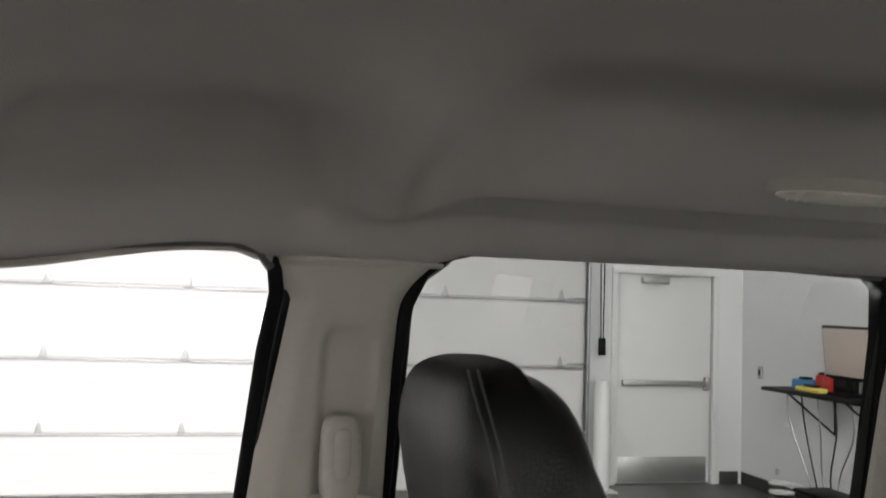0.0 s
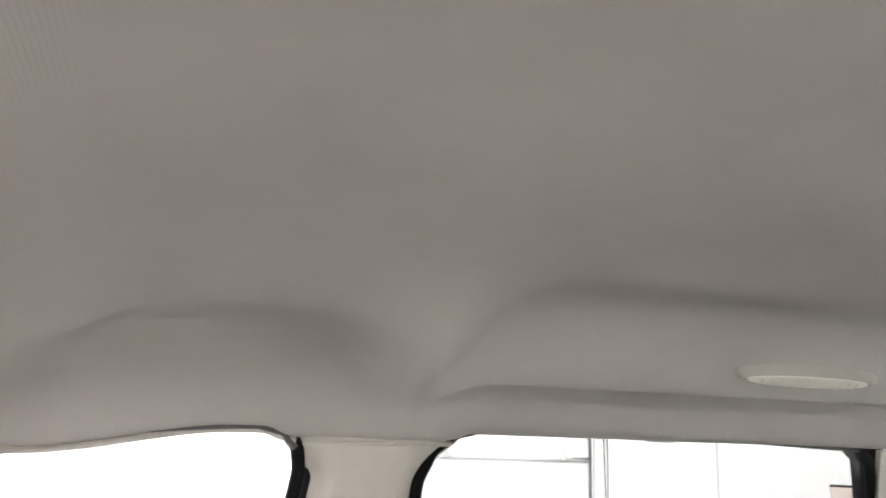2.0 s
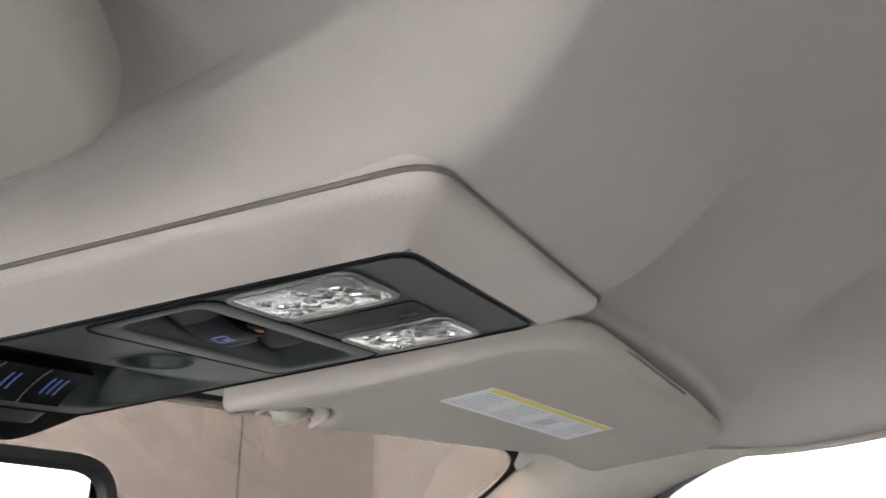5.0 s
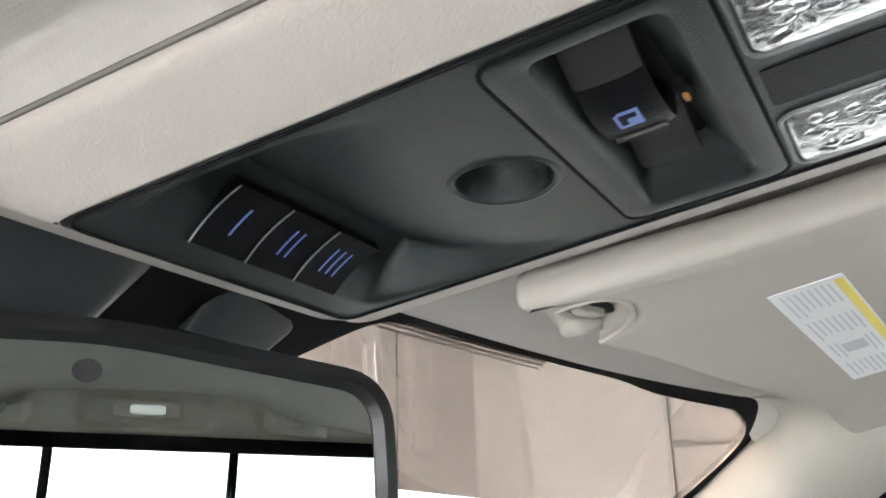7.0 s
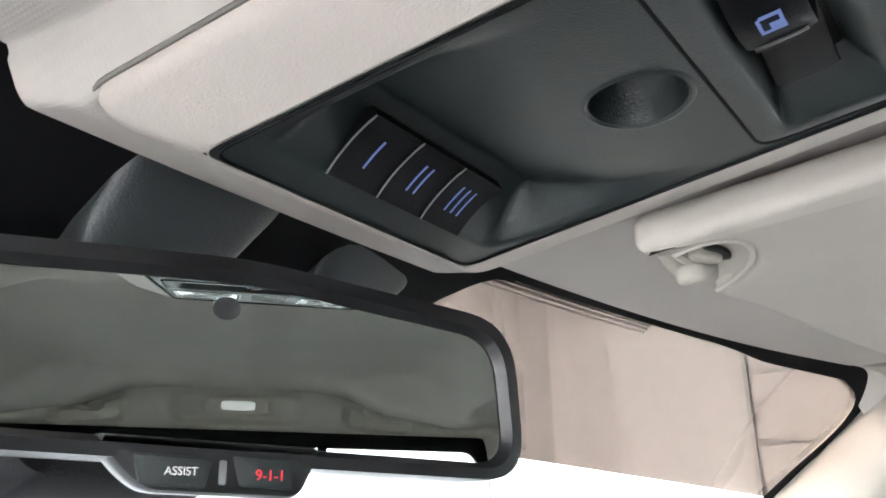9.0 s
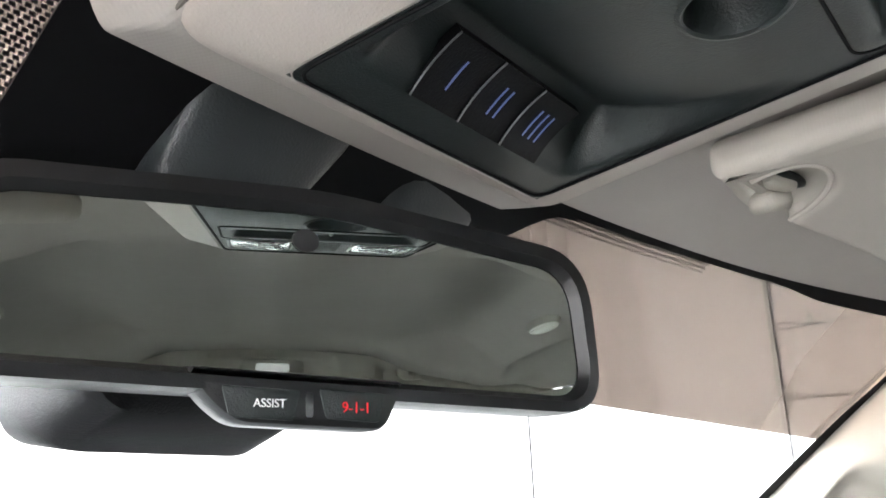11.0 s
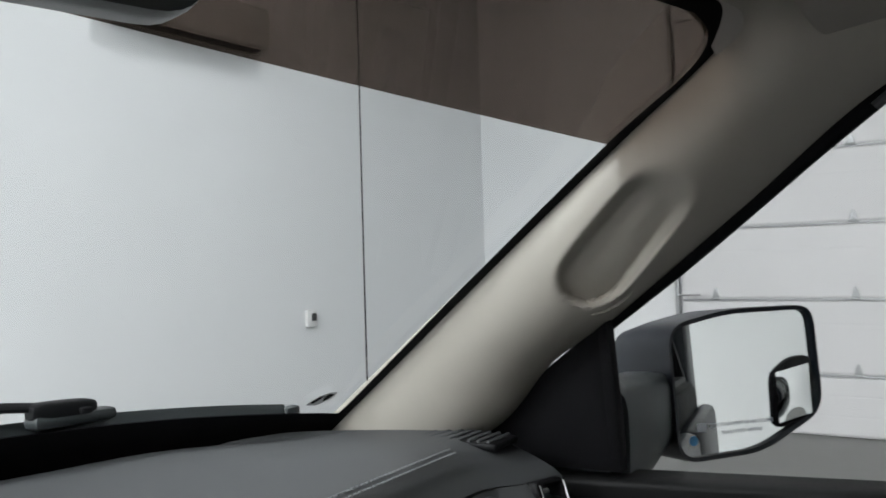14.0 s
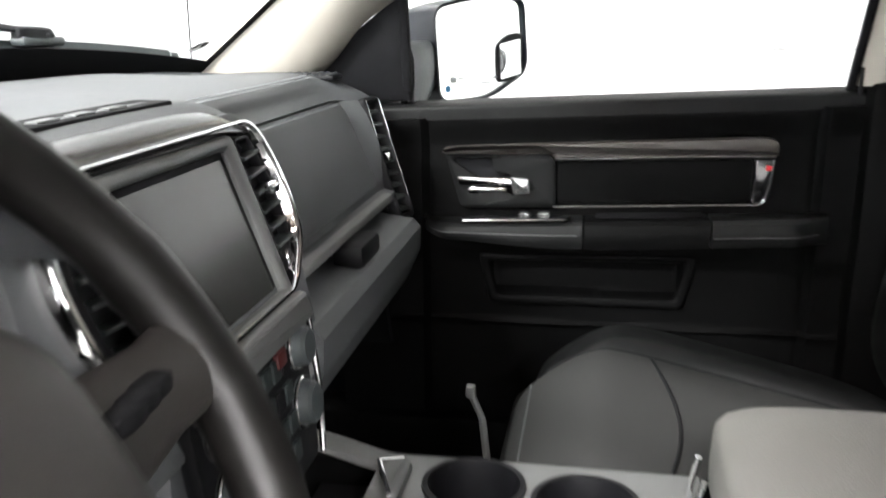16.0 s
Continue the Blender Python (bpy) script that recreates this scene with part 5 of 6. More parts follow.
chin = rounded([(-0.074, -0.028), (0.014, -0.030), (0.005, -0.0495), (-0.054, -0.0475), (-0.064, -0.040)], [0.004, 0.004, 0.006, 0.006, 0.008], 5)
ch = part("button_strip", slab(chin, lambda a, b, h: on_mir(a, b, -0.014 + h), 0.0175, 0.003), M_CASE, rv, "black button strip")
for x0, x1 in ((-0.060, -0.0305), (-0.0235, 0.004)):
    part("button", slab(rounded([(x0, -0.0345), (x1, -0.0355), (x1 - 0.003, -0.0463), (x0 + 0.003, -0.0452)], 0.0015), lambda a, b, h: on_mir(a, b, 0.0033 + h), 0.0009, 0.0004), M_DARK, ch)
part("microphone", slab(rounded([(-0.0285, -0.036), (-0.0255, -0.036), (-0.0255, -0.0448), (-0.0285, -0.0448)], 0.001), lambda a, b, h: on_mir(a, b, 0.0033 + h), 0.0006), M_GLOSS, ch)
tm = basis(on_mir(-0.0425, -0.0404, 0.0045), MX, MY)
words("lettering", "ASSIST", 0.0042, tm, M_PAPER, ch, "white word ASSIST")
words("lettering", "9-1-1", 0.0056, basis(on_mir(-0.0085, -0.0412, 0.0045), MX, MY), M_RED, ch, "red lit number 9-1-1")
# mount arm and housings behind the mirror
def bar_ring(c, ax, hx, up, hy, n=20):
    return [Vector(c) + hx * math.copysign(abs(math.cos(t)) ** 0.4, math.cos(t)) * Vector(ax) + hy * math.copysign(abs(math.sin(t)) ** 0.5, math.sin(t)) * Vector(up) for t in [math.tau * k / n for k in range(n)]]


part("mount_stalk", loft([bar_ring(on_mir(-0.020, 0.012, -0.03), MX, 0.022, MY, 0.016), bar_ring((-0.040, 0.742, 1.640), (1, 0, 0), 0.032, (0, 0.8, 0.6), 0.012), bar_ring((-0.034, 0.738, 1.662), (1, 0, 0), 0.037, (0, 1, 0.4), 0.013), bar_ring((-0.027, 0.722, 1.682), (1, 0, 0), 0.041, (0, 1, 0.3), 0.012), bar_ring((-0.022, 0.705, 1.70), (1, 0, 0), 0.042, (0, 1, 0.3), 0.010)]), M_STALK, rv, "dark blue grey curved mount stalk")
sh = thing("sensor_housing", (-0.01, 0.79, 1.6), "black sensor housing on the glass behind the mirror", "sensor housing")
so = rounded([(-0.068, -0.024), (0.046, -0.024), (0.054, 0.02), (-0.072, 0.02)], 0.0195, 8)
part("lower_case", loft([[(-0.008 + a * 0.8, 0.845, 1.585 + b * 0.5) for a, b in so], [(a, 0.83, 1.582 + b * 0.9) for a, b in so], [(a, 0.80, 1.580 + b) for a, b in so], [(a, 0.765, 1.592 + b) for a, b in so], [(a * 0.9, 0.755, 1.60 + b * 0.8) for a, b in so]]), M_BLACK, sh)
part("side_bracket", loft([bar_ring((0.080, 0.735, 1.664), (1, 0, 0), 0.03, (0, 1, 0.4), 0.010), bar_ring((0.090, 0.722, 1.682), (1, 0, 0), 0.036, (0, 1, 0.4), 0.009), bar_ring((0.094, 0.708, 1.698), (1, 0, 0), 0.036, (0, 1, 0.4), 0.008)]), M_STALK, sh)
frit = sheet(pane(-0.128, 0.19, lambda x: 1.652 + 0.036 * smooth(0.105, 0.18, x) - 0.016 * smooth(0.0, -0.05, x), 1.70, 0.006), 40, 8, 0.001)
part("glass_mask", frit, M_RUBBER, ws, "black printed area behind the mirror")
mesh_dots = bmesh.new()
for i in range(-9, 32):
    for j in range(52):
        x, z = -0.108 - 0.0034 * i - 0.0017 * (j % 2) - 0.62 * max(0, 0.0012 * j - 0.02), 1.632 + 0.0012 * j
        r = 0.00112
        y = screen_y(x, z) - 0.0065
        quad(mesh_dots, (x - r, y, z - 0.7 * r), (x + r, y, z - 0.7 * r), (x + r, y - 0.0002, z + 0.7 * r), (x - r, y - 0.0002, z + 0.7 * r))
tagged(part("dot_field", mesh_dots, M_RUBBER, ws, "black dot field printed on the glass"), kind="stuff")


# ---- dashboard ----
da = thing("dashboard", (0, 0.95, 0.8), "dark grey dashboard with a stitched soft top", "dashboard")


def dash_sec(x):
    """The dashboard's outline at x, as (y, z) from the glass down to the footwell."""
    a = abs(x)
    e = smooth(0.60, 0.735, a)
    bow = 0.045 * (1 - (a / 0.7) ** 2)
    f = smooth(0.42, 0.66, a)
    s = [(screen_y(x, 1.296) - 0.03, 1.296 - 0.020 * f), (1.04 + bow * 1.2 - 0.05 * e, 1.302 - 0.016 * f), (0.95 + bow * 0.6, 1.2985 - 0.009 * f), (0.88, 1.292 - 0.006 * e), (0.852 - 0.2 * bow, 1.2885 - 0.01 * e), (0.838 - 0.2 * bow, 1.280 - 0.012 * e), (0.826, 1.268 - 0.012 * e), (0.8135, 1.2555 - 0.01 * e)]
    return [(y - 0.035 * e * smooth(0.86, 0.82, y), z) for y, z in s]


def dash_top(u, v):
    x = -0.735 + 1.47 * u
    pts = [(x, y, z) for y, z in dash_sec(x)]
    p = follow(pts, v)
    return p


top = part("top_pad", sheet(dash_top, 90, 60, -0.012), M_DASH, da, "grey black stitched soft top")
for off in (0.0, 0.007):
    for k in range(150):
        u0 = 0.22 + k * 0.0048
        if u0 > 0.925:
            break
        y = 0.845 + off
        x = -0.735 + 1.47 * u0
        if k == 0:
            st = bmesh.new()
        p0 = Vector((x, y - 0.2 * 0.045 * (1 - (x / 0.7) ** 2), 1.2888 + 0.35 * (off - 0.003) - 0.008 * smooth(0.6, 0.735, abs(x))))
        tube([p0, p0 + Vector((0.0046, 0, 0))], 0.0009, 4, bm=st)
    tagged(part("stitching", st, M_STITCH, top, "pale twin stitching"), kind="stuff")


def lower_sec(x):
    e = smooth(0.55, 0.72, abs(x))
    return [(0.8125, 1.2525), (0.80, 1.235), (0.755, 1.128), (0.752, 1.122), (0.735, 1.118), (0.735, 1.105), (0.765, 1.095), (0.768, 1.086), (0.705, 1.078), (0.694, 1.066), (0.695, 1.03), (0.715, 0.985), (0.76, 0.93), (0.84, 0.86), (0.95, 0.80)]


def lower(u, v):
    x = 0.17 + 0.495 * u
    pts = [(x, y, z) for y, z in lower_sec(x)]
    n = len(pts) - 1
    i = min(n - 1, int(v * n))
    t = v * n - i
    a, b = Vector(pts[i]), Vector(pts[i + 1])
    p = a + (b - a) * t
    p.y -= 0.026 * smooth(0.9, 1.0, u) ** 2 * smooth(1.10, 1.20, p.z)
    return p


low = part("lower_panel", sheet(lower, 40, 70, -0.01), M_DASH, da, "dark grey glove box panel")
part("glove_door", slab(rounded([(0.215, 0.004), (0.625, 0.004), (0.63, 0.133), (0.215, 0.133)], [0.008, 0.012, 0.02, 0.008], 5), lambda a, b, h: (a, 0.7535 + b * 0.41 - h * 0.91, 1.1275 + b * 0.912 + h * 0.41), 0.008, 0.003), M_DASH, low, "dark grey upper glove box door")
part("glove_ledge", box((0.43, 0.742, 1.1135), (0.43, 0.022, 0.013), 0.005), M_PAD2, low, "paler ledge under the glove box door")
part("glove_latch", box((0.42, 0.727, 1.092), (0.09, 0.04, 0.03), 0.008), M_BLACK, low, "black latch recess")
part("end_cap", sheet(lambda u, v: (0.715 + 0.03 * math.sin(u * math.pi / 2), 0.80 + 0.16 * u - 0.05 * (1 - v), 0.86 + 0.40 * v - 0.02 * u), 14, 20, 0.01), M_BLACK, da, "dark rounded dashboard end")
left = part("driver_panel", sheet(lambda u, v: (-0.17 - 0.56 * u, 0.80 - 0.06 * math.sin(v * math.pi) + 0.05 * v, 1.27 - 0.42 * v), 20, 20, 0.01), M_BLACK, da, "black driver side panel")
hood = part("cluster_hood", sheet(lambda u, v: (-0.42 + 0.21 * math.cos(math.pi * u), 0.70 + 0.17 * v, 1.25 + 0.085 * math.sin(math.pi * u) ** 0.5 * (1 - 0.4 * v)), 30, 8, 0.01), M_DASH, da, "dark hood over the instruments")
part("cluster", box((-0.42, 0.83, 1.24), (0.36, 0.03, 0.13), 0.01), M_GLOSS, hood)


def side_vent(s=1):
    """Tall narrow vent at the dashboard's end, with slats and a bright edge."""
    v = thing("air_vent", (s * 0.70, 0.78, 1.2), "tall black air vent with a chrome edge at the dashboard end", "air vent", group="end vents")
    def fr(a, b, h):
        # a across, b upwards along the dashboard's slope, h towards the seats
        return (s * (0.664 + a * 0.78), 0.737 + 0.32 * b - 0.28 * a - 0.93 * h, 1.070 + 1.04 * b + 0.3 * h)
    part("case", ring_slab(rounded([(0, 0), (0.05, 0), (0.05, 0.175), (0, 0.175)], 0.012), rounded([(0.007, 0.007), (0.043, 0.007), (0.043, 0.168), (0.007, 0.168)], 0.009), fr, 0.016, lip=0.004), M_BLACK, v)
    part("back", slab(rounded([(0.003, 0.003), (0.047, 0.003), (0.047, 0.172), (0.003, 0.172)], 0.01), lambda a, b, h: fr(a, b, h - 0.025), 0.004), M_RUBBER, v)
    for k in range(9):
        b = 0.018 + 0.0175 * k
        part("slat", slab([(0.007, b), (0.043, b), (0.043, b + 0.004), (0.007, b + 0.004)], lambda p, q, h: fr(p, q - 0.35 * h, h - 0.008), 0.02, 0.001), M_DARK, v)
    part("chrome_edge", tube([fr(0.047, 0.03 + 0.14 * k / 8, 0.014) for k in range(9)], 0.0022), M_CHROME, v, "chrome edge")
    part("chrome_edge", tube([fr(0.006, 0.12 + 0.05 * k / 4, 0.014) for k in range(5)], 0.002), M_CHROME, v, "chrome edge")
    part("knob", pillow(fr(0.025, 0.09, 0.012), (0.007, 0.006, 0.007), (0.6, 0.6), nu=12, nv=8), M_CHROME, v)
    return v


both_sides(side_vent())
for s in (1,):
    dv = thing("defroster_grille", (0.705, 0.90, 1.285), "black slotted side window defroster", "air vent")
    part("plate", box((0.70, 0.875, 1.283), (0.055, 0.10, 0.008), 0.003), M_BLACK, dv)
    for k in range(8):
        part("slat", box((0.70, 0.835 + 0.0115 * k, 1.2865), (0.05, 0.0035, 0.006), 0.001, Matrix.Rotation(radians(20), 3, "X")), M_DASH, dv)

# ---- centre stack ----
CO, CU, CN = Vector((0, 0.706, 1.1363)), Vector((0, 0.347, 0.938)), Vector((0, -0.938, 0.347))


def on_stack(a, b, h=0.0):
    p = CO + CU * b + CN * h
    return (a, p.y, p.z)


cs = thing("center_stack", (0, 0.72, 0.95), "dark centre stack with a grey display, vents and chrome surround", "center stack")
part("back_body", slab(rounded([(-0.17, -0.05), (0.17, -0.05), (0.21, 0.06), (0.19, 0.165), (-0.19, 0.165), (-0.21, 0.06)], [0.01, 0.01, 0.02, 0.03, 0.03, 0.02]), lambda a, b, h: on_stack(a, b, h - 0.065), 0.055, 0.006), M_DASH, cs)
part("lower_body", box((0, 0.80, 1.02), (0.25, 0.19, 0.26), 0.02), M_DASH, cs)
def both(pts):
    """An outline from its right half, given from the foot upwards."""
    return pts + [(-a, b) for a, b in reversed(pts)]


CR = [0.02, 0.045, 0.05, 0.03, 0.03, 0.05, 0.045, 0.02]
o1 = rounded(both([(0.118, -0.004), (0.181, 0.036), (0.188, 0.090), (0.170, 0.154)]), CR, 7)
i1 = rounded(both([(0.112, 0.002), (0.165, 0.040), (0.172, 0.090), (0.158, 0.148)]), CR, 7)
i1b = rounded(both([(0.114, 0.001), (0.171, 0.038), (0.178, 0.090), (0.162, 0.150)]), CR, 7)
sur = part("chrome_surround", ring_slab(o1, i1b, lambda a, b, h: on_stack(a, b, h - 0.012), 0.020, lip=0.005), M_CHROME, cs, "chrome surround")
part("inner_bevel", loft([[on_stack(a, b, 0.004) for a, b in i1b], [on_stack(a, b, -0.012) for a, b in i1]], caps=False), M_CHROME, sur, "chrome inner bevel")
part("face", slab(i1, lambda a, b, h: on_stack(a, b, h - 0.014), 0.006), M_BLACK, cs)
o2, i2 = rounded([(-0.112, -0.004), (0.112, -0.004), (0.114, 0.145), (-0.114, 0.145)], 0.008, 4), rounded([(-0.0935, 0.004), (0.0935, 0.004), (0.0935, 0.133), (-0.0935, 0.133)], 0.004, 4)
fr_ = part("screen_frame", ring_slab(o2, i2, lambda a, b, h: on_stack(a, b, h - 0.008), 0.014, lip=0.004), M_SILVER2, cs, "dull silver screen frame")
part("screen_border", slab(i2, lambda a, b, h: on_stack(a, b, h - 0.006), 0.004), M_RUBBER, fr_, "black screen border")
part("display", slab(rounded([(-0.0865, 0.008), (0.0865, 0.008), (0.0865, 0.127), (-0.0865, 0.127)], 0.003, 4), lambda a, b, h: on_stack(a, b, h - 0.002), 0.001), M_SCREEN, fr_, "blank touch display, greyed for its reflection")
part("lower_bar", slab(rounded([(-0.112, -0.03), (0.112, -0.03), (0.113, -0.004), (-0.113, -0.004)], 0.006), lambda a, b, h: on_stack(a, b, h - 0.006), 0.022, 0.006), M_SILVER2, cs, "dull silver bar")
for s in (1, -1):
    vo = rounded([(s * 0.118, 0.010), (s * 0.140, 0.020), (s * 0.160, 0.042), (s * 0.166, 0.09), (s * 0.154, 0.141), (s * 0.118, 0.141)], 0.010, 4)
    vi = rounded([(s * 0.121, 0.034), (s * 0.148, 0.037), (s * 0.158, 0.05), (s * 0.161, 0.09), (s * 0.150, 0.137), (s * 0.121, 0.137)], 0.006, 4)
    vent = part("vent", ring_slab(vo, vi, lambda a, b, h: on_stack(a, b, h - 0.010), 0.012, lip=0.003), M_BLACK, cs, "black slatted vent")
    for k in range(6):
        b = 0.040 + 0.0165 * k
        w = 0.158 + 0.003 * math.sin(k * 0.6)
        part("slat", slab([(s * 0.120, b), (s * w, b + 0.003), (s * w, b + 0.006), (s * 0.120, b + 0.003)], lambda p, q, h: on_stack(p, q - 0.3 * h, h - 0.010), 0.015, 0.001), M_DARK, vent)
    part("tab", pillow(on_stack(s * 0.140, 0.088, 0.010), (0.009, 0.006, 0.005), (0.5, 0.6), nu=14, nv=8), M_CHROME, vent, "chrome vent tab")
    part("wheel", lathe([(0.008, 0), (0.008, 0.005), (0.006, 0.008)], on_stack(s * 0.136, 0.024, -0.004), tuple(CN), 16), M_BROW, vent, "grey vent thumb wheel")


# gloss brow over the screen, with the open tray behind it
def brow(u, v):
    a = -0.172 + 0.330 * u
    e = smooth(0.0, 0.10, u) * smooth(1.0, 0.86, u)
    t = v * math.pi * 0.62
    return on_stack(a, 0.151 + (0.010 + 0.018 * e) * math.sin(t) - 0.010 * max(0, 2 * u - 1) ** 3, 0.002 - (0.010 + 0.026 * e) * (1 - math.cos(t)))


part("brow", sheet(brow, 60, 14, 0.004), M_BROW, cs, "grey gloss brow over the screen")
part("tray_rim", sheet(lambda u, v: (-0.2 + 0.4 * u, 0.778 + 0.06 * v, 1.292 + 0.012 * math.sin(v * math.pi) - 0.02 * (2 * u - 1) ** 4), 24, 8, 0.01), M_DASH, cs)
tr_ = part("tray", box((-0.03, 0.812, 1.3005), (0.25, 0.036, 0.006), 0.002), M_RUBBER, cs, "black open tray")
for k in range(4):
    part("slot", box((-0.115 + 0.045 * k, 0.806, 1.304), (0.026, 0.010, 0.002), 0.0008), M_SILVER2, tr_)
# knobs and keys below the screen
def on_keys(a, b, h=0.0):
    return (a, 0.700 + 0.10 * b - 0.99 * h, 1.143 + 0.99 * b + 0.1 * h)


lowp = part("control_panel", slab(rounded([(-0.11, -0.165), (0.11, -0.165), (0.118, -0.028), (-0.118, -0.028)], 0.01), lambda a, b, h: on_keys(a, b, h - 0.012), 0.014, 0.004), M_BLACK, cs)
for (a, b), r in (((0.083, -0.050), 0.019), ((0.081, -0.102), 0.021), ((-0.083, -0.050), 0.019), ((-0.081, -0.102), 0.021)):
    c = on_keys(a, b, 0.0)
    kn = part("knob", lathe([(r * 1.1, 0), (r * 1.1, 0.004), (r * 0.95, 0.006), (r * 0.9, 0.014), (r * 0.75, 0.017)], c, (0, -0.99, 0.1)), M_STALK, lowp, "dark knob with a chrome ring")
    part("ring", tube([Vector(c) + Vector((0, -0.005, 0.0005)) + r * 1.05 * (math.cos(t) * Vector((1, 0, 0)) + math.sin(t) * Vector((0, 0.1, 0.99))) for t in [math.tau * k / 28 for k in range(28)]], 0.0018, 6, closed=True), M_CHROME, kn, "chrome ring")
for i in range(6):
    for j in range(4):
        a, b = -0.052 + 0.0205 * i, -0.052 - 0.027 * j
        part("key", slab(rounded([(a - 0.0085, b - 0.009), (a + 0.0085, b - 0.009), (a + 0.0085, b + 0.009), (a - 0.0085, b + 0.009)], 0.002), lambda p, q, h: on_keys(p, q, h + 0.002), 0.004, 0.0012), M_DARK if (i + j) % 5 else M_RUBBER, lowp)
part("hazard_key", slab(rounded([(0.03, -0.052), (0.05, -0.052), (0.05, -0.038), (0.03, -0.038)], 0.002), lambda p, q, h: on_keys(p, q, h + 0.003), 0.005, 0.0012), M_DARKRED, lowp, "dark red hazard key")
part("side_strip", tube([on_keys(0.122, -0.03, 0.004), on_keys(0.12, -0.10, 0.006), on_keys(0.112, -0.165, 0.004)], 0.003), M_CHROME, cs, "chrome edge")

# ---- steering wheel ----
swc, swn = Vector((-0.42, 0.62, 1.21)), Vector((0, -math.cos(radians(30)), math.sin(radians(30))))
su = Vector((0, math.sin(radians(30)), math.cos(radians(30))))
wheel = thing("steering_wheel", tuple(swc - swn * 0.12), "brown black leather steering wheel with dark spokes", "steering wheel")
def on_sw(a, r, h=0.0):
    return swc + r * (math.cos(a) * Vector((1, 0, 0)) + math.sin(a) * su) + swn * h
part("rim", tube([on_sw(math.tau * k / 72, 0.179) for k in range(72)], [0.0165 + 0.0015 * (abs(math.sin(math.tau * k / 72)) < 0.4) for k in range(72)], 14, closed=True), M_WHEEL, wheel, "brown black stitched leather rim")
for a in (0.05, math.pi - 0.05, -1.25, math.pi + 1.25):
    part("spoke", loft([[on_sw(a, r, 0.0 - 0.015 * (1 - r / 0.17)) + w * (math.cos(t) * (Vector((1, 0, 0)) * -math.sin(a) + su * math.cos(a)) + 0.45 * math.sin(t) * swn) for t in [math.tau * k / 14 for k in range(14)]] for r, w in ((0.05, 0.034), (0.10, 0.026), (0.14, 0.022), (0.172, 0.024))]), M_SPOKE, wheel, "dark grey spoke")
part("hub", pillow(swc - swn * 0.005, (0.085, 0.075, 0.03), (0.5, 0.6), Matrix((Vector((1, 0, 0)), su, swn)).transposed()), M_SPOKE, wheel)
for a in (0.1, math.pi - 0.1):
    for j in range(3):
        part("switch", pillow(on_sw(a, 0.105 + 0.012 * (j - 1), 0.012), (0.012, 0.006, 0.005), (0.5, 0.5), nu=12, nv=8), M_RUBBER, wheel)
part("column", tube([swc - swn * 0.03, swc - swn * 0.2], [0.05, 0.06], 16), M_BLACK, wheel)

# ---- centre console and armrest ----
CCZ = 0.94
cc = thing("center_console", (0, 0.4, 0.63), "dark grey floor console with two cup holders", "center console")
cups = ((0.140, 0.542, 0.044), (0.122, 0.437, 0.045))
def cc_top(u, v):
    x, y = -0.21 + 0.42 * u, 0.33 + 0.40 * v
    e = max(0, (abs(x) - 0.185) / 0.025)
    return (x, y, CCZ + 0.02 * smooth(0.62, 0.72, y) - 0.012 * e * e)
def cc_keep(u, v):
    x, y = -0.21 + 0.42 * u, 0.33 + 0.40 * v
    if -0.12 < x < 0.16 and 0.64 < y < 0.70:
        return False
    return all((x - a) ** 2 + (y - b) ** 2 > (r + 0.001) ** 2 for a, b, r in cups)
part("top_plate", sheet(cc_top, 110, 110, 0.006, keep=cc_keep), M_PAD2, cc, "grey plastic top plate")
for a, b, r in cups:
    part("cup_holder", loft([[(a + q * r * math.cos(t), b + q * r * math.sin(t), CCZ + h) for t in [math.tau * k / 36 for k in range(36)]] for q, h in ((1.13, 0.0), (1.12, 0.004), (1.0, 0.004), (0.96, -0.002), (0.88, -0.06), (0.05, -0.062))], caps=False), M_BLACK, cc, "deep black cup holder")
part("bin", box((0.02, 0.67, CCZ - 0.03), (0.28, 0.06, 0.02), 0.004), M_RUBBER, cc, "black open tray")
for s in (1, -1):
    part("side_wall", box((s * 0.195, 0.50, 0.78), (0.02, 0.5, 0.31), 0.008), M_DOOR, cc)
part("chrome_trim", tube([(0.10, 0.615, CCZ + 0.006), (0.165, 0.640, CCZ + 0.004), (0.185, 0.62, CCZ - 0.002)], 0.003), M_CHROME, cc, "chrome edge")
part("divider", box((0.0, 0.612, CCZ + 0.002), (0.33, 0.012, 0.012), 0.004), M_SILVER2, cc)
ar = cc
part("armrest_lid", pillow((0.0, 0.10, 1.0), (0.165, 0.235, 0.042), (0.3, 0.25)), M_LID, ar, "padded pale grey lid")
part("armrest_base", box((0, 0.09, 0.80), (0.31, 0.42, 0.33), 0.02), M_DOOR, ar)
part("latch", box((0.0, 0.335, 0.955), (0.08, 0.012, 0.03), 0.004), M_GLOSS, ar)
for x in (-0.045, 0.10, 0.145):
    part("chrome_edge", tube([(x, 0.338, 0.985), (x + 0.004, 0.343, 0.955), (x, 0.342, 0.90)], 0.003), M_CHROME, ar, "chrome edge")


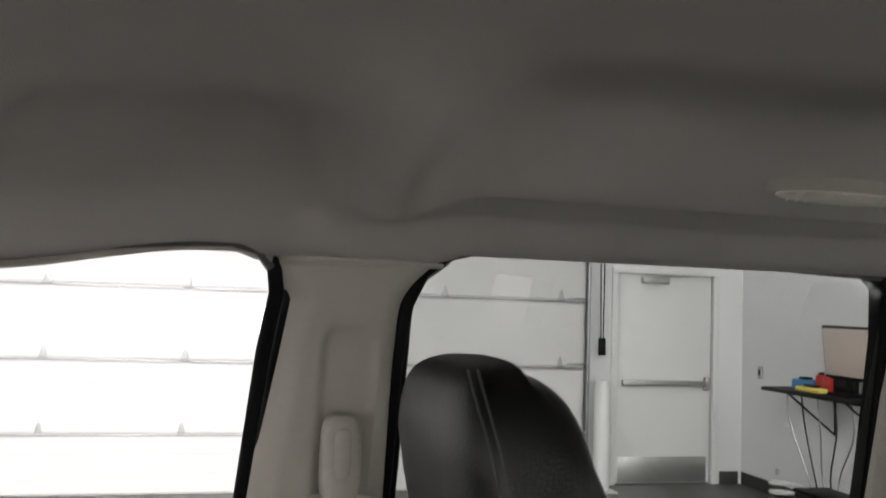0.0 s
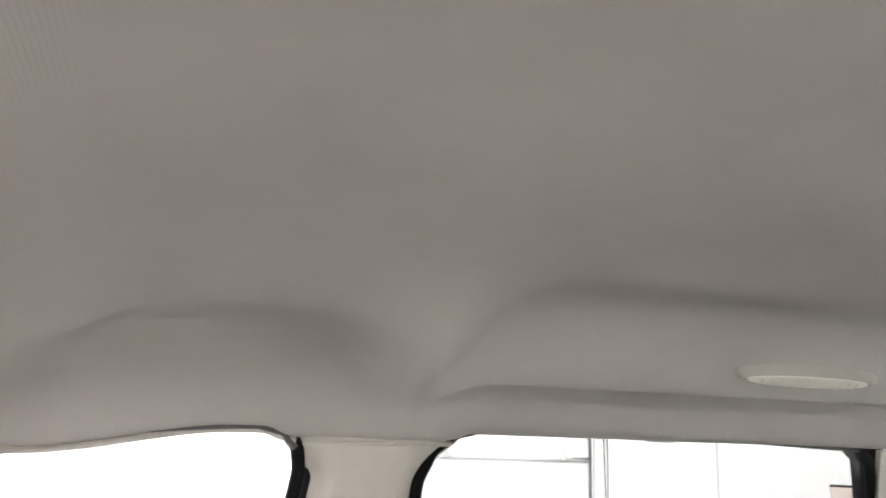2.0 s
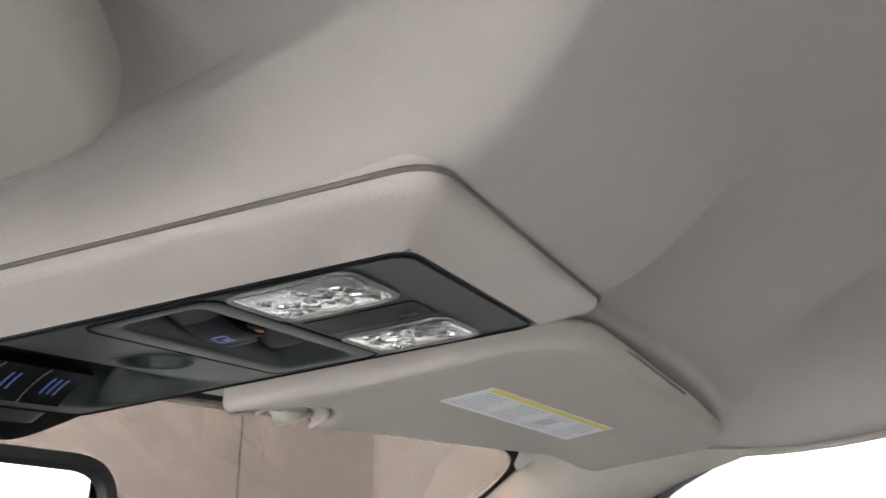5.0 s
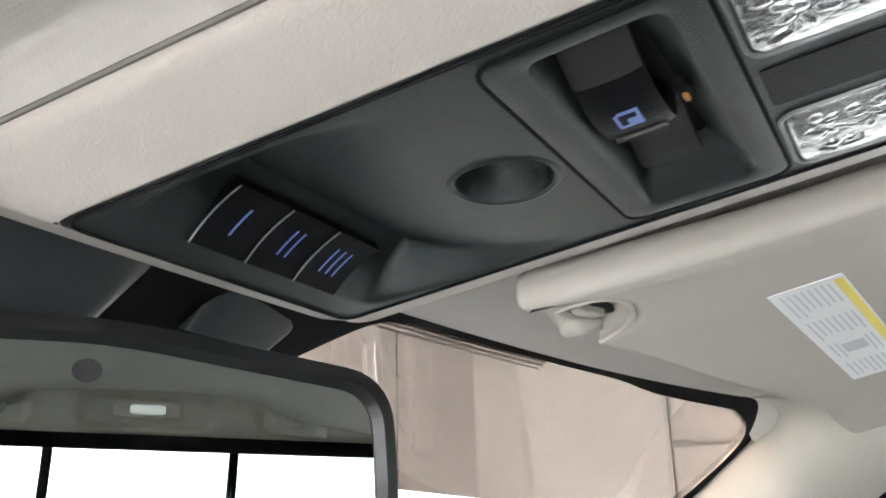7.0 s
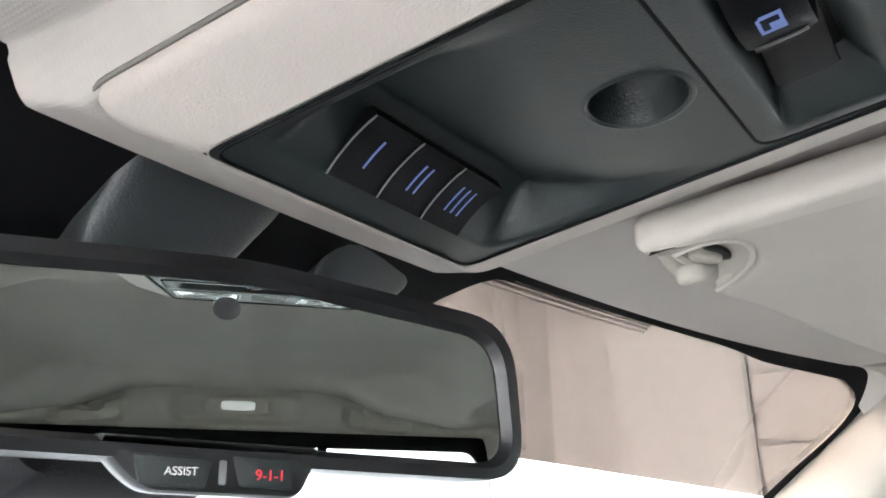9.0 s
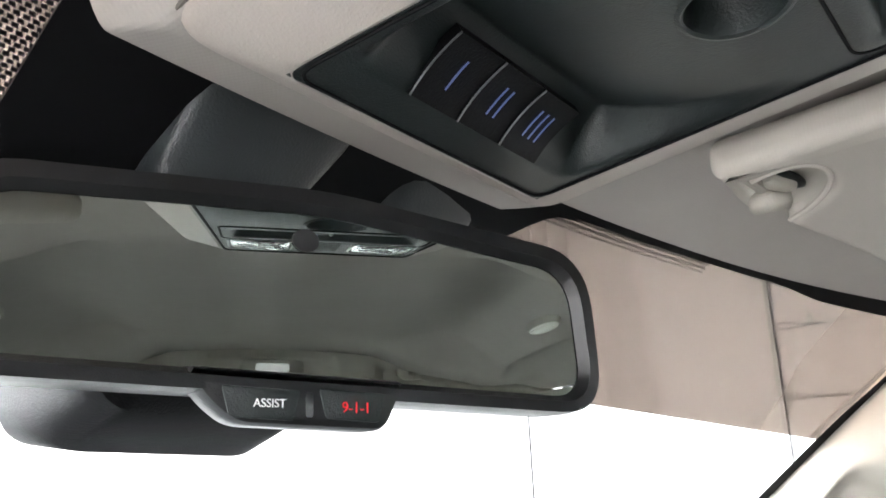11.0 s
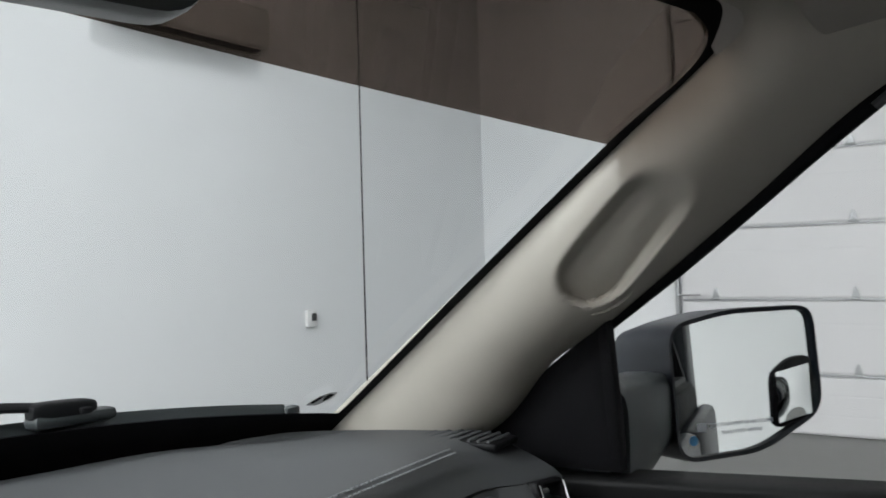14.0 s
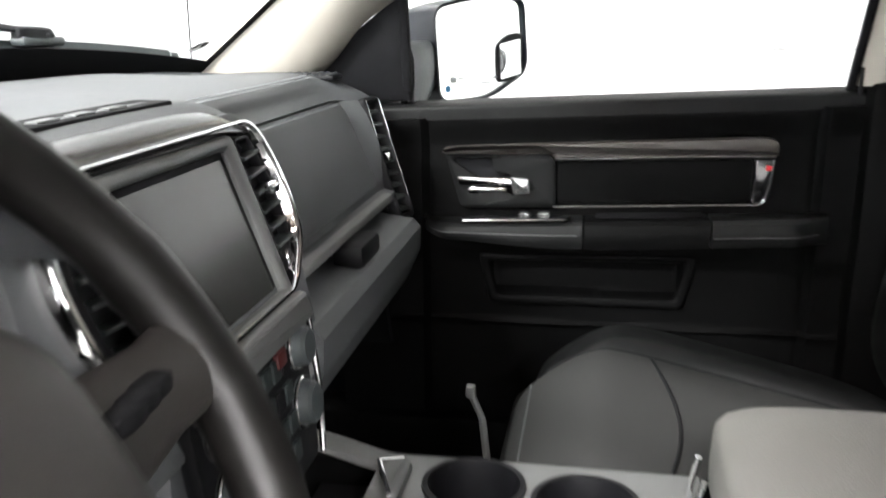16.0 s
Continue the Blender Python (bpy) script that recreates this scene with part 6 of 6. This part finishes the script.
# ---- front seats ----
def front_seat():
    s = thing("front_seat", (0.44, 0.2, 0.63), "black leather and charcoal cloth front seat with a headrest", "car seat", group="front seats")
    lean = Matrix.Rotation(radians(13), 3, "X")
    C0 = Vector((0.42, 0.26, 0.815))

    def dish(p):
        q = p.x / 0.225
        up = 1.0 if p.z > 0 else 0.0
        return (p.x * (1 - 0.10 * smooth(0.12, 0.28, p.y)), p.y, p.z + up * (0.030 * q ** 4 - 0.010 * (1 - q * q)) - up * 0.045 * smooth(0.17, 0.28, p.y))
    C1 = C0 - Vector((0.038, 0, -0.004))
    part("cushion", pillow(C1, (0.195, 0.28, 0.085), (0.42, 0.38), lean, warp=dish, nu=72, nv=44), M_CLOTH, s, "charcoal cloth seat centre")
    part("outer_bolster", pillow(C0 + lean @ Vector((0.185, -0.01, 0.004)), (0.055, 0.265, 0.094), (0.55, 0.45), lean, warp=lambda p: (p.x - 0.02 * smooth(0.1, 0.26, p.y), p.y, p.z - 0.04 * smooth(0.17, 0.27, p.y)), nu=40, nv=28), M_LEATHER, s, "black leather side bolster")

    def crown(x, y):
        """A point on the cushion's upper side."""
        r = min(0.999, (abs(x / 0.195) ** (2 / 0.38) + abs(y / 0.28) ** (2 / 0.38)) ** 0.19)
        return C1 + lean @ Vector(dish(Vector((x, y, 0.085 * max(0, 1 - r ** (2 / 0.42)) ** 0.21))))

    part("cross_seam", tube([crown(-0.17 + 0.0165 * k, 0.115 - 0.025 * math.sin(math.pi * k / 20)) for k in range(21)], 0.0026, 6), M_RUBBER, s, "black seam")
    part("side_seam", tube([crown(0.165, -0.2 + 0.02 * k) for k in range(23)], 0.003, 6), M_RUBBER, s, "black seam")
    part("front_seam", tube([crown(-0.17 + 0.017 * k, 0.262) for k in range(21)], 0.0016, 6), M_SEAM, s, "thin grey piping along the seat front")
    tilt = Matrix.Rotation(radians(14), 3, "X")
    part("backrest", pillow((0.44, -0.085, 1.16), (0.25, 0.07, 0.31), (0.4, 0.4), tilt, warp=lambda p: (p.x * (1 - 0.14 * smooth(0.1, 0.3, p.z)), p.y + 0.03 * (p.x / 0.25) ** 2 * (p.y > 0), p.z)), M_LEATHER, s, "black leather backrest")
    part("back_insert", sheet(lambda u, v: Vector((0.44, -0.085, 1.16)) + tilt @ Vector((-0.13 + 0.26 * u, 0.062 + 0.008 * (2 * u - 1) ** 2, -0.26 + 0.48 * v)), 12, 16, -0.008), M_CLOTH, s, "charcoal cloth back centre")
    hr = part("headrest", pillow((0.425, -0.112, 1.515), (0.125, 0.050, 0.094), (0.42, 0.40), Matrix.Rotation(radians(-12), 3, "X"), nu=56, nv=36, warp=lambda p: (p.x * (1 - 0.10 * smooth(0.0, 0.1, p.z)), p.y - 0.010 * smooth(0.02, 0.095, p.z) * (p.y > 0) - 0.022 * smooth(0.03, -0.09, p.z) * (p.y < 0), p.z - 0.55 * max(0, -p.y) * smooth(-0.02, 0.06, p.z))), M_LEATHER, s, "black leather headrest with twin stitching")
    for o in (0.0, 0.007):
        loop = []
        for k in range(60):
            t = math.pi * (-0.5 + 1.0 * k / 59)
            loop.append((0.425 - 0.122 + 0.004 * math.sin(2 * t) + 0.012 * smooth(0.3, 1.0, abs(math.sin(t))), -0.074 - o - 0.004 * math.cos(t) + 0.019 * math.sin(t), 1.515 + 0.090 * math.sin(t)))
        part("stitch", tube(loop, 0.0009, 5), M_SEAM, hr, "pale stitching")
    for x in (0.37, 0.48):
        part("post", tube([(x, -0.10, 1.40), (x, -0.10, 1.47)], 0.007), M_CHROME, s, "chrome headrest post")
    part("base", box((0.44, 0.2, 0.69), (0.42, 0.44, 0.13), 0.03), M_DOOR, s)
    return s


both_sides(front_seat())
sbk = thing("seat_belt_buckle", (0.22, 0.06, 0.85), "black seat belt buckle beside the seat", "seat belt")
part("stalk", tube([(0.215, 0.05, 0.82), (0.212, 0.06, 0.90)], 0.012), M_BLACK, sbk)
part("buckle", box((0.212, 0.064, 0.935), (0.022, 0.03, 0.07), 0.006), M_BLACK, sbk)
lever = thing("seat_lever", (0.42, 0.6, 0.66), "grey bar below the seat front", "lever")
part("bar", tube([(0.40, 0.580, 0.918), (0.40, 0.566, 0.885), (0.40, 0.556, 0.80), (0.40, 0.55, 0.64)], 0.0045), M_PAD2, lever)
part("grip", pillow((0.40, 0.5805, 0.921), (0.006, 0.006, 0.008), nu=14, nv=8), M_PAD2, lever)

# ---- the rear of the cab, seen in the mirror ----
rs = thing("rear_bench", (0, -0.85, 0.63), "black leather rear bench seat", "car seat")
part("bench", pillow((0, -0.72, 0.88), (0.68, 0.26, 0.09), (0.3, 0.25)), M_LEATHER, rs)
part("bench_back", pillow((0, -1.03, 1.14), (0.68, 0.08, 0.27), (0.3, 0.25), Matrix.Rotation(radians(10), 3, "X")), M_LEATHER, rs)
for x in (-0.42, 0.42):
    part("headrest", pillow((x, -1.05, 1.475), (0.125, 0.045, 0.065), (0.4, 0.35)), M_LEATHER, rs)
rw = thing("rear_window", (0, -1.17, 1.3), "three-part sliding rear window with black bars", "window", kind="structure")
RWT, RWB, RY = 1.650, 1.33, -1.165
part("frame", ring_slab(rounded([(-0.70, RWB - 0.05), (0.70, RWB - 0.05), (0.64, RWT + 0.035), (-0.64, RWT + 0.035)], 0.05), rounded([(-0.64, RWB), (0.64, RWB), (0.59, RWT), (-0.59, RWT)], 0.04), lambda a, b, h: (a, RY + h, b), 0.03, lip=0.008), M_RUBBER, rw, "black rubber frame")
for x in (-0.205, 0.205):
    part("bar", box((x, RY + 0.012, (RWB + RWT) / 2), (0.022, 0.016, RWT - RWB + 0.02), 0.004), M_RUBBER, rw, "black upright bar")
for x0, x1 in ((-0.62, -0.205), (-0.205, 0.205), (0.205, 0.62)):
    part("pane", box(((x0 + x1) / 2, RY + 0.004, (RWB + RWT) / 2), (x1 - x0, 0.004, RWT - RWB + 0.02)), M_GLASS, rw, "clear glass pane")
def hdr(u, v):
    x, t = -0.70 + 1.40 * u, v
    a = abs(x)
    y = -1.13 - 0.025 * t + 0.012 * math.sin(t * math.pi)
    # pressed hollows for the lamp and the two hooks
    for cx, w in ((0.0, 0.15), (-0.335, 0.08), (0.335, 0.08)):
        d = math.hypot(max(0, abs(x - cx) - w + 0.03), max(0, abs(t - 0.42) * 0.11 - 0.012))
        y -= 0.024 * (1 - smooth(0.012, 0.040, d))
    return (x, y, liner_z(x, -1.13) + (RWT + 0.03 - liner_z(x, -1.13)) * t)
solo("rear_header", sheet(hdr, 120, 26, 0.008), M_TRIM, "grey beige lining over the rear window with three hollows", "trim", kind="structure")
rl = thing("rear_lamp", (0, -1.13, 1.73), "small lit white lamp over the rear window", "lamp")
part("housing", pillow((0, -1.146, 1.742), (0.075, 0.010, 0.021), (0.4, 0.4)), M_TRIM, rl)
part("lens", pillow((0.0, -1.138, 1.742), (0.040, 0.008, 0.011), (0.4, 0.4)), M_REARLENS, rl, "lit white lamp lens")
for x in (-0.335, 0.335):
    hk = thing("coat_hook", (x, -1.13, 1.73), "grey beige coat hook over the rear window", "hook", group="coat hooks")
    part("plate", pillow((x, -1.147, 1.742), (0.034, 0.012, 0.024), (0.6, 0.6)), M_TRIM, hk)
    part("hook", tube([(x + 0.008, -1.138, 1.746), (x + 0.01, -1.122, 1.738), (x + 0.002, -1.117, 1.730), (x - 0.006, -1.123, 1.734)], 0.0055), M_TRIM, hk)
# dome lamp in the lining's side over the rear door
dl = thing("side_lamp", (0.46, -0.46, 1.75), "beige oval lamp set into the roof lining", "lamp", group="side lamps")
LMX = Vector((0.0, -1.0, 0.02)).normalized()
lc = Vector((0.463, -0.483, liner_z(0.475, -0.46)))
du_ = Vector((1, 0, -0.15)).normalized()
def on_lamp(a, b, h):
    p = lc + LMX * a + du_ * b
    return (p.x, p.y, liner_z(0.475, p.y) - 0.42 * (p.x - 0.475) + 0.001 - h)
ov = lambda r, h: [on_lamp(0.090 * r * math.cos(t), 0.0125 * r * math.sin(t), h) for t in [math.tau * k / 36 for k in range(36)]]
part("rim", loft([ov(1.0, -0.03), ov(1.0, 0.004), ov(0.93, 0.008), ov(0.86, 0.007)], caps=False), M_TRIM, dl)
lz = part("lens", loft([ov(0.88, 0.004), ov(0.85, 0.0085), ov(0.5, 0.0105), ov(0.1, 0.011)]), M_LENSWARM, dl, "pale ribbed lens")
for k in range(12):
    x = -0.06 + 0.011 * k
    w = 0.0085 * math.sqrt(1 - (x / 0.088) ** 2)
    part("rib", tube([on_lamp(x, w, 0.0098), on_lamp(x, -w, 0.0098)], 0.0009, 5), M_LENSWARM, lz)
both_sides(dl)

# ---- outside the cab ----
sm = thing("side_mirror", (0.95, 0.74, 1.25), "dark blue grey door mirror with a small blind-spot mirror", "side mirror")
SC, SXD = Vector((1.022, 0.652, 1.312)), Vector((0.775, -0.632, 0)).normalized()
SYD = Vector((0.03, 0.05, 1)).normalized()
SN = SXD.cross(SYD).normalized()
if SN.y > 0:
    SN = -SN
def on_sm(a, b, h=0.0):
    p = SC + SXD * a + SYD * b + SN * h
    return (p.x, p.y, p.z)
so_ = rounded([(-0.106, -0.092), (0.02, -0.089), (0.122, -0.044), (0.117, 0.094), (-0.02, 0.094), (-0.110, 0.077)], [0.03, 0.03, 0.03, 0.026, 0.03, 0.03], 6)
si_ = rounded([(-0.100, -0.086), (0.017, -0.083), (0.1155, -0.040), (0.1105, 0.088), (-0.02, 0.087), (-0.1045, 0.071)], [0.024, 0.03, 0.024, 0.02, 0.03, 0.024], 6)
bm = loft([[on_sm(a * 0.7 - 0.02, b * 0.6, -0.135) for a, b in so_], [on_sm(a * 0.92 - 0.014, b * 0.86, -0.115) for a, b in so_], [on_sm(a - 0.008, b * 0.98, -0.065) for a, b in so_], [on_sm(a, b, -0.01) for a, b in so_], [on_sm(a * 0.99, b * 0.99, 0.004) for a, b in so_], [on_sm(a, b, 0.002) for a, b in si_], [on_sm(a * 0.995, b * 0.995, -0.005) for a, b in si_]], caps=False)
bm.faces.new([bm.verts.new(on_sm(a * 0.7 - 0.02, b * 0.6, -0.135)) for a, b in so_])
part("housing", bm, M_PAINT, sm, "dark blue grey shell")
sg = part("mirror_glass", slab(si_, lambda a, b, h: on_sm(a, b, -0.006 + h), 0.003), M_MIRROR, sm, "clear mirror glass")
bo = rounded([(0.046, -0.060), (0.104, -0.046), (0.107, 0.026), (0.076, 0.024), (0.047, 0.006)], 0.012, 5)
bs = part("blind_spot_mirror", slab(grown(bo, 0.003), lambda a, b, h: on_sm(a, b, -0.004 + h), 0.006, 0.002), M_BLACK, sg, "small blind-spot mirror in a black rim")
def bulge(u, v):
    a, b = 0.049 + 0.054 * u, -0.046 + 0.064 * v - 0.009 * (1 - u)
    return on_sm(a, b, 0.0026 + 0.003 * (1 - (2 * u - 1) ** 2) * (1 - (2 * v - 1) ** 2))
part("glass", sheet(bulge, 12, 12), M_MIRROR, bs, "curved mirror glass")
for k, line in enumerate(("OBJECTS IN MIRROR ARE CLOSER", "THAN THEY APPEAR")):
    words("lettering", line, 0.0068, basis(on_sm(-0.005, -0.050 - 0.010 * k, -0.0027), SXD, SYD), M_INK, sg, "grey etched lettering")
part("heater_mark", slab(rounded([(-0.072, -0.056), (-0.058, -0.056), (-0.058, -0.046), (-0.072, -0.046)], 0.002), lambda a, b, h: on_sm(a, b, -0.0028 + h), 0.0003), M_INK, sg)
part("round_mark", slab([(-0.078 + 0.006 * math.cos(t), -0.066 + 0.006 * math.sin(t)) for t in [math.tau * k / 18 for k in range(18)]], lambda a, b, h: on_sm(a, b, -0.0028 + h), 0.0003), M_CARDBLUE, sg, "small dark blue round mark")
foot = loft([bar_ring(c, (0, 1, 0), hy, (0, 0, 1), hz) for c, hy, hz in (((0.812, 0.785, 1.270), 0.055, 0.062), ((0.845, 0.775, 1.272), 0.052, 0.060), ((0.885, 0.765, 1.276), 0.046, 0.054), ((0.945, 0.755, 1.285), 0.036, 0.046))])
part("arm", foot, M_STALK, sm, "black folding arm")

an = thing("antenna", (0.935, 1.167, 1.15), "thin black whip antenna on the wing", "antenna")
part("mast", tube([(0.935, 1.168, 1.14), (0.933, 1.167, 1.5), (0.931, 1.165, 1.88)], [0.0014, 0.0012, 0.0009], 8), M_BLACK, an)
part("tip", pillow((0.931, 1.165, 1.882), (0.0022, 0.0022, 0.003), nu=12, nv=8), M_BLACK, an)
part("base", lathe([(0.022, 0), (0.018, 0.015), (0.006, 0.03)], (0.935, 1.168, 1.125), (0, 0, 1)), M_BLACK, an)
hd_ = thing("hood", (0, 1.7, 1.1), "dark blue grey painted bonnet", "bonnet")
part("panel", sheet(lambda u, v: (-0.72 + 1.44 * u, 1.42 + 0.98 * v, 1.225 - 0.03 * v - 0.06 * abs(2 * u - 1) ** 3 - 0.12 * smooth(0.8, 1.0, v)), 24, 16, 0.01), M_PAINT, hd_)
for s in (1, -1):
    part("wing", sheet(lambda u, v: (s * (0.72 + 0.24 * u), 1.0 + 1.4 * v, 1.165 - 0.02 * v - 0.18 * u ** 3), 10, 16, 0.01), M_PAINT, hd_, "painted wing")
cw = thing("cowl", (0, 1.3, 1.2), "black plastic grille under the windscreen", "cowl")
part("panel", sheet(lambda u, v: (-0.72 + 1.44 * u, screen_y(-0.72 + 1.44 * u, 1.268) - 0.02 + 0.2 * v, 1.268 - 0.035 * v), 40, 6, 0.008), M_BLACK, cw)
part("edge_rubber", tube([(x, screen_y(x, 1.296) + 0.01, 1.298) for x in [-0.66 + 0.033 * k for k in range(41)]], 0.009, 8), M_RUBBER, cw)
wp = thing("wiper", (0.25, 1.25, 1.29), "black windscreen wiper lying at the glass foot", "wiper")


def blade_at(x, up=0.0, off=0.012):
    z = 1.340 - 0.19 * max(0.0, x - 0.27) ** 2 - 0.05 * max(0.0, 0.27 - x) ** 2 + up
    return (x, screen_y(x, z) + off, z)


part("rubber", tube([blade_at(-0.02 + 0.0325 * k, -0.006, 0.004) for k in range(21)], 0.0035, 6), M_RUBBER, wp, "black wiping rubber")
part("blade", loft([[Vector(blade_at(x, 0, 0.010)) + Vector(d) for d in ((0, -0.004, -0.004), (0, 0.009, -0.003), (0, 0.006, 0.006), (0, -0.001, 0.007))] for x in [-0.02 + 0.0325 * k for k in range(20)] + [0.612]]), M_STALK, wp, "dark grey beam blade")
part("end_cap", box(blade_at(0.622, -0.001), (0.024, 0.014, 0.012), 0.004), M_STALK, wp)
clip_ = part("joint_base", box(blade_at(0.388, 0.006, 0.016), (0.085, 0.02, 0.012), 0.004, Matrix.Rotation(radians(2), 3, "Y")), M_STALK, wp)
part("joint", pillow(blade_at(0.378, 0.014, 0.024), (0.034, 0.010, 0.009), (0.5, 0.5), Matrix.Rotation(radians(3), 3, "Y"), nu=20, nv=12), M_BLACK, clip_)
part("pin", box(blade_at(0.392, 0.013, 0.012), (0.012, 0.006, 0.006), 0.002), M_RUBBER, clip_)
part("arm", tube(course([blade_at(0.36, 0.018, 0.026), blade_at(0.309, 0.022, 0.03), blade_at(0.262, 0.016, 0.034), blade_at(0.15, -0.008, 0.04), blade_at(0.04, -0.05, 0.05)], 18), 0.0055, 8, flat=0.6), M_BLACK, wp)
